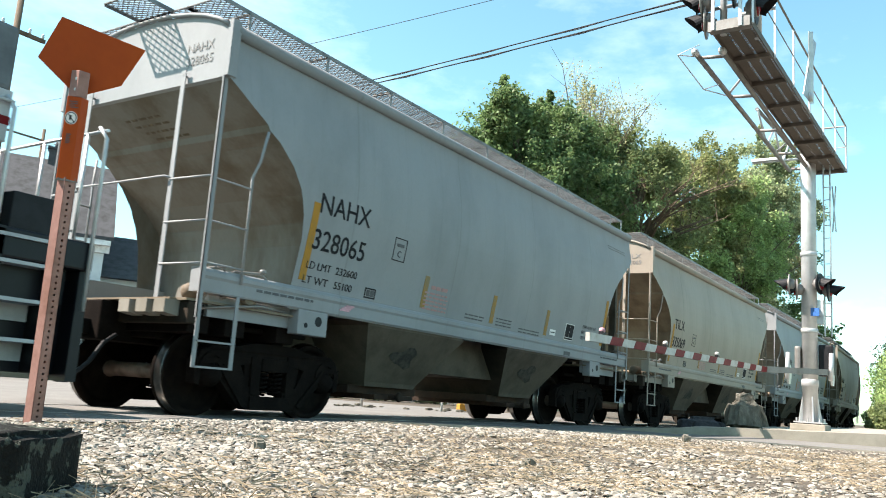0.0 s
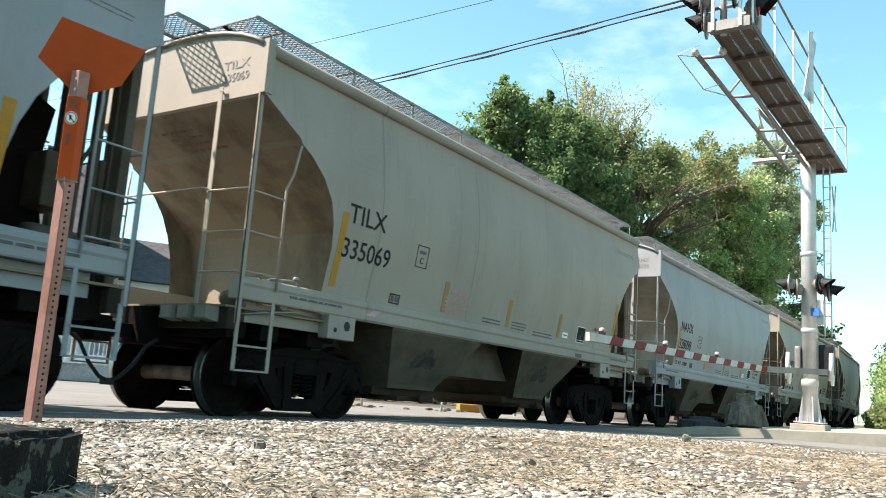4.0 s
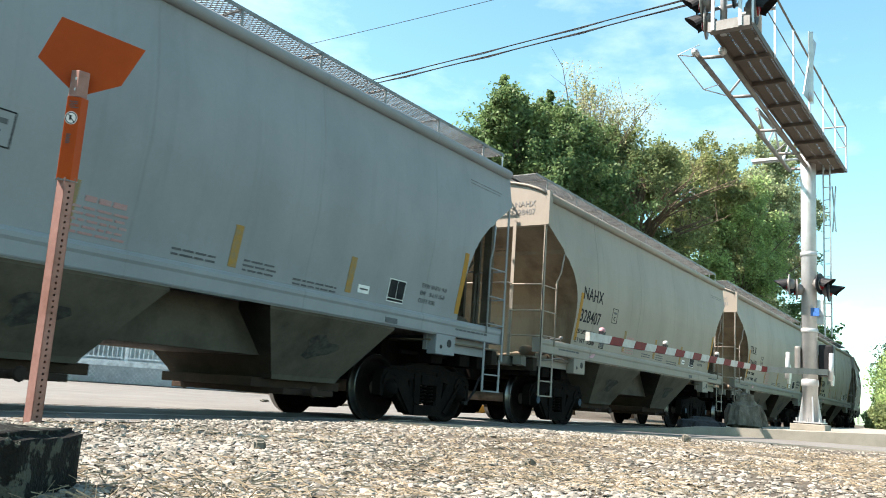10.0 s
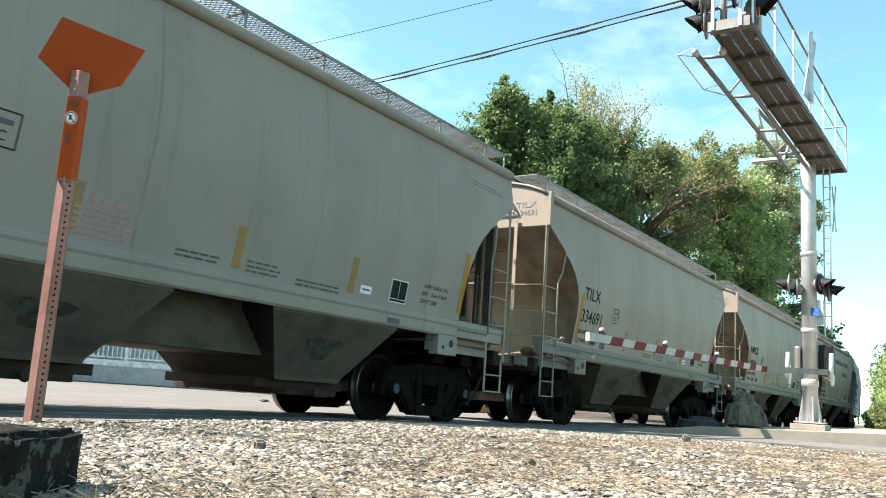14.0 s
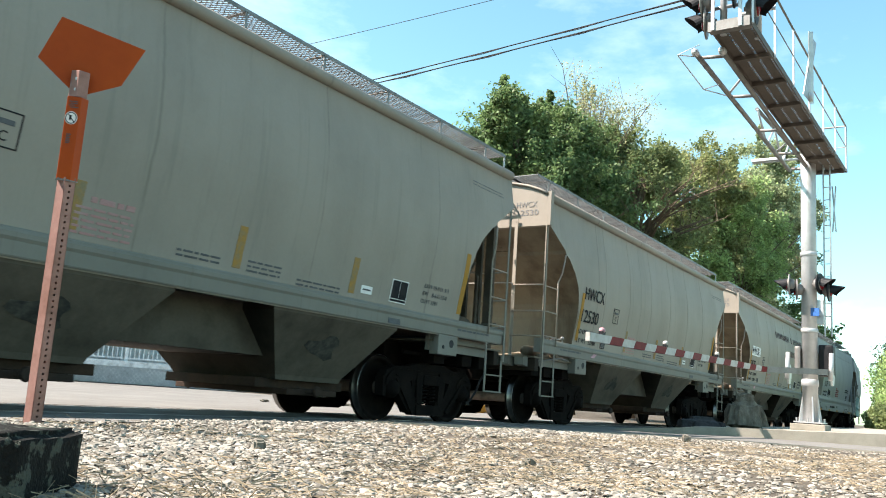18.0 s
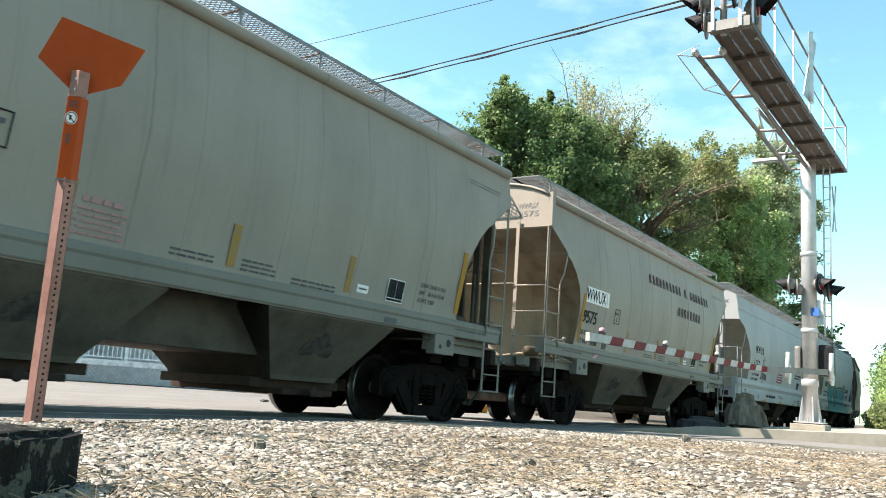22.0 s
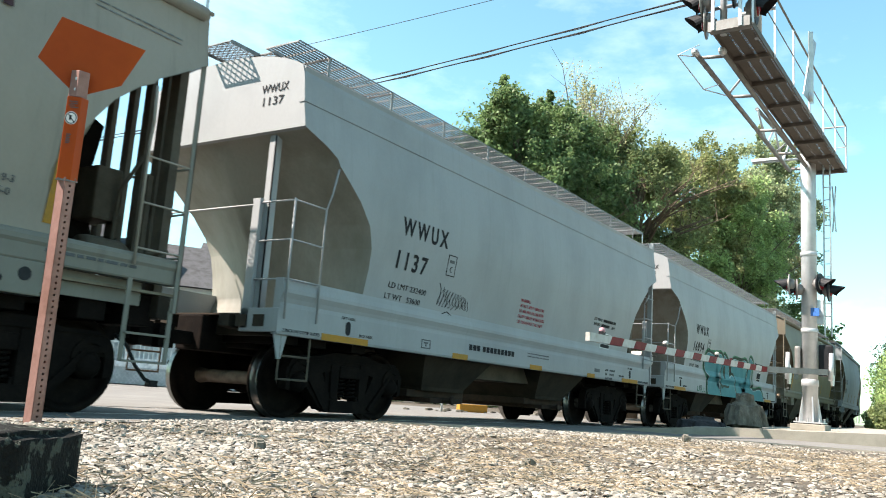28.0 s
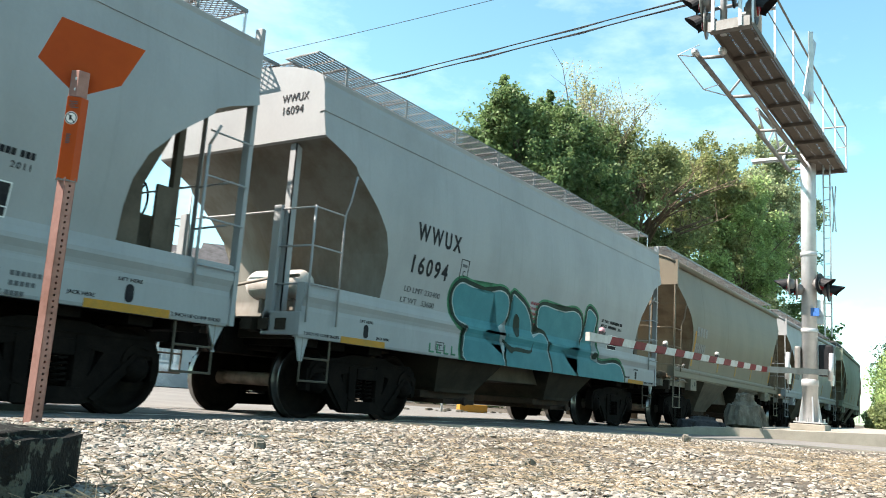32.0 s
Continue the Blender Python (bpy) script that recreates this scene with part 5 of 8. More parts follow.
# ---- covered hopper cars ----
# Along the car is x (it runs towards -x), the near side is -y, the rail head is z = 0.
SIDE = 1.505
WHEEL_R = 0.457
TRUCK_X, AXLE = 4.28, 0.90
CUT_A = [(-4.47, 1.25), (-4.45, 1.75), (-4.45, 2.05), (-4.50, 2.32), (-4.60, 2.58), (-4.76, 2.80), (-5.00, 3.01), (-5.16, 3.10), (-5.20, 3.16), (-5.40, 3.28), (-5.74, 3.50)]
CUT_B = [(-4.66, 1.30), (-4.60, 1.40), (-4.53, 1.52), (-4.52, 1.90), (-4.55, 2.16), (-4.66, 2.42), (-4.90, 2.68), (-5.16, 2.89), (-5.33, 3.02), (-5.38, 3.10), (-5.58, 3.20), (-5.92, 3.32)]


BELLY = [(0.80, 1.378), (1.45, 1.380), (1.55, 1.387), (1.75, 1.418), (1.95, 1.455), (2.15, 1.489), (2.30, 1.512), (2.45, 1.531), (2.60, 1.542), (2.80, 1.545), (3.00, 1.540), (3.20, 1.525), (3.40, 1.498), (3.65, 1.452), (3.86, 1.420), (4.10, 1.405)]


def side(z):
    """Half width of a car at a height: the side sheets belly out above the sill and draw in again under the eave."""
    for (a, b), (c, d) in zip(BELLY, BELLY[1:]):
        if z <= c:
            return b + (d - b) * (z - a) / (c - a)
    return BELLY[-1][1]


def body_mesh(name, cut, panels=0):
    """Bellied side sheets between two cut-away ends; each end is a slope sheet with its own folds."""
    bm = bmesh.new()
    e = -cut[-1][0] + 0.04
    edge = cut + [(-e, cut[-1][1] + 0.02), (-e, 4.00)]
    zs = sorted({z for _, z in edge} | {z for z, _ in BELLY if edge[0][1] < z < 4.0} | {2.52, 2.70, 2.90, 3.10, 3.30, 3.75})

    def reach(z):
        for (xa, za), (xb, zb) in zip(edge, edge[1:]):
            if za <= z <= zb:
                return -(xa + (xb - xa) * (z - za) / (zb - za))
        return e
    for q in (-1, 1):
        rows = []
        for z in zs:
            r = reach(z)
            xs = [-r, r] if not panels else [max(-r, min(r, -5.90 + 1.32 * k / 8)) for k in range(73)]
            if panels:
                xs[0], xs[-1] = -r, r
            row = []
            for k, x in enumerate(xs):
                u = ((x + 5.90) / 1.32) % 1.0
                dent = 0.0 if not panels else 0.014 * math.sin(math.pi * u) * min(1.0, (z - 1.3) / 0.6, (4.0 - z) / 0.5)
                row.append(bm.verts.new((x, q * (side(z) - dent), z)))
            rows.append(row)
        for a, b in zip(rows, rows[1:]):
            for i in range(len(a) - 1):
                if (a[i].co - a[i + 1].co).length + (b[i].co - b[i + 1].co).length < 1e-5:
                    continue
                f = bm.faces.new((a[i], a[i + 1], b[i + 1], b[i]))
                f.smooth = True
    # the smooth cars' slope sheets stand forward in a ridge on the centre line; the others fold once, low down
    ridge = cut is CUT_B
    fold = 0.0
    for q in (-1, 1):
        rows = []
        for z in zs:
            r = reach(z)
            keel = max(r, 5.90 - (3.30 - z) * 0.62) if ridge and z < 3.30 else r
            back = 0.0 if ridge else 0.36 * (1 - ease(2.2, 3.0, z))
            rows.append([bm.verts.new((q * (keel + (r - keel) * abs(y) ** 0.8 - (back if abs(y) < 1 else 0.0)), y * (side(z) - 0.002), z)) for y in ((-1, -0.72, -0.42, -0.16, 0.0, 0.16, 0.42, 0.72, 1) if ridge else (-1, -0.985, -0.5, 0.5, 0.985, 1))])
        for k, (a, b) in enumerate(zip(rows, rows[1:])):
            for i in range(len(a) - 1):
                f = bm.faces.new((a[i], a[i + 1], b[i + 1], b[i]))
                f.smooth = ridge and zs[k + 1] < 3.31
                f.material_index = 1 if fold <= zs[k] < cut[-1][1] - 0.005 else 0
    return mesh_of(name, bm, M_BLUEGREY, M_ENDGREY if cut is CUT_B else M_ENDDIRT)


def roof_mesh(e=5.779):
    bm = bmesh.new()
    pts = [(-1.40, 3.99)] + [(1.42 * math.sin(radians(a)) / math.sin(radians(66)), 4.08 + 0.30 * (math.cos(radians(a)) - math.cos(radians(66))) / (1 - math.cos(radians(66)))) for a in range(-66, 67, 11)] + [(1.40, 3.99)]
    prism(bm, [(y, z) for y, z in pts], -e, e, "x")
    return mesh_of("roof", bm, M_BLUEGREY)


def eave_mesh(s, flat=False):
    bm = bmesh.new()
    if flat:
        prof = [(1.38, 3.64), (1.464, 3.645), (1.458, 3.71), (1.446, 3.80), (1.436, 3.90), (1.428, 3.96), (1.385, 4.10), (1.35, 4.12)]
        prism(bm, [(s * a, b) for a, b in prof], -5.97, 5.97, "x")
    else:
        rod(bm, (-5.70, s * 1.425, 4.05), (5.70, s * 1.425, 4.05), 0.075, 14)
    return mesh_of("eave", bm, M_BLUEGREY)


def sill_mesh(s):
    bm = bmesh.new()
    prof = [(1.27, 1.264), (1.400, 1.264), (1.408, 1.28), (1.410, 1.40), (1.424, 1.43), (1.424, 1.47), (1.405, 1.50), (1.384, 1.515), (1.27, 1.515)]
    prism(bm, [(s * a, b) for a, b in prof], -5.78, 5.78, "x")
    return mesh_of("side_sill", bm, M_BLUEGREY)


def sill_b_mesh(s):
    """The rolled lower side of the later cars: a smooth bellied skirt."""
    bm = bmesh.new()
    prof = [(1.28, 0.952), (1.375, 0.952), (1.385, 0.982), (1.385, 1.258), (1.377, 1.309), (1.392, 1.36), (1.420, 1.421), (1.420, 1.462), (1.404, 1.523), (1.392, 1.585), (1.28, 1.585)]
    prism(bm, [(s * a, b) for a, b in prof], -5.95, 5.95, "x")
    return mesh_of("side_sill", bm, M_BLUEGREY)


def bay_mesh(cx, top=1.22, w=1.15, h=1.30):
    """A hopper bay: wide under the sill, drawn in on all four sides to the outlet."""
    bm = bmesh.new()
    rings = []
    for z, lx, ly in ((1.30, w, h + 0.06), (top, w, h + 0.06), (0.52, 0.60, 0.93), (0.46, 0.57, 0.91)):
        rings.append([bm.verts.new((cx + a * lx, b * ly, z)) for a, b in ((-1, -1), (1, -1), (1, 1), (-1, 1))])
    for p, q in zip(rings, rings[1:]):
        for i in range(4):
            bm.faces.new((p[i], p[(i + 1) % 4], q[(i + 1) % 4], q[i]))
    bm.faces.new(rings[0][::-1])
    bm.faces.new(rings[-1])
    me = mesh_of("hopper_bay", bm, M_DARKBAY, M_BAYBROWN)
    # Slopes towards the car's middle take the darker brown.
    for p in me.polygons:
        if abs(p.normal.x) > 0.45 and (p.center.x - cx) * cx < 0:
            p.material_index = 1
    return me


def outlet_mesh(cx):
    bm = bmesh.new()
    box(bm, cx - 0.78, cx + 0.78, -0.80, 0.80, 0.36, 0.47, 0.01)
    box(bm, cx - 0.45, cx + 0.45, -1.00, 1.00, 0.29, 0.36, 0.01)
    rod(bm, (cx - 0.1, -1.18, 0.34), (cx - 0.1, 1.18, 0.34), 0.035, 10)
    for y in (-1.16, 1.16):
        lathe(bm, [(0.055, y - 0.03), (0.07, y), (0.055, y + 0.03)], 12, "y", (cx - 0.1, 0, 0.34))
    return mesh_of("outlet_gate", bm, M_RUST)


def centre_mesh():
    """The peaked partition between the two bays."""
    bm = bmesh.new()
    prism(bm, [(-1.12, 0.72), (1.12, 0.72), (0.72, 1.30), (-0.72, 1.30)], -0.86, 0.86)
    box(bm, -4.6, 4.6, -0.30, 0.30, 0.78, 1.18)
    return mesh_of("centre_sill", bm, M_DARKBAY)


def bracket_mesh(e, s):
    bm = bmesh.new()
    x0, x1 = (-4.31, -3.81) if e < 0 else (4.42, 3.92)
    box(bm, min(x0, x1), max(x0, x1), s * 1.25 if s > 0 else s * 1.405, s * 1.405 if s > 0 else s * 1.25, 0.98, 1.264, 0.012)
    return mesh_of("jacking_bracket", bm, M_BLUEGREY)


def bracket_rail_mesh(e, s):
    bm = bmesh.new()
    box(bm, min(e * 5.5, e * 3.9), max(e * 5.5, e * 3.9), s * 1.22 - 0.03, s * 1.22 + 0.03, 1.04, 1.262)
    return mesh_of("bracket_rail", bm, M_DARKBAY)


def hole_mesh(e, s, small=False):
    bm = bmesh.new()
    dx, dz, r = (-0.12, 1.09, 0.030) if small else (0.09, 1.15, 0.058)
    lathe(bm, [(r, s * 1.4055), (r, s * 1.409)], 18, "y", ((-4.06 if e < 0 else 4.17) + dx, 0, dz))
    return mesh_of("bracket_hole", bm, M_BLACK)


def end_mesh(e):
    """End sill, platform plate, ribs and draft pocket."""
    bm = bmesh.new()
    lo, hi = sorted((e * 5.80, e * 5.66))
    box(bm, lo, hi, -1.32, 1.32, 0.94, 1.16, 0.012)
    return mesh_of("end_sill", bm, M_BAYBROWN)


def platform_mesh(e):
    bm = bmesh.new()
    lo, hi = sorted((e * 5.84, e * 3.90))
    box(bm, lo, hi, -1.32, 1.32, 1.165, 1.19)
    out = e * 5.93
    box(bm, min(lo, out) if e < 0 else hi, lo if e < 0 else out, -1.18, 1.18, 1.165, 1.185)
    return mesh_of("platform_plate", bm, M_ENDDIRT)


def draft_mesh(e):
    bm = bmesh.new()
    lo, hi = sorted((e * 6.02, e * 4.4))
    box(bm, lo, hi, -0.22, 0.22, 0.74, 1.155, 0.02)
    return mesh_of("draft_pocket", bm, M_TRUCK)


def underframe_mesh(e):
    """Stub sill over a truck, a black block added to darken the gap there."""
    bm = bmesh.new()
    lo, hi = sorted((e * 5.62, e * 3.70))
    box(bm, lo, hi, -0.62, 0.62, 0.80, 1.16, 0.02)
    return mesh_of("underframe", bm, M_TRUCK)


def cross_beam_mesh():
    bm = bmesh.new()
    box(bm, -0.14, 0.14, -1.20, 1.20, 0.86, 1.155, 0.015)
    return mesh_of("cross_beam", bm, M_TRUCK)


def brake_pipe_mesh(e):
    bm = bmesh.new()
    rod(bm, (e * 5.62, 0, 0.98), (e * 3.70, 0, 0.98), 0.03, 8)
    return mesh_of("brake_pipe", bm, M_TRUCK)


def rib_end_mesh(e, y):
    bm = bmesh.new()
    lo, hi = sorted((e * 5.98, e * 5.76))
    prism(bm, [(lo, 1.163), (hi, 1.163), (hi, 1.0 if e < 0 else 1.03), (lo, 1.03 if e < 0 else 1.0)], y - 0.10, y + 0.07)
    return mesh_of("platform_rib", bm, M_ENDDIRT)


def coupler_mesh(e):
    bm = bmesh.new()
    lo, hi = sorted((e * 6.32, e * 5.9))
    box(bm, lo, hi, -0.075, 0.075, 0.79, 0.95, 0.02)
    poly = [(5.9 + 0.40, -0.10), (5.9 + 0.44, -0.17), (5.9 + 0.62, -0.17), (5.9 + 0.60, -0.06), (5.9 + 0.50, 0.0), (5.9 + 0.56, 0.10), (5.9 + 0.66, 0.16), (5.9 + 0.52, 0.18), (5.9 + 0.40, 0.10)]
    prism(bm, [(e * a, e * b) for a, b in poly], 0.73, 1.00, "z")
    return mesh_of("coupler", bm, M_TRUCK)


def hose_mesh(e):
    bm = bmesh.new()
    pts = [(e * 5.9, -0.36, 0.80), (e * 6.05, -0.38, 0.70), (e * 6.18, -0.38, 0.50), (e * 6.33, -0.37, 0.36), (e * 6.46, -0.36, 0.315)]
    pipe(bm, pts, 0.021, 8)
    box(bm, e * 6.44 - 0.05, e * 6.44 + 0.05, -0.40, -0.31, 0.28, 0.35)
    return mesh_of("air_hose", bm, M_HOSE)


def side_ladder_mesh(e, s, tall=2.62, b=False):
    bm = bmesh.new()
    y = s * 1.435
    x0, x1 = e * 5.25, e * 5.74
    if b and e > 0:
        rod(bm, (5.42, y, 1.30), (5.42, y, 2.75), 0.016, 8)
        pipe(bm, [(5.42, y, 2.75), (5.46, s * 1.53, 2.95)], 0.016, 6)
        x0, x1 = 5.42, 5.97
        zs = (1.52, 2.0, 2.43, 2.9)
    elif b:
        pipe(bm, [(-5.39, y, 1.12), (-5.39, y, 2.48), (-5.37, s * 1.49, 2.66), (-5.34, s * 1.535, 2.98)], 0.014, 6)
        rod(bm, (-5.92, y, 1.12), (-5.92, y, 2.50), 0.014, 8)
        x0, x1 = -5.39, -5.92
        zs = (1.57, 2.02, 2.48)
    else:
        pipe(bm, [(x0, y, 1.40), (x0, y, 2.56), (e * 5.22, s * 1.50, 2.74), (e * 5.18, s * 1.535, 3.08)], 0.015, 8)
        zs = (1.555, 1.985, 2.43)
    for z in zs:
        rod(bm, (x0, y, z), (x1, y, z), 0.011, 8)
    return mesh_of("side_ladder", bm, M_BLUEGREY)


def post_mesh(e, s):
    """Flat corner post from the end sill up to the roof corner."""
    bm = bmesh.new()
    lo, hi = sorted((e * 5.735, e * 5.79))
    a, b = sorted((s * 1.37, s * 1.44))
    box(bm, *((lo, lo + 0.010) if e < 0 else (hi - 0.010, hi)), *((a, a + 0.03) if s < 0 else (b - 0.03, b)), 1.0, 3.60)
    box(bm, lo, hi, b - 0.012 if s > 0 else a, b if s > 0 else a + 0.012, 1.0, 3.60)
    return mesh_of("corner_post", bm, M_BLUEGREY)


def corner_plate_mesh(e, s):
    """Upright plate that closes the corner between the end sheet and the eave."""
    bm = bmesh.new()
    lo, hi = sorted((e * 5.68, e * 5.80))
    zs = (3.52, 3.60, 3.80, 4.00, 4.14)
    rows = [[bm.verts.new((x, s * (1.482 + d), z)) for x in (lo, hi) for d in (-0.06, 0.012)] for z in zs]
    for p, q in zip(rows, rows[1:]):
        for i, j in ((0, 1), (1, 3), (3, 2), (2, 0)):
            bm.faces.new((p[i], p[j], q[j], q[i]))
    bm.faces.new((rows[-1][0], rows[-1][1], rows[-1][3], rows[-1][2]))
    bm.faces.new((rows[0][0], rows[0][2], rows[0][3], rows[0][1]))
    return mesh_of("corner_plate", bm, M_BLUEGREY)


def corner_b_mesh(e, s):
    """Front plate under the smooth cars' corner, with a tapered leg that carries the step."""
    bm = bmesh.new()
    lo, hi = sorted((e * 5.97, e * 5.92))
    a, b = sorted((s * 0.78, s * 1.385))
    box(bm, lo, hi, a, b, 0.97, 1.24, 0.01)
    x0, x1 = sorted((e * 5.96, e * 5.74))
    prism(bm, [(x0, 0.97), (x1, 0.97), (e * 5.82, 0.68), (e * 5.87, 0.68)], s * 1.33 - 0.012, s * 1.33 + 0.012)
    return mesh_of("corner_gusset", bm, M_BLUEGREY)


def post_b_mesh(e, s):
    """Corner posts of the smooth-sided cars: short at the leading end, tall at the brake end."""
    bm = bmesh.new()
    a, b = sorted((s * 1.30, s * 1.445))
    if e < 0:
        box(bm, -5.97, -5.91, s * 0.86 - 0.06, s * 0.86 + 0.06, 1.00, 2.53, 0.008)
        if s < 0:
            box(bm, -5.90, -5.80, -1.0, -0.985, 1.16, 3.62)
            box(bm, -5.90, -5.885, -1.0, -0.90, 1.16, 3.62)
        for z in (1.57, 2.02, 2.48):
            rod(bm, (-5.94, s * 0.86, z), (-5.92, s * 1.435, z), 0.012, 8)
    else:
        box(bm, 5.97, 6.03, a + 0.04, b, 0.96, 4.25, 0.006)
        box(bm, 5.90, 6.03, a + 0.06, a + 0.07, 3.40, 3.62)
    return mesh_of("corner_post", bm, M_BLUEGREY)


def end_ladder_mesh(e, s):
    bm = bmesh.new()
    x = e * 5.83
    box(bm, min(x, x - e * 0.012), max(x, x - e * 0.012), s * 0.83 - 0.032, s * 0.83 + 0.032, 1.16, 3.66)
    for z in (1.545, 1.985, 2.45):
        rod(bm, (x, s * 0.82, z), (e * 5.79, s * 1.40, z), 0.012, 8)
    rod(bm, (x, s * 0.83, 3.60), (e * 5.78, s * 0.83, 3.60), 0.012, 6)
    return mesh_of("end_ladder", bm, M_BLUEGREY)


def step_mesh(e, s):
    bm = bmesh.new()
    y = s * 1.41
    for x in (e * 5.25, e * 5.74):
        box(bm, x - 0.024, x + 0.024, y - 0.006, y + 0.006, 0.51, 1.27 if abs(x) < 5.5 else 1.02)
    for z in (0.515, 0.77):
        box(bm, min(e * 5.25, e * 5.74), max(e * 5.25, e * 5.74), y - 0.03, y + 0.012, z - 0.008, z + 0.012)
    return mesh_of("sill_step", bm, M_BLUEGREY)


def grab_mesh(e):
    bm = bmesh.new()
    pipe(bm, [(e * 5.82, -0.83, 2.46), (e * 5.87, -0.78, 2.48), (e * 5.87, 0.78, 2.48), (e * 5.82, 0.83, 2.46)], 0.013, 8)
    return mesh_of("grab_bar", bm, M_BLUEGREY)


def board_mesh(x0, x1, y0, y1, z=4.50, pitch=0.064):
    """A steel grating of crossing slanted strands in a rim."""
    bm = bmesh.new()
    w = y1 - y0
    run = w * 0.62
    n = int((x1 - x0 + run) / pitch)
    for i in range(n):
        for q in (-1, 1):
            a = x0 - run + pitch * (i + 0.5)
            b = a + run
            ta, tb = max(0.0, (x0 - a) / run), min(1.0, (x1 - a) / run)
            if tb - ta < 0.02:
                continue
            ya, yb = (y0 + w * ta, y0 + w * tb) if q > 0 else (y1 - w * ta, y1 - w * tb)
            bar(bm, (a + run * ta, ya, z - 0.006), (a + run * tb, yb, z - 0.006), 0.010, 0.012)
    for x in (x0, x1):
        box(bm, x - 0.012, x + 0.012, y0, y1, z - 0.014, z)
    for y in (y0, y1):
        box(bm, x0, x1, y - 0.005, y + 0.005, z - 0.035, z + 0.012)
    return mesh_of("running_board", bm, M_GRATE)


def board_b_mesh(x0, x1, y0, y1, z=4.50):
    """The later cars' running board: long bars on cross bearers."""
    bm = bmesh.new()
    for j in range(11):
        y = y0 + (y1 - y0) * j / 10
        box(bm, x0, x1, y - 0.007, y + 0.007, z - 0.018, z)
    for i in range(39):
        x = x0 + (x1 - x0) * i / 38
        box(bm, x - 0.008, x + 0.008, y0, y1, z - 0.024, z - 0.006)
    return mesh_of("running_board", bm, M_GRATE)


def step_b_mesh(e, s):
    bm = bmesh.new()
    y = s * 1.33
    for x in (e * 5.35, e * 5.84):
        rod(bm, (x, y, 0.45), (x, y, 1.0), 0.014, 6)
    for z in (0.46, 0.72):
        rod(bm, (e * 5.35, y, z), (e * 5.84, y, z), 0.013, 6)
    return mesh_of("sill_step", bm, M_DARKBAY)


def stay_mesh(s):
    bm = bmesh.new()
    box(bm, -0.02, 0.02, s * 0.88 - 0.30, s * 0.88 + 0.30, 4.465, 4.477)
    for y in (s * 1.17, s * 0.62):
        zr = 4.06 + 0.31 * (1 - (abs(y) / 1.5) ** 2) - 0.02
        box(bm, -0.02, 0.02, y - 0.006, y + 0.006, zr, 4.48)
    return mesh_of("board_stay", bm, M_GRATE)


def strut_mesh(s):
    """Bent flat bar that carries the outer corner of the rear cross walk."""
    bm = bmesh.new()
    bar(bm, (5.93, s * 1.15, 4.50), (5.93, s * 1.15, 4.12), 0.035, 0.010)
    bar(bm, (5.93, s * 1.15, 4.12), (5.76, s * 1.15, 4.10), 0.035, 0.010)
    bar(bm, (5.43, s * 1.15, 4.48), (5.43, s * 0.10, 4.48), 0.04, 0.014)
    return mesh_of("board_strut", bm, M_GALV)


def hatch_mesh():
    bm = bmesh.new()
    box(bm, -4.9, 4.9, -0.36, 0.36, 4.33, 4.43, 0.02)
    for i in range(5):
        box(bm, -4.8 + 1.96 * i, -3.0 + 1.96 * i, -0.42, 0.42, 4.43, 4.47, 0.015)
    return mesh_of("roof_hatch", bm, M_BLUEGREY)


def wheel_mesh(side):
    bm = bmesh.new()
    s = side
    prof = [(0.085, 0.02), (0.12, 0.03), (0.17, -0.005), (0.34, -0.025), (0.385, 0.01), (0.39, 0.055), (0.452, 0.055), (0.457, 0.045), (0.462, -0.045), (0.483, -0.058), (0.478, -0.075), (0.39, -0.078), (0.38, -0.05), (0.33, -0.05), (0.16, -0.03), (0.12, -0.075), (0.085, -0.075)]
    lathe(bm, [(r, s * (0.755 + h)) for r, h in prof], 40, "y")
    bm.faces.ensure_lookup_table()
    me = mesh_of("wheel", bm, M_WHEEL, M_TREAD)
    for p in me.polygons:
        c = p.center
        r = math.hypot(c.x, c.z)
        if 0.446 < r < 0.4605:
            p.material_index = 1
    return me


def axle_mesh():
    bm = bmesh.new()
    lathe(bm, [(0.075, -1.08), (0.08, -0.84), (0.10, -0.80), (0.10, -0.66), (0.085, -0.55), (0.085, 0.55), (0.10, 0.66), (0.10, 0.80), (0.08, 0.84), (0.075, 1.08)], 16, "y")
    return mesh_of("wheelset", bm, M_AXLE)


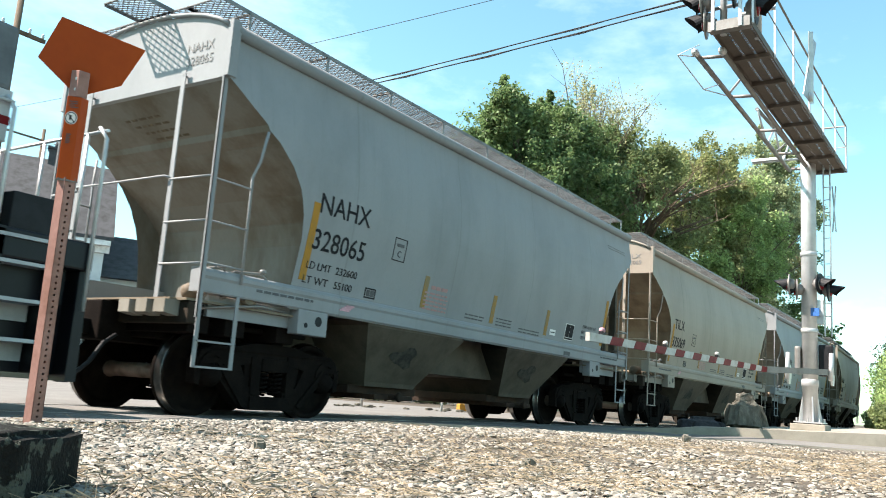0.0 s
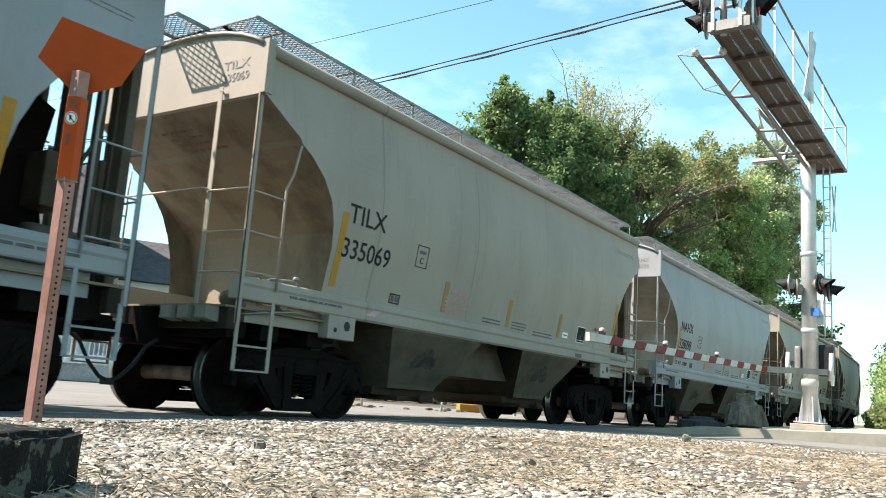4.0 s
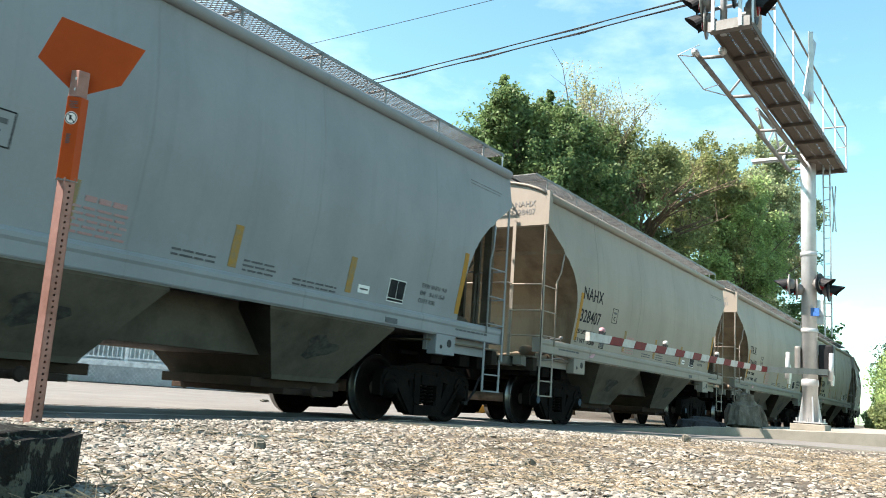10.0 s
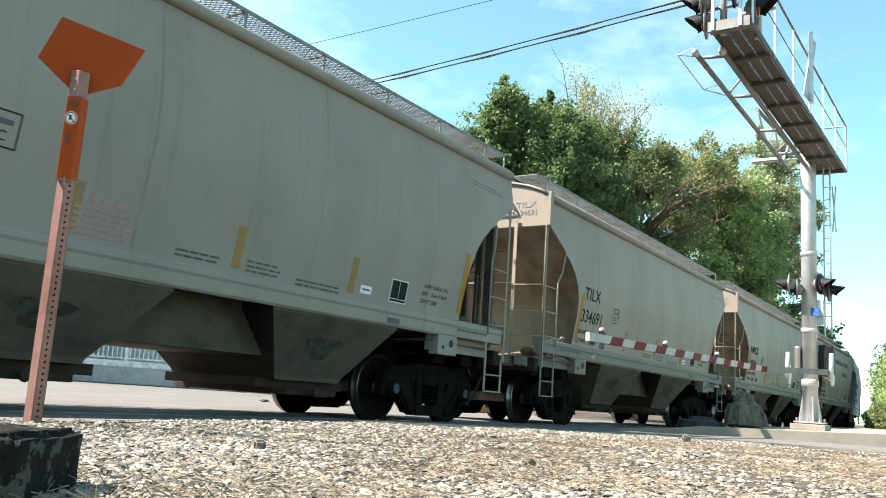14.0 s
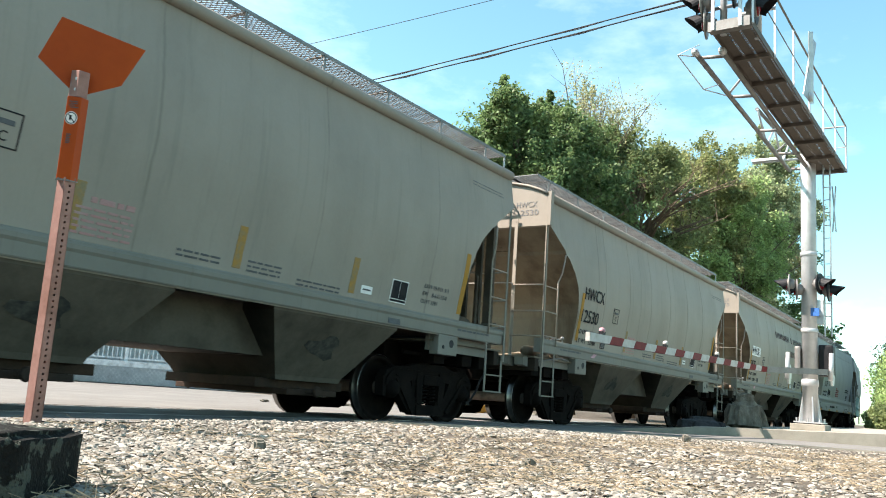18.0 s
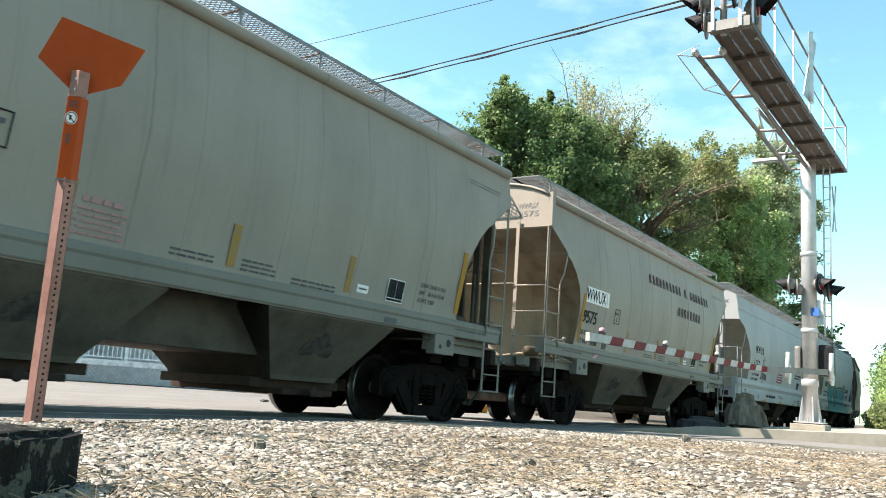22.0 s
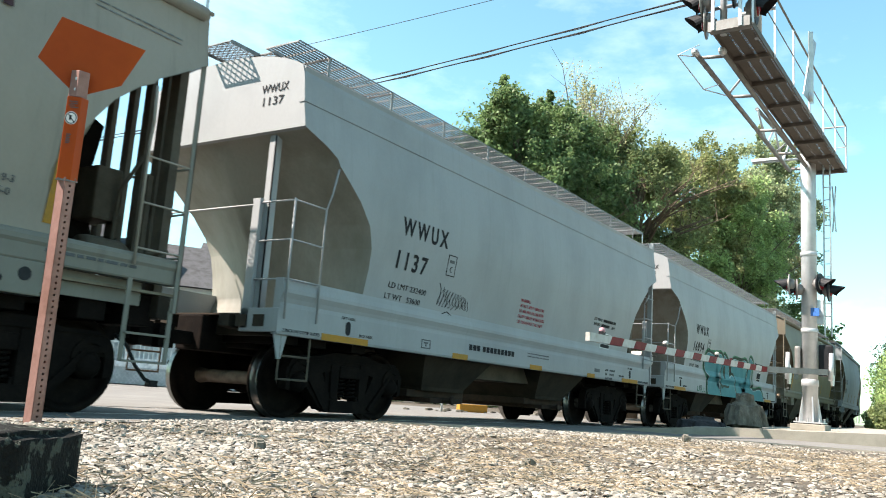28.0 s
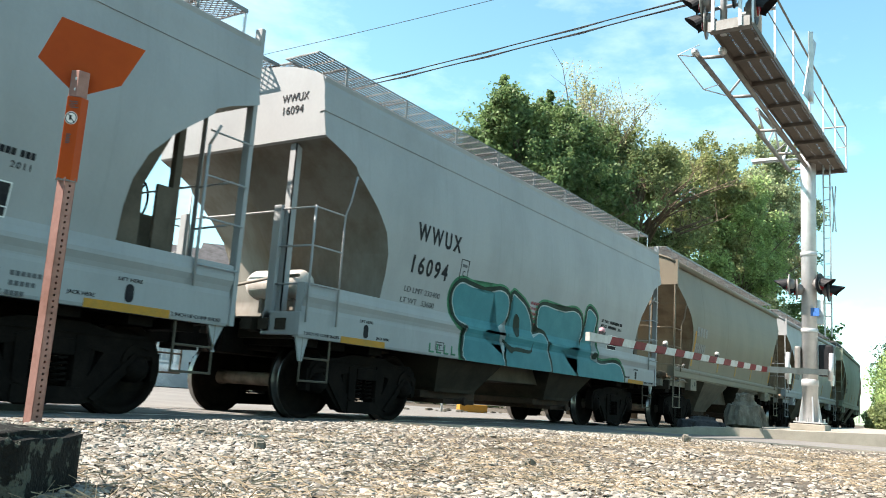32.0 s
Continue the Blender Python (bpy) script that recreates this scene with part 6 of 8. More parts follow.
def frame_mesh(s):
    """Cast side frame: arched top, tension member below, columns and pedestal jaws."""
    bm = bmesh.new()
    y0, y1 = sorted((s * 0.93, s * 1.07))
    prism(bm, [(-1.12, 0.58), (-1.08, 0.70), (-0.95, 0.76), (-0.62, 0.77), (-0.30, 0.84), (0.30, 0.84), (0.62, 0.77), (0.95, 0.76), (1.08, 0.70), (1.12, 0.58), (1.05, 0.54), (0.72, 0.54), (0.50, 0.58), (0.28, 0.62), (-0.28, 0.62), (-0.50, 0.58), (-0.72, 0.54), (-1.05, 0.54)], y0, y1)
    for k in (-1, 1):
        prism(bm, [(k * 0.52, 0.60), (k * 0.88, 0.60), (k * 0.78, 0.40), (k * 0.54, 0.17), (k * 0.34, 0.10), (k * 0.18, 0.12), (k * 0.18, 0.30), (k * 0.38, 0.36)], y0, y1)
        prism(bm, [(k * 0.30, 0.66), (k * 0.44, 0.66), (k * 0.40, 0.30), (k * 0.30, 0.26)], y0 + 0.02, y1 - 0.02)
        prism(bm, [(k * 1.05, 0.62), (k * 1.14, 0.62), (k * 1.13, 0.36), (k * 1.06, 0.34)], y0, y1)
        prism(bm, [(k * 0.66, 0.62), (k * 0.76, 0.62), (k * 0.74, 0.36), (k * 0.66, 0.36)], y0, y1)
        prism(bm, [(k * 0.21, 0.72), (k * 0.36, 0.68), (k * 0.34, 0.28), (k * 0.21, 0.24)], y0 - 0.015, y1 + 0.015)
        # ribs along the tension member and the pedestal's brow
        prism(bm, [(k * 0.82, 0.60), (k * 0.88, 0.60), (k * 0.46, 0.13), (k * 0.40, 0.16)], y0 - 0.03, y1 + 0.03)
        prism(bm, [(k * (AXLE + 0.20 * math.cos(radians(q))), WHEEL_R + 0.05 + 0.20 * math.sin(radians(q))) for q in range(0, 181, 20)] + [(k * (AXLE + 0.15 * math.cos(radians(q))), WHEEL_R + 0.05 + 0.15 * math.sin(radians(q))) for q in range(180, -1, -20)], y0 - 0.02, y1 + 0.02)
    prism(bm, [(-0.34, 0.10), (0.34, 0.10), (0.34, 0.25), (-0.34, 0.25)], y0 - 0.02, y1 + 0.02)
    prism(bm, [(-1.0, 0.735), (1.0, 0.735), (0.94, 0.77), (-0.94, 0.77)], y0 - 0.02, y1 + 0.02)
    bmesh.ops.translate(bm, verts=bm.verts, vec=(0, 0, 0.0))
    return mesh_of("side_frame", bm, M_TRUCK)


def spring_mesh(x, s):
    bm = bmesh.new()
    n = 44
    for i in range(n):
        a0, a1 = 2 * math.pi * 5 * i / n, 2 * math.pi * 5 * (i + 1) / n
        z0, z1 = 0.27 + 0.25 * i / n, 0.27 + 0.25 * (i + 1) / n
        rod(bm, (x + 0.068 * math.cos(a0), s * 1.0 + 0.068 * math.sin(a0), z0), (x + 0.068 * math.cos(a1), s * 1.0 + 0.068 * math.sin(a1), z1), 0.014, 5, cap=False)
    return mesh_of("spring", bm, M_TRUCK)


def cap_mesh(x, s):
    bm = bmesh.new()
    lathe(bm, [(0.135, s * 0.90), (0.135, s * 1.06), (0.10, s * 1.10), (0.085, s * 1.13), (0.02, s * 1.135)], 20, "y", (x, 0, WHEEL_R))
    box(bm, x - 0.15, x + 0.15, s * 1.0 - 0.09, s * 1.0 + 0.09, 0.575, 0.63)
    for k in range(3):
        a = 2 * math.pi * k / 3 + 0.5
        rod(bm, (x + 0.062 * math.cos(a), s * 1.09, WHEEL_R + 0.062 * math.sin(a)), (x + 0.062 * math.cos(a), s * 1.125, WHEEL_R + 0.062 * math.sin(a)), 0.016, 6)
    return mesh_of("bearing_cap", bm, M_TRUCK)


def bolster_mesh():
    bm = bmesh.new()
    box(bm, -0.20, 0.20, -1.10, 1.10, 0.53, 0.68, 0.02)
    box(bm, -0.30, 0.30, -0.40, 0.40, 0.66, 0.78, 0.02)
    for k in (-1, 1):
        box(bm, k * 0.46 - 0.05, k * 0.46 + 0.05, -0.82, 0.82, 0.30, 0.40)
        rod(bm, (k * 0.40, -0.6, 0.36), (k * 0.1, 0.0, 0.5), 0.03, 6)
    return mesh_of("bolster", bm, M_TRUCK)


def brake_wheel_mesh():
    bm = bmesh.new()
    n = 24
    for i in range(n):
        a0, a1 = 2 * math.pi * i / n, 2 * math.pi * (i + 1) / n
        rod(bm, (6.02, 0.55 + 0.27 * math.cos(a0), 2.45 + 0.27 * math.sin(a0)), (6.02, 0.55 + 0.27 * math.cos(a1), 2.45 + 0.27 * math.sin(a1)), 0.015, 6, cap=False)
    for i in range(4):
        a = math.pi / 4 + math.pi / 2 * i
        rod(bm, (6.0, 0.55, 2.45), (6.02, 0.55 + 0.27 * math.cos(a), 2.45 + 0.27 * math.sin(a)), 0.011, 6)
    box(bm, 5.82, 5.98, 0.40, 0.70, 2.28, 2.62, 0.02)
    return mesh_of("hand_brake", bm, M_TRUCK)


def rear_post_mesh(y):
    bm = bmesh.new()
    box(bm, 5.74, 5.80, y - 0.055, y + 0.055, 1.16, 3.62)
    box(bm, 5.70, 5.84, y - 0.09, y + 0.09, 1.16, 1.30)
    return mesh_of("end_post", bm, M_DARKBAY)


def web_mesh(e):
    """Shear plate of the smooth cars, standing under the end slope on the centre line."""
    bm = bmesh.new()
    pts = [(x, z) for x, z in CUT_B[2:9]]
    poly = pts + [(-5.28, 2.40), (-5.36, 1.30), (-4.62, 1.20)]
    prism(bm, [(-e * a, b) for a, b in poly], 0.02, 0.05)
    prism(bm, [(-e * -4.75, 1.20), (-e * -5.25, 1.20), (-e * -5.20, 2.2), (-e * -4.95, 2.2)] if e < 0 else [(4.75, 1.20), (5.25, 1.20), (5.20, 2.2), (4.95, 2.2)], -0.75, -0.72)
    return mesh_of("shear_plate", bm, M_ENDGREY)


def web_near_mesh():
    """Grimy stiffener plates inside the brake end of the smooth cars, with ragged gaps between them."""
    bm = bmesh.new()
    poly = [(-x, z) for x, z in CUT_B[3:8]] + [(4.98, 2.50), (4.84, 2.20), (4.86, 1.45), (4.60, 1.45)]
    prism(bm, poly, -1.25, -1.22)
    box(bm, 5.02, 5.20, -1.24, -1.20, 1.20, 2.25)
    box(bm, 5.30, 5.38, -1.10, -1.02, 1.20, 3.25)
    box(bm, 4.80, 5.40, -1.10, -1.06, 1.20, 1.62)
    box(bm, 5.00, 5.34, -1.00, -0.60, 1.62, 1.98, 0.03)
    return mesh_of("stiffener", bm, M_DARKBAY)


def web_far_mesh(e):
    bm = bmesh.new()
    poly = [(x, z) for x, z in CUT_B[1:10]] + [(-5.50, 2.30), (-5.55, 1.25), (-4.62, 1.20)]
    prism(bm, [(-e * a, b) for a, b in poly], 1.10, 1.13)
    return mesh_of("side_web", bm, M_ENDGREY)


def end_dark_plate_mesh(y):
    """Added black upright plate that darkens the hollow under the older cars' brake-end slope."""
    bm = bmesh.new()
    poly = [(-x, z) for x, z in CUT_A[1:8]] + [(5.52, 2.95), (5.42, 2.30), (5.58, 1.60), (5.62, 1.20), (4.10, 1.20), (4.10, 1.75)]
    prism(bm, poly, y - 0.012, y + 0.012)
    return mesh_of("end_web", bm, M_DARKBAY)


def brake_gear_mesh():
    """Brake cylinder, chain guard and piping between the rear posts."""
    bm = bmesh.new()
    lathe(bm, [(0.04, 5.05), (0.16, 5.08), (0.17, 5.15), (0.17, 5.50), (0.13, 5.58), (0.03, 5.62)], 18, "x", (0, -0.78, 1.52))
    box(bm, 5.66, 5.72, -0.92, -0.88, 1.19, 2.40, 0.01)
    box(bm, 5.58, 5.66, -0.56, -0.40, 1.75, 2.0, 0.02)
    box(bm, 5.30, 5.60, -0.60, 0.30, 1.90, 2.45, 0.03)
    box(bm, 5.35, 5.55, 0.30, 0.90, 1.20, 1.75, 0.03)
    pipe(bm, [(5.6, -0.9, 2.6), (5.5, -0.7, 2.2), (5.55, -0.6, 1.7), (5.4, -0.7, 1.2)], 0.022, 6)
    pipe(bm, [(5.7, -1.3, 1.6), (5.55, -0.2, 1.5), (5.5, 0.9, 1.6)], 0.02, 6)
    return mesh_of("brake_gear", bm, M_DARKBAY)


def rear_frame_mesh(y):
    """Grey channel post between the dark ones."""
    bm = bmesh.new()
    box(bm, 5.70, 5.80, y - 0.07, y + 0.07, 1.16, 3.62)
    return mesh_of("channel_post", bm, M_DARKBAY)


def rim_mesh(e):
    """Rolled rim round the top of an end sheet."""
    bm = bmesh.new()
    pts = [(e * 5.80, 1.42 * math.sin(radians(a)) / math.sin(radians(66)), 4.095 + 0.30 * (math.cos(radians(a)) - math.cos(radians(66))) / (1 - math.cos(radians(66)))) for a in range(-66, 67, 12)]
    pipe(bm, pts, 0.024, 6)
    return mesh_of("end_rim", bm, M_BLUEGREY)


def reservoir_mesh(e):
    bm = bmesh.new()
    lathe(bm, [(0.02, -0.21), (0.07, -0.19), (0.10, -0.13), (0.105, -0.05), (0.105, 0.16), (0.08, 0.21), (0.02, 0.23)], 20, "x", (e * 5.40, -0.98, 1.295))
    return mesh_of("air_reservoir", bm, M_BLUEGREY)


def valve_mesh(e):
    bm = bmesh.new()
    box(bm, e * 5.0 - 0.13, e * 5.0 + 0.13, -1.30, -1.10, 1.20, 1.36, 0.03)
    rod(bm, (e * 5.05, -1.38, 1.28), (e * 5.05, -1.02, 1.28), 0.07, 10)
    pipe(bm, [(e * 5.2, -1.25, 1.40), (e * 4.7, -1.25, 1.44), (e * 4.6, -1.3, 1.52)], 0.016, 6)
    pipe(bm, [(e * 5.3, -1.1, 1.24), (e * 4.9, -0.5, 1.30), (e * 4.6, 0.2, 1.24)], 0.02, 6)
    return mesh_of("brake_valve", bm, M_GALV)


def piping_mesh(e):
    """Cut-out cock, retainer valve and air pipes behind the corner ladder."""
    bm = bmesh.new()
    pipe(bm, [(e * 5.62, -1.30, 1.17), (e * 5.55, -1.36, 1.40), (e * 5.30, -1.38, 1.53), (e * 4.95, -1.40, 1.56), (e * 4.80, -1.36, 1.50)], 0.014, 6)
    pipe(bm, [(e * 5.70, -1.36, 1.50), (e * 5.50, -1.40, 1.55), (e * 5.42, -1.38, 1.49)], 0.013, 6)
    pipe(bm, [(e * 5.66, -1.20, 1.10), (e * 5.30, -1.34, 1.16), (e * 4.85, -1.36, 1.22), (e * 4.40, -1.30, 1.20)], 0.016, 6)
    for k in range(9):
        a = 2 * math.pi * k / 9
        rod(bm, (e * (5.36 + 0.05 * math.cos(a)), -1.30 + 0.045 * math.sin(a), 1.28 + 0.04 * math.sin(2 * a)), (e * (5.30 + 0.05 * math.cos(a)), -1.22, 1.36), 0.02, 6)
    lathe(bm, [(0.01, -0.04), (0.026, -0.03), (0.028, 0.02), (0.015, 0.04)], 12, "x", (e * 4.93, -1.41, 1.585))
    lathe(bm, [(0.02, -0.06), (0.05, -0.04), (0.05, 0.04), (0.02, 0.06)], 12, "x", (e * 5.12, -1.34, 1.30))
    return mesh_of("valve_piping", bm, M_GALV)


def rib_mesh(x):
    """A narrow weld seam running down a bellied side."""
    bm = bmesh.new()
    zs = [1.50 + 2.46 * k / 24 for k in range(25)]
    rows = [[bm.verts.new((x + dx, -side(z) + dy, z)) for dx, dy in ((-0.011, 0.002), (-0.006, -0.004), (0.006, -0.004), (0.011, 0.002))] for z in zs]
    for a, b in zip(rows, rows[1:]):
        for i in range(3):
            bm.faces.new((a[i], a[i + 1], b[i + 1], b[i]))
    return mesh_of("side_seam", bm, M_BLUEGREY)


KIT = {}
for e in (-1, 1):
    for nm, fn in (("end_sill", end_mesh), ("platform", platform_mesh), ("draft", draft_mesh), ("underframe", underframe_mesh), ("brake_pipe", brake_pipe_mesh), ("coupler", coupler_mesh), ("air_hose", hose_mesh), ("grab_bar", grab_mesh)):
        KIT[nm, e] = fn(e)
    for y in (-1.08, -0.80, -0.52, 0.52, 0.80, 1.08):
        KIT["rib", e, y] = rib_end_mesh(e, y)
    KIT["end_platform", e] = board_mesh(*sorted((e * 6.20, e * (5.72 if e < 0 else 5.97))), -0.36, 0.24)
    KIT["cross_board", e] = board_mesh(-5.72, -5.30, -0.60, 0.60) if e < 0 else board_mesh(5.42, 5.95, -1.16, 1.16)
    for s in (-1, 1):
        KIT["corner_plate", e, s], KIT["corner_b", e, s] = corner_plate_mesh(e, s), corner_b_mesh(e, s)
        for nm, fn in (("side_ladder", side_ladder_mesh), ("corner_post", post_mesh), ("end_ladder", end_ladder_mesh), ("sill_step", step_mesh), ("jacking_bracket", bracket_mesh), ("bracket_rail", bracket_rail_mesh), ("bracket_hole", hole_mesh)):
            KIT[nm, e, s] = fn(e, s)
        KIT["small_hole", e, s] = hole_mesh(e, s, True)
        KIT["post_b", e, s] = post_b_mesh(e, s)
        KIT["side_ladder_b", e, s] = side_ladder_mesh(e, s, b=True)
KIT["body_a"], KIT["body_b"], KIT["body_p"] = body_mesh("body", CUT_A), body_mesh("body", CUT_B), body_mesh("body", CUT_A, 9)
KIT["roof_b"] = roof_mesh(5.955)
KIT["roof"], KIT["centre"], KIT["hatch"] = roof_mesh(), centre_mesh(), hatch_mesh()
for s in (-1, 1):
    KIT["eave", s], KIT["eave_b", s], KIT["sill", s], KIT["sill_b", s] = eave_mesh(s), eave_mesh(s, True), sill_mesh(s), sill_b_mesh(s)
    KIT["board", s] = board_mesh(-5.72, 5.40, *sorted((s * 0.60, s * 1.16)))
    KIT["stay", s], KIT["strut", s] = stay_mesh(s), strut_mesh(s)
    KIT["board_b", s] = board_b_mesh(-5.85, 5.50, *sorted((s * 0.60, s * 1.16)))
    KIT["step_b", -1, s], KIT["step_b", 1, s] = step_b_mesh(-1, s), step_b_mesh(1, s)
    KIT["frame", s] = frame_mesh(s)
    KIT["wheel", s] = wheel_mesh(s)
    for k in (-1, 1):
        KIT["cap", k, s] = cap_mesh(k * AXLE, s)
        KIT["spring", k, s] = spring_mesh(k * 0.11, s)
    KIT["bay", s], KIT["outlet", s] = bay_mesh(s * 1.83), outlet_mesh(s * 1.83)
KIT["cross_beam"] = cross_beam_mesh()
KIT["axle"], KIT["bolster"], KIT["brake_wheel"] = axle_mesh(), bolster_mesh(), brake_wheel_mesh()
REAR_POSTS = (-0.88, -0.62, -0.34, 0.02, 0.48, 0.95)
for y in REAR_POSTS:
    KIT["end_post", y] = rear_post_mesh(y)
KIT["brake_gear"], KIT["channel_post"], KIT["end_rim", -1], KIT["end_rim", 1] = brake_gear_mesh(), rear_frame_mesh(-1.10), rim_mesh(-1), rim_mesh(1)
KIT["end_web", -1], KIT["end_web", 1] = end_dark_plate_mesh(-0.24), end_dark_plate_mesh(0.62)
KIT["web_near"] = web_near_mesh()
for e in (-1, 1):
    KIT["web", e], KIT["web_far", e] = web_mesh(e), web_far_mesh(e)
KIT["reservoir"], KIT["valve"], KIT["piping"] = reservoir_mesh(-1), valve_mesh(-1), piping_mesh(-1)
WHEELSETS = []


def put(name, key, parent, paint=None, label="", at=None):
    ob = new(name, KIT[key])
    ob.parent = parent
    if at:
        ob.location = at
    if paint:
        painted(ob, paint)
    if label:
        tagged(ob, label)
    return ob


def trucks(car):
    for e in (-1, 1):
        put("bolster", "bolster", car, at=(e * TRUCK_X, 0, 0))
        for s in (-1, 1):
            fr = put("side_frame", ("frame", s), car, at=(e * TRUCK_X, 0, 0))
            for k in (-1, 1):
                put("bearing_cap", ("cap", k, s), fr)
                put("spring", ("spring", k, s), fr)
        for k in (-1, 1):
            ws = put("wheelset", "axle", car, at=(e * TRUCK_X + k * AXLE, 0, WHEEL_R))
            for s in (-1, 1):
                put("wheel", ("wheel", s), ws)
            WHEELSETS.append(ws)


def hopper_car(label, paint, kind="a", end=None, low=None, panels=False):
    car = holder("hopper_car", label, "railway car", group="covered hopper cars of the passing freight train")
    b = kind == "b"
    low = low or paint
    body = put("body", "body_b" if b else "body_p" if panels else "body_a", car, paint)
    if end:
        body.material_slots[1].link = "OBJECT"
        body.material_slots[1].material = end
    put("roof", "roof_b" if b else "roof", car, paint)
    put("roof_hatch", "hatch", car, paint)
    put("centre_sill", "centre", car)
    for s in (-1, 1):
        put("eave", ("eave_b" if b else "eave", s), car, paint)
        put("side_sill", ("sill_b" if b else "sill", s), car, low)
        put("running_board", ("board_b" if b else "board", s), car, None, "galvanised steel grating")
        for i in range(9):
            put("board_stay", ("stay", s), car, at=(-5.3 + 1.32 * i, 0, 0))
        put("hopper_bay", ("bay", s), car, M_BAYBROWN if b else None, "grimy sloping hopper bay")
        put("outlet_gate", ("outlet", s), car, None, "rusty brown outlet gate")
        if not b:
            put("end_web", ("end_web", s), car, M_TRUCK, "added black plate that darkens the hollow under the end slope")
    for e in (-1, 1):
        put("end_sill", ("end_sill", e), car, M_BAYBROWN if b else None)
        put("platform_plate", ("platform", e), car, M_BAYBROWN if b else None)
        put("draft_pocket", ("draft", e), car)
        put("underframe", ("underframe", e), car, None, "added black stub sill that darkens the gap over the truck")
        for x in (4.28, 5.05, 5.55):
            put("cross_beam", "cross_beam", car, at=(e * x, 0, 0))
        for y in (-0.95, 0.95):
            put("brake_pipe", ("brake_pipe", e), car, at=(0, y, 0))
        for y in (-1.08, -0.80, -0.52, 0.52, 0.80, 1.08):
            # Older cars' ribs are cream to stand for the sunlight on them.
            put("platform_rib", ("rib", e, y), car, M_BAYBROWN if b else M_ENDPALE)
        put("coupler", ("coupler", e), car, None, "black cast coupler")
        if not b:
            put("air_hose", ("air_hose", e), car, None, "black rubber air hose")
        put("grab_bar", ("grab_bar", e), car, paint)
        put("end_platform", ("end_platform", e), car)
        put("cross_board", ("cross_board", e), car)
        if e > 0:
            for s in (-1, 1):
                put("board_strut", ("strut", s), car)
        for s in (-1, 1):
            put("side_ladder", ("side_ladder_b" if b else "side_ladder", e, s), car, paint)
            # Rear posts take the low paint; on tan cars its darker tone paints shade.
            put("corner_post", ("post_b" if b else "corner_post", e, s), car, low if e > 0 else paint)
            if not (b and e < 0):
                put("end_ladder", ("end_ladder", e, s), car, paint)
            if b:
                put("corner_gusset", ("corner_b", e, s), car, low)
                put("sill_step", ("step_b", e, s), car)
            else:
                put("sill_step", ("sill_step", e, s), car, low)
            if not b:
                if e < 0:
                    put("corner_plate", ("corner_plate", e, s), car, paint)
                put("jacking_bracket", ("jacking_bracket", e, s), car, low)
                put("bracket_rail", ("bracket_rail", e, s), car, low)
                put("bracket_hole", ("bracket_hole", e, s), car)
                put("bracket_hole", ("small_hole", e, s), car)
    put("hand_brake", "brake_wheel", car, None, "black hand brake wheel")
    if not b:
        put("brake_gear", "brake_gear", car, None, "grimy brake cylinder and piping")
        put("channel_post", "channel_post", car, None, "grimy steel channel post")
        for y in REAR_POSTS:
            put("end_post", ("end_post", y), car, None, "grimy dark end post")
    for e in (-1, 1):
        if b:
            if e > 0:
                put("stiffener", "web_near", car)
                put("shear_plate", ("web", e), car)
                put("side_web", ("web_far", e), car)
        else:
            put("end_rim", ("end_rim", e), car, paint)
    if not b:
        put("air_reservoir", "reservoir", car, M_ENDDIRT)
        put("brake_valve", "valve", car, M_ENDDIRT)
        put("valve_piping", "piping", car, M_ARM, "bent steel air pipes by the corner")
    trucks(car)
    return car


FACE = -SIDE - 0.004
SILLFACE = -1.410 - 0.003
TALL_BARS = ((-4.31, 1.60, 0.90), (4.40, 1.60, 0.90))


def yellow_bars(car, mids=((-1.88, 1.58, 0.44), (0.03, 1.57, 0.44), (1.92, 1.57, 0.44))):
    for x, z, h in TALL_BARS + tuple(mids):
        bm = bmesh.new()
        box(bm, x - 0.055, x + 0.055, FACE - 0.001, FACE + 0.003, z, z + h)
        bmesh.ops.subdivide_edges(bm, edges=[q for q in bm.edges if abs(q.verts[0].co.z - q.verts[1].co.z) > 0.1], cuts=5, use_grid_fill=True)
        part("yellow_bar", bm, M_YELLOW if h > 0.6 else M_YELLOWFADED, car, "faded yellow reflective strip")


def frame_box(car, x, z, w, h, t=0.012, inner=True):
    bm = bmesh.new()
    for a in ((x, x + w, z, z + t), (x, x + w, z + h - t, z + h), (x, x + t, z, z + h), (x + w - t, x + w, z, z + h)):
        box(bm, a[0], a[1], FACE - 0.001, FACE + 0.003, a[2], a[3])
    part("stencil_box", bm, M_INK, car)
    if inner:
        words("C", x + w * 0.36, FACE, z + h * 0.18, h * 0.28, w * 0.26, M_INK, car)
        dashes([(x + w * 0.22, z + h * 0.62, w * 0.55, h * 0.14)], M_PALEINK, car, FACE)


def placard(car, x, z, w, h, split=0.50, strip=0.030):
    bm = bmesh.new()
    box(bm, x, x + w, FACE - 0.002, FACE + 0.003, z, z + h)
    p = part("placard", bm, M_WHITE, car, "white and black inspection placard")
    bm = bmesh.new()
    box(bm, x + 0.012, x + w * (split - 0.01), FACE - 0.005, FACE - 0.002, z + strip + 0.022, z + h - 0.012)
    part("panel", bm, M_INK, p)
    bm = bmesh.new()
    box(bm, x + w * (split + 0.015), x + w - 0.012, FACE - 0.005, FACE - 0.002, z + strip + 0.022, z + h - 0.012)
    part("panel", bm, M_INK, p)
    bm = bmesh.new()
    box(bm, x + 0.012, x + w - 0.012, FACE - 0.005, FACE - 0.002, z + 0.012, z + 0.012 + strip)
    part("panel", bm, M_INK, p)


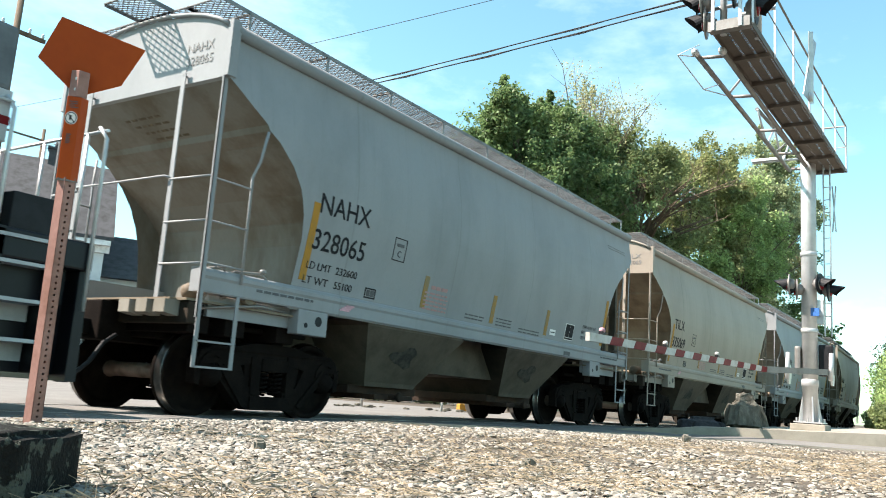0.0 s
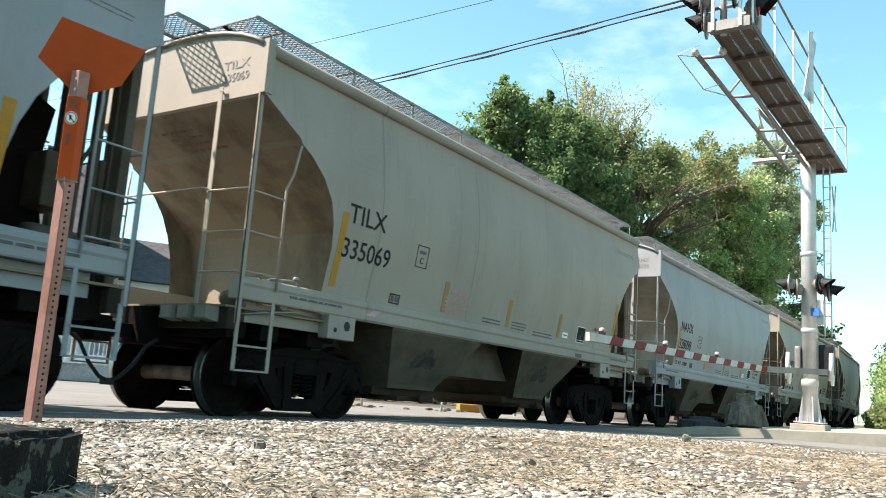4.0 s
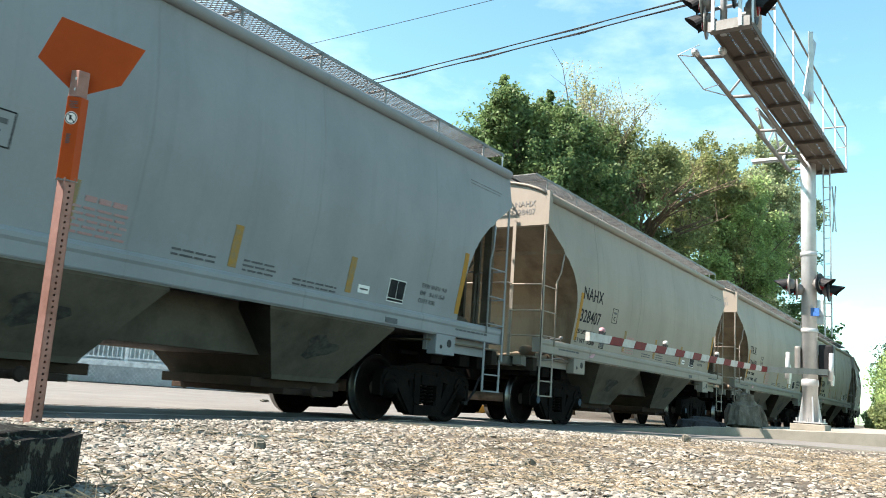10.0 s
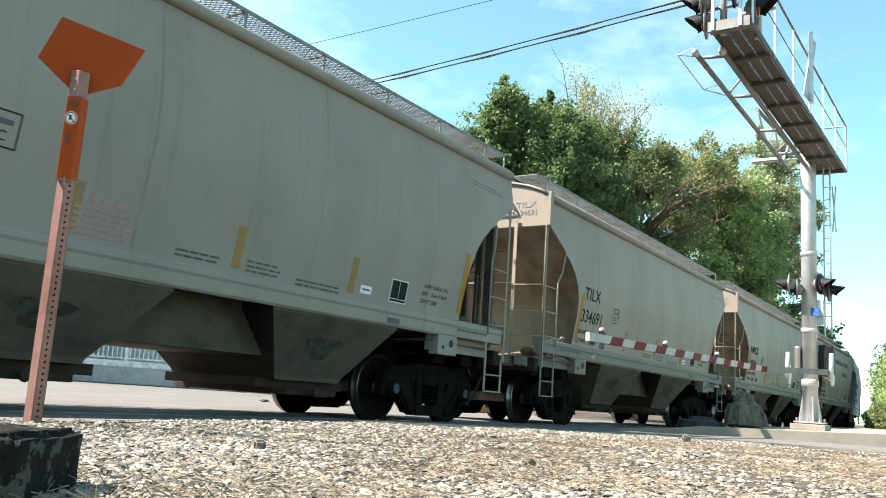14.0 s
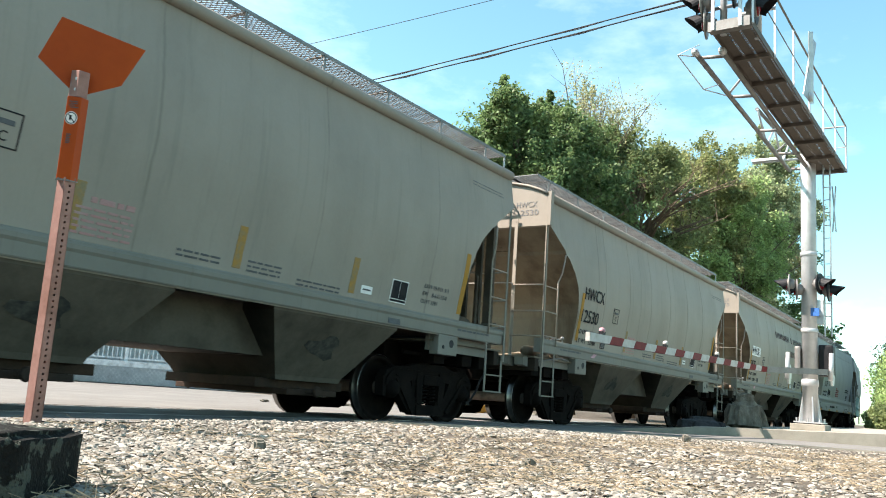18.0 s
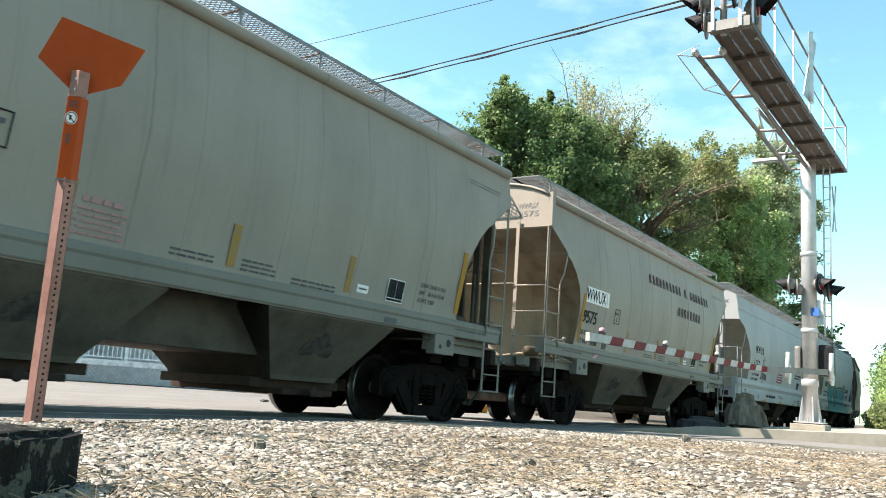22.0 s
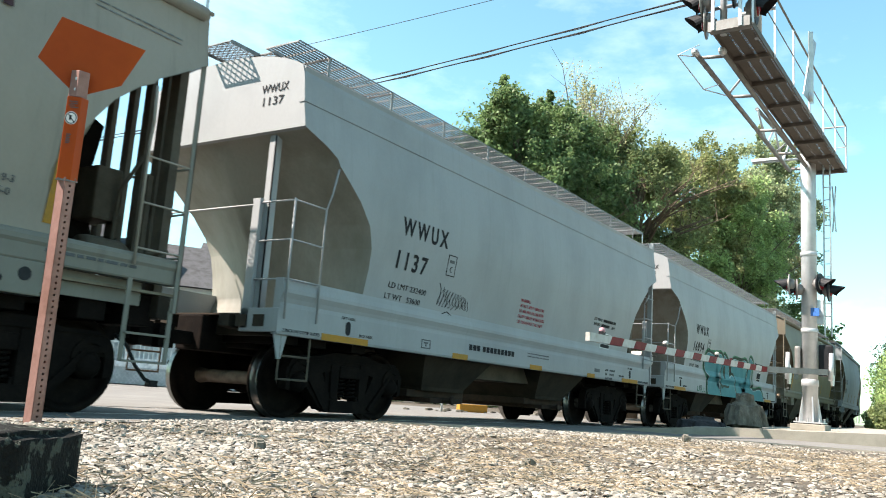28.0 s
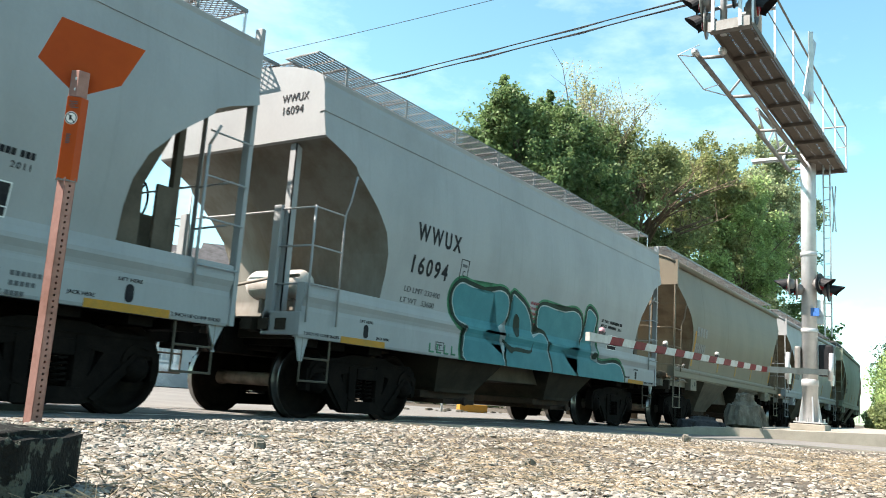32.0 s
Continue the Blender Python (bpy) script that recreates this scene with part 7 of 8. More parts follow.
def print_rows(x, z, n, w, h, gap, seed):
    """Rows of word-long bars for print too small to read."""
    rr = random.Random(seed)
    rows = []
    for i in range(n):
        a = x
        while a < x + w - 0.03:
            l = min(rr.uniform(0.05, 0.16), x + w - a)
            rows.append((a, z - i * gap, l, h))
            a += l + 0.025
    return rows


def hug(car):
    """Lays the lettering and stickers of a car, made flat, on its bellied side."""
    for ob in car.children_recursive:
        if ob.type == "MESH" and ob.data.users == 1 and len(ob.data.vertices):
            base = ob.location + (ob.parent.location if ob.parent is not car else Vector())
            ys = [v.co.y + base.y for v in ob.data.vertices]
            if -SIDE - 0.02 < min(ys) and max(ys) < -SIDE + 0.001:
                for v in ob.data.vertices:
                    v.co.y -= side(v.co.z + base.z) - SIDE


M_OLDPRINT = mat("washed_out_stencil", (0.095, 0.078, 0.056), rough=0.8, scale=14, vary=0.3, fine=60, bump=0.0, other=(0.17, 0.14, 0.10), spec=0.1)
M_SMUDGE = mat("smudged_dark_spray", (0.035, 0.032, 0.028), rough=0.85, scale=9, vary=0.3, fine=30, bump=0.0, other=(0.075, 0.068, 0.056), cut=(0.40, 0.62), spec=0.15)


def marks_a(car, letters, number, limit, weight, seed, small=True):
    n = len(number)
    words(letters, -4.25, FACE, 2.40, 0.235, 0.74 if letters[:2] == "TI" else 0.93, M_INK, car, "reporting_mark")
    words(number, -4.27, FACE, 1.975, 0.235, 0.155 * n + 0.02, M_INK, car, "car_number")
    if limit:
        words("LD LMT", -4.29, FACE, 1.745, 0.088, 0.43, M_INK, car)
        words(limit, -3.77, FACE, 1.745, 0.088, 0.40, M_INK, car)
        words("LT WT", -4.30, FACE, 1.575, 0.088, 0.43, M_INK, car)
        words(weight, -3.75, FACE, 1.575, 0.088, 0.33, M_INK, car)
    frame_box(car, -2.76, 2.10, 0.27, 0.30)
    frame_box(car, -3.16, 1.55, 0.22, 0.13, 0.016, False)
    dashes([(-3.12, 1.575, 0.06, 0.08), (-3.04, 1.575, 0.07, 0.08)], M_PALEINK, car, FACE)
    yellow_bars(car)
    dashes(print_rows(-1.75, 1.86, 1, 0.45, 0.05, 0.07, seed), M_REDINK, car, FACE, "warning_print")
    dashes(print_rows(-1.88, 1.79, 5, 0.60, 0.022, 0.055, seed + 1), M_REDINK, car, FACE, "warning_print")
    dashes(print_rows(-0.75, 1.62, 2, 0.55, 0.020, 0.05, seed + 2) + print_rows(0.18, 1.66, 3, 0.5, 0.020, 0.05, seed + 3) + print_rows(0.95, 1.58, 2, 0.75, 0.020, 0.05, seed + 4), M_PALEINK, car, FACE)
    bm = bmesh.new()
    box(bm, 2.10, 2.32, FACE - 0.001, FACE + 0.003, 1.60, 1.70)
    st = part("white_sticker", bm, M_WHITE, car, "small white sticker")
    dashes([(2.13, 1.64, 0.16, 0.02)], M_PALEINK, st, FACE - 0.002)
    placard(car, 2.70, 1.57, 0.36, 0.30)
    words("EXW 10-8 H  9-3", 3.43, FACE, 1.855, 0.060, 0.60, M_PALEINK, car)
    words("EW    8-6 H 15-0", 3.42, FACE, 1.75, 0.060, 0.60, M_PALEINK, car)
    words("CU FT 3281", 3.40, FACE, 1.645, 0.060, 0.40, M_PALEINK, car)
    dashes(print_rows(4.50, 3.66, 2, 0.95, 0.013, 0.05, seed + 7), M_FAINT, car, FACE)
    bm = bmesh.new()
    box(bm, 2.70, 2.96, SILLFACE - 0.001, SILLFACE + 0.004, 1.29, 1.36)
    part("sill_plate", bm, M_PALEINK, car)
    dashes(print_rows(-5.0, 1.36, 1, 0.9, 0.028, 0.05, seed + 5) + print_rows(4.4, 1.36, 1, 0.9, 0.028, 0.05, seed + 6), M_PALEINK, car, SILLFACE)
    bm = bmesh.new()
    for k in range(4):
        box(bm, -3.62 + 0.04 * k, -3.44 + 0.03 * k, SILLFACE - 0.001, SILLFACE + 0.004, 1.33 + 0.02 * k, 1.35 + 0.02 * k)
    part("chalk_mark", bm, M_PINK, car, "smudged pink chalk mark")
    # marks high on the end sheet
    for text, z, w in ((letters, 3.87, 0.42), (number, 3.72, 0.42)):
        me = words_mesh(text, 0.105, M_FAINT)
        xs = [v.co.x for v in me.vertices]
        me.transform(Matrix.Diagonal((w / (max(xs) - min(xs)), 1, 1, 1)))
        ob = new("end_marking", me)
        ob.parent = car
        ob.matrix_basis = Matrix.Translation((-5.7835, -0.78, z)) @ Matrix.Rotation(radians(-90), 4, "Z")
    # faded instructions stencilled on the slope sheet
    bm = bmesh.new()
    rr = random.Random(seed)
    for k in range(6):
        z = 3.36 - 0.055 * k
        x0, x1 = (-(5.74 - (3.50 - v) * 0.34 / 0.22) if v > 3.28 else -(5.40 - (3.28 - v) * 0.20 / 0.12) for v in (z, z - 0.018))
        y = 0.55 - 0.09 * k
        while y > -0.05 - 0.09 * k:
            w = rr.uniform(0.05, 0.14)
            vs = [bm.verts.new(p) for p in ((x0 - 0.006, y, z), (x0 - 0.006, y - w, z), (x1 - 0.006, y - w, z - 0.018), (x1 - 0.006, y, z - 0.018))]
            bm.faces.new(vs)
            y -= w + 0.03
    tagged(part("end_print", bm, M_OLDPRINT, car, "faded dark stencilled lines"), kind="stuff")
    # smudges of old paint on the hopper bays
    for cx in (-1.83, 1.83):
        bm = bmesh.new()
        ring = []
        for k in range(16):
            a = 2 * math.pi * k / 16
            q = 1 + 0.28 * math.sin(3 * a + seed) + 0.12 * math.sin(5 * a)
            x, z = cx - 0.05 + 0.27 * q * math.cos(a), 0.88 + 0.13 * q * math.sin(a)
            yb = -(1.36 - (1.22 - z) * 0.43 / 0.70) - 0.004
            ring.append((x, yb, z))
        lo = [bm.verts.new(p) for p in ring]
        hi = [bm.verts.new((x, y - 0.003, z - 0.002)) for x, y, z in ring]
        bm.faces.new(hi)
        for i in range(16):
            bm.faces.new((lo[i], lo[(i + 1) % 16], hi[(i + 1) % 16], hi[i]))
        part("spray_smudge", bm, M_SMUDGE, car, "dark smudge of old spray paint")


def marks_b(car, letters, number, limit, weight, seed):
    words(letters, -3.99, FACE, 2.47, 0.23, 1.10, M_INK, car, "reporting_mark", 0.026, 1.45)
    words(number, -4.00, FACE, 2.02, 0.23, 0.17 * len(number) + 0.02, M_INK, car, "car_number", 0.022, 1.3)
    faded = M_PALEINK if number == "16094" else M_INK
    words("LD LMT " + limit, -4.06, FACE, 1.75, 0.075, 0.86, faded, car)
    words("LT WT   " + weight, -4.10, FACE, 1.60, 0.075, 0.80, faded, car)
    frame_box(car, -2.82, 2.10, 0.22, 0.30)
    for i, (text, w) in enumerate((("WARNING:", 0.34), ("DO NOT APPLY VIBRATORS", 0.88), ("TO ANY PART OF CAR BODY", 0.90), ("EXCEPT VIBRATOR BRACKETS", 0.96), ("USE ON LOADED CAR ONLY", 0.92))):
        words(text, -0.50, FACE, 2.03 - 0.088 * i, 0.052, w, M_WARNRED, car, "warning_print")
    words("EXT PAINT", 2.54, FACE, 2.070, 0.056, 0.38, M_INK, car, "paint_stencil", 0.008, 1.3)
    dashes([(2.99 + 0.048 * k, 2.070, 0.036, 0.056) for k in range(10)] + [(3.50 + 0.045 * k, 2.070, 0.033, 0.056) for k in range(3)], M_INK, car, FACE)
    words("APPLIED", 2.55, FACE, 1.972, 0.056, 0.30, M_INK, car, "paint_stencil", 0.008, 1.3)
    dashes([(2.92 + 0.047 * k, 1.972, 0.035, 0.056) for k in range(9)], M_INK, car, FACE)
    words("2011", 3.44, FACE, 1.972, 0.056, 0.17, M_INK, car, "paint_stencil", 0.008, 1.3)
    placard(car, 3.03, 1.565, 0.465, 0.29, 0.60, 0.07)
    low = -1.385 - 0.003
    for x, w in ((-5.22, 0.88), (-2.35, 0.42), (0.1, 0.45), (2.5, 0.36), (4.30, 0.92)):
        bm = bmesh.new()
        box(bm, x, x + w, low - 0.001, low + 0.003, 0.95, 1.03)
        part("yellow_bar", bm, M_YELLOW, car, "faded yellow reflective strip")
    dashes(print_rows(0.0, 1.20, 2, 0.8, 0.018, 0.05, seed + 4), M_PALEINK, car, low)
    for k, text in enumerate(("EXW", "EW", "CU FT")):
        words(text, 3.40, low, 1.125 - 0.082 * k, 0.042, (0.13, 0.08, 0.17)[k], M_INK, car, "gauge_print", 0.006, 1.2)
    dashes([(3.62 + 0.048 * i, 1.125 - 0.082 * k, 0.032, 0.040) for k in range(2) for i in range(6 - k)] + [(3.60 + 0.042 * i, 0.961, 0.030, 0.040) for i in range(4)], M_PALEINK, car, low)
    dashes([(2.85, 1.075, 0.25, 0.065)], M_PALEINK, car, low, "sill_plate")
    bm = bmesh.new()
    for a in ((-3.16, -2.94, 1.03, 1.045), (-3.16, -2.94, 1.14, 1.155), (-3.16, -3.145, 1.045, 1.14), (-2.955, -2.94, 1.045, 1.14), (-3.10, -3.00, 1.10, 1.12), (-3.06, -3.04, 1.06, 1.10)):
        box(bm, a[0], a[1], low - 0.001, low + 0.003, a[2], a[3])
    part("stencil_box", bm, M_PALEINK, car)
    rows = [(-1.90 + 0.115 * k + (0.06 if k > 2 else 0.0), 1.11, 0.085, 0.085) for k in range(12)]
    dashes(rows, M_INK, car, low, "maker_lettering")
    for e, lx in ((-1, -4.75), (1, 4.75)):
        bm = bmesh.new()
        prism(bm, arc(lx, 1.17, 0.045, 0, 180, 8) + arc(lx, 1.09, 0.045, 180, 360, 8), low - 0.002, low + 0.003)
        part("lift_slot", bm, M_INK, car, "dark pill-shaped lifting slot")
        words("LIFT HERE", lx - 0.13, low, 1.235, 0.034, 0.26, M_INK, car)
        words("JACK HERE", lx + (0.22 if e < 0 else -0.62), low, 1.05, 0.034, 0.27, M_INK, car)
        words("2 INCH HF COMP SHOES", -5.88 if e < 0 else 5.24, low, 0.985, 0.036, 0.62, M_INK, car)
    for text, z, w in ((letters, 3.80, 0.44), (number, 3.64, 0.34)):
        me = words_mesh(text, 0.105, M_INK)
        xs = [v.co.x for v in me.vertices]
        me.transform(Matrix.Diagonal((w / (max(xs) - min(xs)), 1, 1, 1)))
        ob = new("end_marking", me)
        ob.parent = car
        ob.matrix_basis = Matrix.Translation((-5.9645, -0.74, z + 0.03)) @ Matrix.Rotation(radians(-90), 4, "Z")


CARS = []


def add_car(centre, label, paint, kind="a", end=None, low=None, panels=False):
    car = hopper_car(label, paint, kind, end, low, panels)
    CARS.append((car, centre))
    return car


C1, STEP = 11.29, 12.89
c = add_car(C1, "blue-grey covered hopper car with black reporting marks", M_BLUEGREY, end=M_ENDGREY)
marks_a(c, "NAHX", "328065", "232600", "55100", 11)
c = add_car(C1 + STEP, "dusty tan-grey covered hopper car with yellow strips", M_TANGREY)
marks_a(c, "TILX", "335069", "", "", 22)
c = add_car(C1 + 2 * STEP, "blue-grey covered hopper car with black reporting marks", M_BLUEGREY, end=M_ENDPALE)
marks_a(c, "NAHX", "328098", "232500", "53500", 33)
c = add_car(C1 + 3 * STEP, "weathered tan-grey covered hopper car with yellow strips", M_TANGREY)
marks_a(c, "NAHX", "328407", "232700", "53300", 44)
for x in (-TRUCK_X - AXLE, -TRUCK_X + AXLE, TRUCK_X - AXLE, TRUCK_X + AXLE):
    bm = bmesh.new()
    lathe(bm, [(0.07, -1.136), (0.07, -1.139)], 18, "y", (x, 0, WHEEL_R))
    part("hub_mark", bm, M_BLUEHUB, c, "blue painted bearing end")
c = add_car(C1 + 4 * STEP, "weathered tan-grey covered hopper car with yellow strips", M_TANGREY, low=M_TANDIRTSHADE)
marks_a(c, "TILX", "334691", "232600", "53400", 55)
c = add_car(C1 + 5 * STEP, "tan covered hopper car with vertical side seams", M_TANGREY, low=M_TANDIRTSHADE, panels=True)
marks_a(c, "HWCX", "12530", "232300", "53200", 66)
for i in range(6):
    painted(part("side_seam", rib_mesh(-3.26 + 1.32 * i), None, c), M_TANGREY)
c = add_car(C1 + 6 * STEP + 0.15, "tan covered hopper car with a railway name in dark letters", M_TANGREY, low=M_TANDIRTSHADE, panels=True)
bm = bmesh.new()
box(bm, -4.24, -3.14, FACE, FACE + 0.003, 2.36, 2.66)
part("white_patch", bm, M_WHITE, c, "white painted patch behind the mark")
marks_a(c, "WWUX", "9575", "232800", "53200", 77)
for i in range(6):
    painted(part("side_seam", rib_mesh(-3.26 + 1.32 * i), None, c), M_TANGREY)
for a, z, lens in ((-0.80, 3.24, (10, 1, 7)), (1.20, 2.72, (8,))):
    rows, x = [], a
    for l in lens:
        for k in range(l):
            rows.append((x + 0.02, z, 0.085, 0.215))
            x += 0.236
        x += 0.22
    dashes(rows, M_BRAKERED, c, FACE - 0.008, "company_lettering")
c = add_car(C1 + 7 * STEP + 0.43, "pale grey smooth-sided covered hopper car with black marks", M_WHITEGREY, "b", end=M_ENDPALE)
marks_b(c, "WWUX", "1137", "232400", "53600", 88)
# a scribble on the side
rr = random.Random(4)
for k in range(9):
    bm = bmesh.new()
    x0, z0 = -2.92 + 0.09 * k, 1.80 - 0.006 * k
    amp = 0.17 * (1 - 0.04 * k)
    pts = [(x0 + 0.05 * math.sin(q * 1.1 + k) + 0.016 * q, FACE - 0.002, z0 + amp * math.cos(q * 0.9 + 0.6 * k) * (1 - 0.05 * q)) for q in range(9)]
    pipe(bm, pts, 0.0035, 4)
    part("scribble", bm, M_INK, c, "thin black scribbled stroke")
for k in range(3):
    bm = bmesh.new()
    pipe(bm, [(-2.72 + 0.05 * k + 0.06 * q, FACE - 0.002, 1.60 - 0.05 * k - 0.02 * abs(q - 2)) for q in range(5)], 0.007, 4)
    part("scribble", bm, M_INK, c, "thin black scribbled stroke")
c9 = add_car(C1 + 8 * STEP + 0.53, "pale grey hopper car with turquoise graffiti", M_WHITEGREY, "b", end=M_ENDGREY)
marks_b(c9, "WWUX", "16094", "232400", "53600", 99)


bm = bmesh.new()
lathe(bm, [(0.03, -0.50), (0.15, -0.46), (0.19, -0.38), (0.19, 0.38), (0.15, 0.46), (0.03, 0.50)], 24, "y", (-5.30, -0.35, 1.66))
part("air_reservoir", bm, M_GATEWHITE, c9, "white air tank under the end slope")
bm = bmesh.new()
for y in (-0.65, -0.10):
    box(bm, -5.36, -5.24, y - 0.03, y + 0.03, 1.19, 1.50)
pipe(bm, [(-5.75, -1.10, 1.70), (-5.60, -0.60, 1.72), (-5.50, 0.40, 1.62), (-5.50, 0.80, 1.20)], 0.02, 6)
part("tank_bracket", bm, M_ENDGREY, c9)


def skin_y(z):
    """Depth of the smooth cars' side at a height: flat side, rolled skirt below."""
    prof = ((0.90, 1.385), (1.258, 1.385), (1.309, 1.377), (1.36, 1.392), (1.421, 1.420), (1.462, 1.420), (1.523, 1.404), (1.585, 1.392))
    for (a, b), (c, d) in zip(prof, prof[1:]):
        if a <= z <= c:
            return -(b + (d - b) * (z - a) / (c - a))
    return -max(side(z), 1.392)


def sprayed(parent, name, pts, lift, material, label="", grow=0.0, n=4):
    """A painted shape that follows the side: a smooth closed outline, moved out or in by grow."""
    m = len(pts)
    out = []
    for i in range(m):
        p0, p1, p2, p3 = (Vector(pts[(i + k - 1) % m]) for k in range(4))
        for j in range(n):
            t = j / n
            out.append(0.5 * ((2 * p1) + (p2 - p0) * t + (2 * p0 - 5 * p1 + 4 * p2 - p3) * t * t + (3 * p1 - p0 - 3 * p2 + p3) * t ** 3))
    k = len(out)
    turn = sum(out[i].x * out[(i + 1) % k].y - out[(i + 1) % k].x * out[i].y for i in range(k))
    ring = []
    for i in range(k):
        t = (out[(i + 1) % k] - out[i - 1]).normalized()
        nrm = Vector((t.y, -t.x)) * (1 if turn > 0 else -1)
        q = out[i] + nrm * grow
        ring.append((q.x, max(0.945, q.y)))
    bm = bmesh.new()
    f = bm.faces.new([bm.verts.new((a, 0, b)) for a, b in ring])
    bmesh.ops.triangulate(bm, faces=[f])
    for z in (1.258, 1.309, 1.36, 1.421, 1.462, 1.523, 1.585, 1.75, 1.95, 2.15):
        bmesh.ops.bisect_plane(bm, geom=list(bm.verts) + list(bm.edges) + list(bm.faces), plane_co=(0, 0, z), plane_no=(0, 0, 1))
    for v in bm.verts:
        v.co.y = skin_y(v.co.z) - lift
    part(name, bm, material, parent, label)


FIRST = [(-2.81, 1.64), (-2.91, 1.81), (-2.88, 1.97), (-2.71, 2.07), (-2.43, 2.05), (-1.96, 2.03), (-1.6, 2.11), (-1.34, 2.07), (-1.22, 1.91), (-1.24, 1.68), (-1.48, 1.52), (-1.91, 1.39), (-1.64, 1.28), (-1.27, 1.14), (-1.21, 0.9), (-2.34, 0.93), (-2.44, 1.29), (-2.4, 1.44), (-2.65, 1.5)]
SECOND = [(-1.16, 2.1), (-0.99, 2.08), (-0.64, 1.96), (-0.37, 1.73), (-0.25, 1.5), (-0.02, 1.59), (0.21, 1.55), (0.36, 1.32), (0.48, 0.88), (-1.10, 0.9), (-1.14, 1.14), (-1.50, 1.31), (-1.66, 1.38), (-1.40, 1.48), (-1.14, 1.66), (-1.09, 1.87)]
THIRD = [(-0.18, 1.89), (-0.16, 2.02), (0.08, 2.08), (0.72, 2.05), (1.22, 2.12), (1.55, 2.04), (1.7, 1.8), (1.62, 1.55), (1.28, 1.39), (0.89, 1.36), (1.29, 1.24), (1.56, 1.05), (1.61, 0.86), (0.57, 0.88), (0.39, 1.32), (0.47, 1.4), (0.21, 1.55), (-0.03, 1.62), (-0.15, 1.73)]
FOURTH = [(1.80, 2.16), (1.85, 2.23), (1.98, 2.23), (2.25, 2.13), (2.3, 1.97), (2.19, 1.58), (2.31, 1.32), (2.87, 1.25), (3.52, 1.32), (3.92, 1.21), (3.9, 0.88), (1.7, 0.87), (1.66, 1.06), (1.39, 1.27), (1.16, 1.36), (1.50, 1.42), (1.80, 1.7), (1.84, 1.91)]
GRAFFITI = [FIRST, SECOND, THIRD, FOURTH]
for i, pts in enumerate(GRAFFITI):
    sprayed(c9, "spray_haze", pts, 0.0015, M_GRAFGREEN, "", 0.10)
for i, pts in enumerate(GRAFFITI):
    base = 0.003 + 0.0042 * (3 - i)
    sprayed(c9, "spray_outline", pts, base, M_GRAFDARK, "", 0.062)
    sprayed(c9, "spray_highlight", pts, base + 0.0012, M_GRAFLIGHT, "pale sprayed rim", 0.0)
    sprayed(c9, "spray_letter", pts, base + 0.0024, M_TEAL, "turquoise bubble shape sprayed on the side", -0.020)
for name, pts, paint, grow in (("spray_eye", [(-0.95, 1.81), (-0.81, 1.74), (-0.76, 1.55), (-0.83, 1.44), (-0.94, 1.48), (-1.0, 1.71)], M_GRAFDARK, 0.0),
                               ("spray_line", [(-1.31, 1.36), (-0.98, 1.17), (-0.83, 1.21), (-0.28, 1.22), (-0.25, 1.40), (-0.28, 1.26), (-0.72, 1.27), (-0.95, 1.26)], M_GRAFDARK, 0.006),
                               ("spray_eye", [(2.34, 1.44), (2.53, 1.42), (2.49, 1.32), (2.29, 1.33)], M_GRAFDARK, 0.0)):
    sprayed(c9, name, pts, 0.0195, paint, "", grow)
dashes([(-3.32 + 0.19 * k, 0.99, 0.03, 0.13) for k in range(4)] + [(-3.32 + 0.19 * k, 0.99, 0.12, 0.025) for k in range(4)], M_GRAFGREEN, c9, -1.388, "sprayed_tag")
far = [("dusty beige-brown covered hopper car", M_BROWN), ("pale grey covered hopper car", M_WHITEGREY), ("green-grey covered hopper car", M_GREENGREY), ("tan-grey covered hopper car", M_TANGREY), ("green-grey covered hopper car", M_GREENGREY), ("tan-grey covered hopper car", M_TANGREY)]
for i, (label, paint) in enumerate(far):
    c = add_car(C1 + (9 + i) * STEP + 0.62, label, paint)
    yellow_bars(c)
    if i < 3:
        dashes([(-4.2 + 0.24 * k, 2.40, 0.16, 0.235) for k in range(4)] + [(-4.25 + 0.155 * k, 1.975, 0.11, 0.235) for k in range(6)], M_FAINT, c, FACE, "reporting_mark")

for car, _ in CARS:
    hug(car)

# ---- locomotive ahead of the cars ----
loco = holder("locomotive", "dark locomotive with pale striped steps at its rear", "locomotive")
bm = bmesh.new()
box(bm, -18.0, 0.0, -1.45, 1.45, 1.25, 1.50, 0.02)
box(bm, -18.0, -0.15, -1.30, 1.30, 0.95, 1.25)
part("frame", bm, M_LOCOBLUE, loco)
bm = bmesh.new()
box(bm, -17.0, -0.92, -1.40, 1.40, 1.50, 2.17, 0.03)
part("long_hood", bm, M_LOCOBLUE, loco, "dark lower hood")
bm = bmesh.new()
box(bm, -17.0, -0.90, -1.41, 1.41, 2.17, 2.60, 0.01)
part("white_band", bm, M_LOCOWHITE, loco, "white band along the hood")
bm = bmesh.new()
box(bm, -17.0, -0.92, -1.40, 1.40, 2.60, 3.15, 0.04)
part("hood_top", bm, M_LOCOGREY, loco, "grey upper hood with radiator")
bm = bmesh.new()
box(bm, -17.0, -0.895, -1.416, -1.40, 2.31, 2.38)
part("red_line", bm, M_RED, loco)
bm = bmesh.new()
box(bm, -0.78, -0.34, -1.44, -0.95, 1.47, 1.80, 0.01)
part("sand_box", bm, M_BLACK, loco, "black box beside the steps")
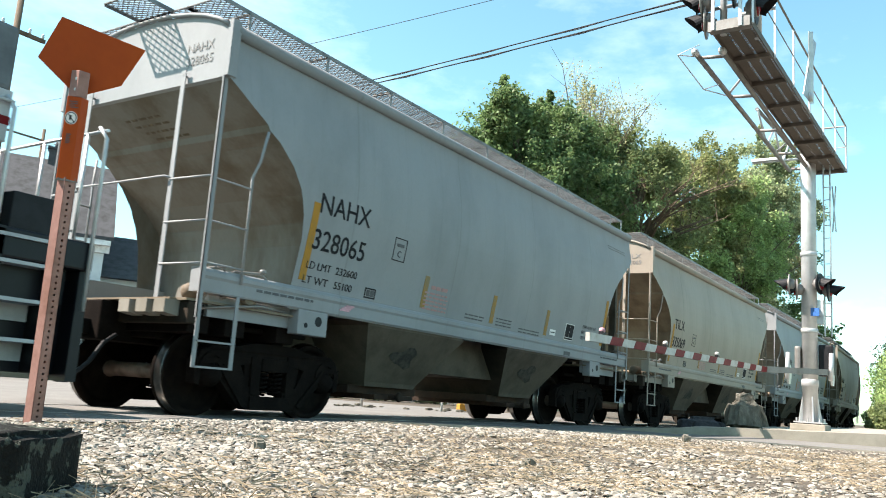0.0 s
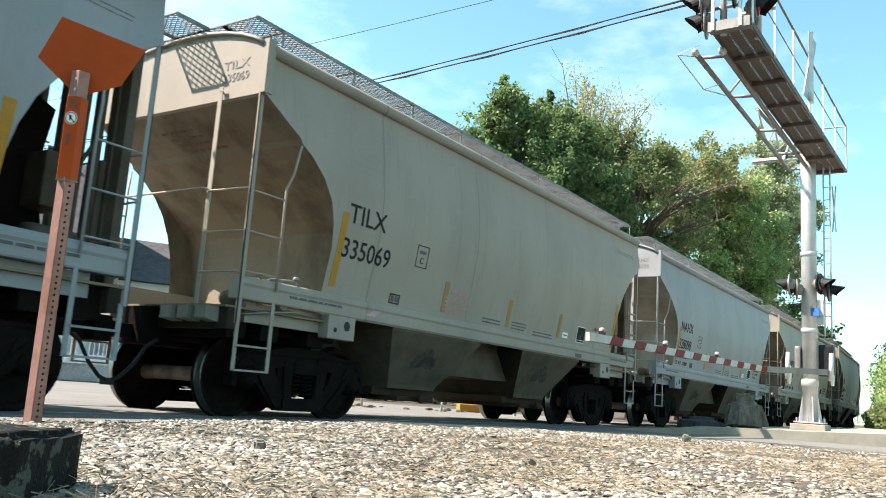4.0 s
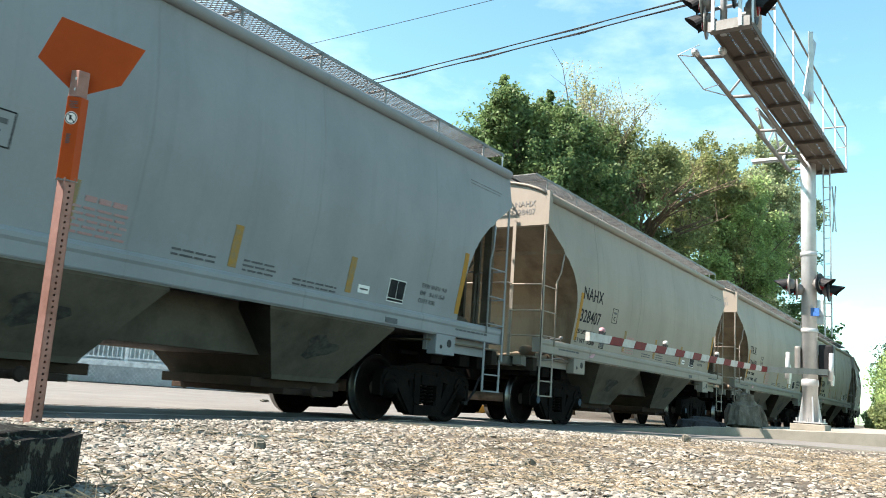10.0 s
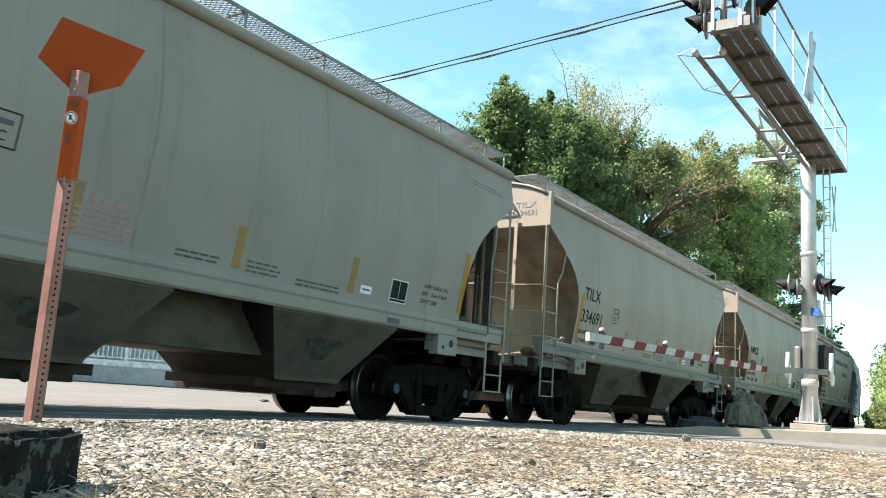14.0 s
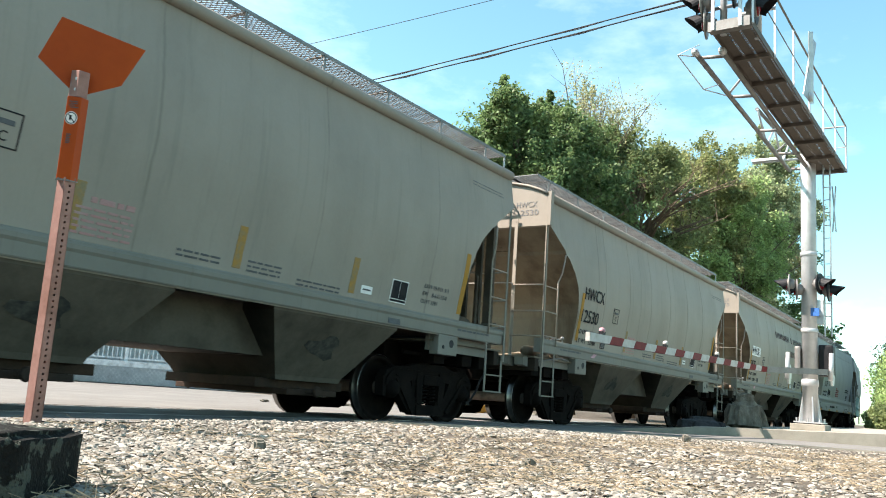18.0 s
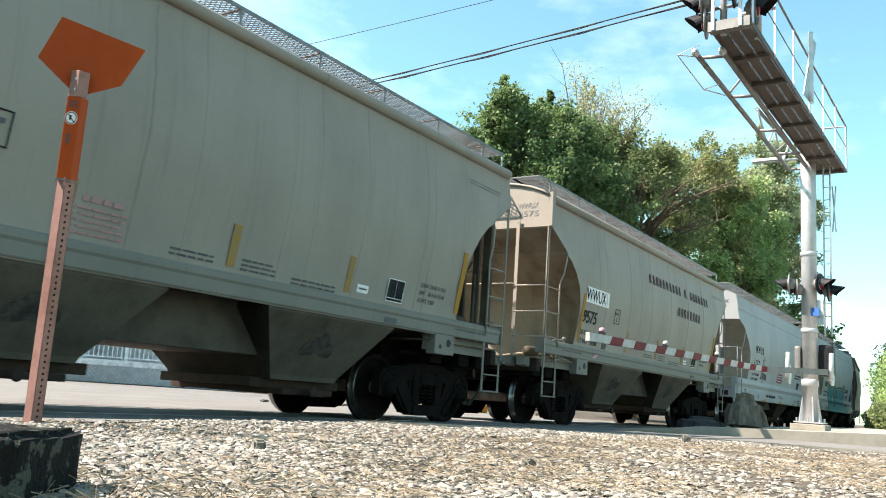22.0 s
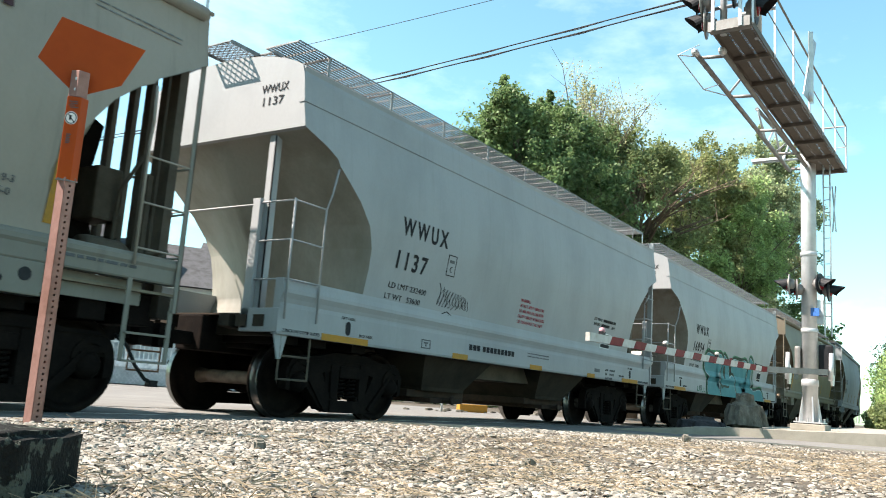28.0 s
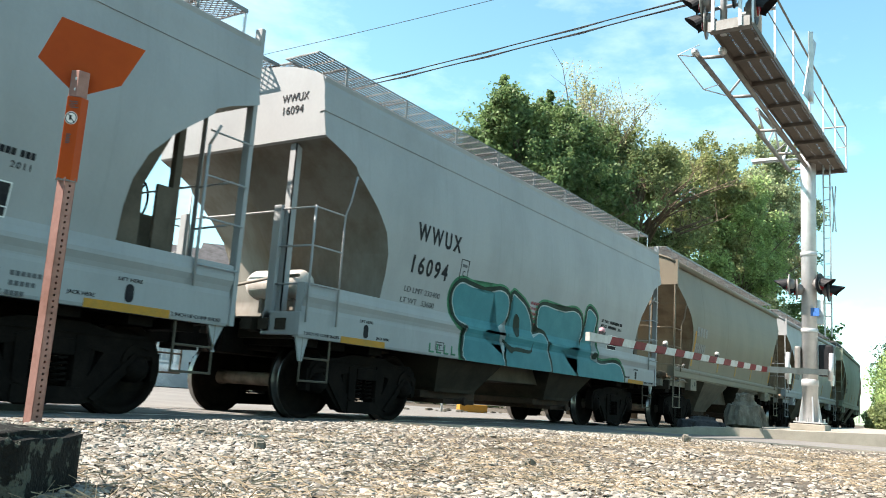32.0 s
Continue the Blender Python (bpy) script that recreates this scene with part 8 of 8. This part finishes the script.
for z0, z1 in ((1.36, 1.45), (1.05, 1.24), (0.77, 0.94), (0.44, 0.62)):
    bm = bmesh.new()
    box(bm, -0.90, -0.38, -1.20, -1.17, z0, z1)
    box(bm, -0.90, -0.38, -1.48, -1.17, z1 - 0.03, z1)
    part("step", bm, M_LOCOWHITE, loco, "step with a pale worn riser")
for nm, bx in (("step_side", (-0.86, -0.80, -1.45, -0.9, 0.35, 1.5)), ("step_side", (-0.36, -0.30, -1.45, -0.9, 0.35, 1.5)),
               ("step_gusset", (-0.30, -0.06, -1.2, -0.9, 0.35, 1.5)), ("step_back", (-0.90, -0.12, -1.16, -1.08, 0.35, 1.5)),
               ("pilot_plate", (-0.08, 0.02, -1.4, 1.4, 0.30, 1.30))):
    bm = bmesh.new()
    box(bm, *bx)
    part(nm, bm, M_LOCOBLUE, loco)
bm = bmesh.new()
for x in (-0.9, -0.05):
    pipe(bm, [(x, -1.47, 0.9), (x, -1.47, 2.45), (x - 0.05, -1.42, 2.55)], 0.018, 8)
for y in (-1.1, -0.4, 0.4, 1.1):
    pipe(bm, [(0.0, y, 1.5), (0.0, y, 2.55)], 0.016, 8)
pipe(bm, [(0.0, -1.4, 2.55), (0.0, 1.4, 2.55)], 0.016, 8)
pipe(bm, [(-0.9, -1.45, 2.5), (-17, -1.45, 2.5)], 0.016, 8)
part("handrail", bm, M_GALV, loco, "pale pipe handrails")
bm = bmesh.new()
box(bm, 0.0, 0.5, -0.1, 0.1, 0.78, 0.96, 0.02)
part("coupler", bm, M_TRUCK, loco)
for x in (-2.6, -4.3):
    ws = put("wheelset", "axle", loco, at=(x, 0, WHEEL_R))
    for s in (-1, 1):
        put("wheel", ("wheel", s), ws)
    WHEELSETS.append(ws)
for s in (-1, 1):
    put("truck_frame", ("frame", s), loco, at=(-3.45, 0, 0.05))

# ---- the train's run: metres gone by each second ----
RUN = [0.0, 3.10, 6.20, 9.28, 12.37, 15.48, 18.59, 21.72, 24.86, 28.01, 31.18, 34.37, 37.58, 40.80, 44.02, 47.24, 50.46, 53.68, 56.90, 60.13, 63.36, 66.61, 69.87, 73.13, 76.39, 79.64, 82.88, 86.10, 89.31, 92.50, 95.67, 98.82, 101.95]


def gone(t):
    i = min(31, int(t))
    u = t - i
    m0 = (RUN[min(32, i + 1)] - RUN[max(0, i - 1)]) / (min(32, i + 1) - max(0, i - 1))
    m1 = (RUN[min(32, i + 2)] - RUN[i]) / (min(32, i + 2) - i)
    return (2 * u ** 3 - 3 * u * u + 1) * RUN[i] + (u ** 3 - 2 * u * u + u) * m0 + (3 * u * u - 2 * u ** 3) * RUN[i + 1] + (u ** 3 - u * u) * m1


def motions():
    for car, centre in CARS + [(loco, 4.30)]:
        rows = []
        for i in range(65):
            x, y, a = track_pose(centre - gone(i * 0.5))
            rows.append((i * 0.5, pose(x, y, 0, 0, 0, math.degrees(a))))
        walk(car, rows)
    for ws in WHEELSETS:
        x = ws.location.x
        walk(ws, [(i * 0.2, pose(x, 0, WHEEL_R, 0, -math.degrees(gone(i * 0.2) / WHEEL_R) % 360, 0)) for i in range(161)])


motions()
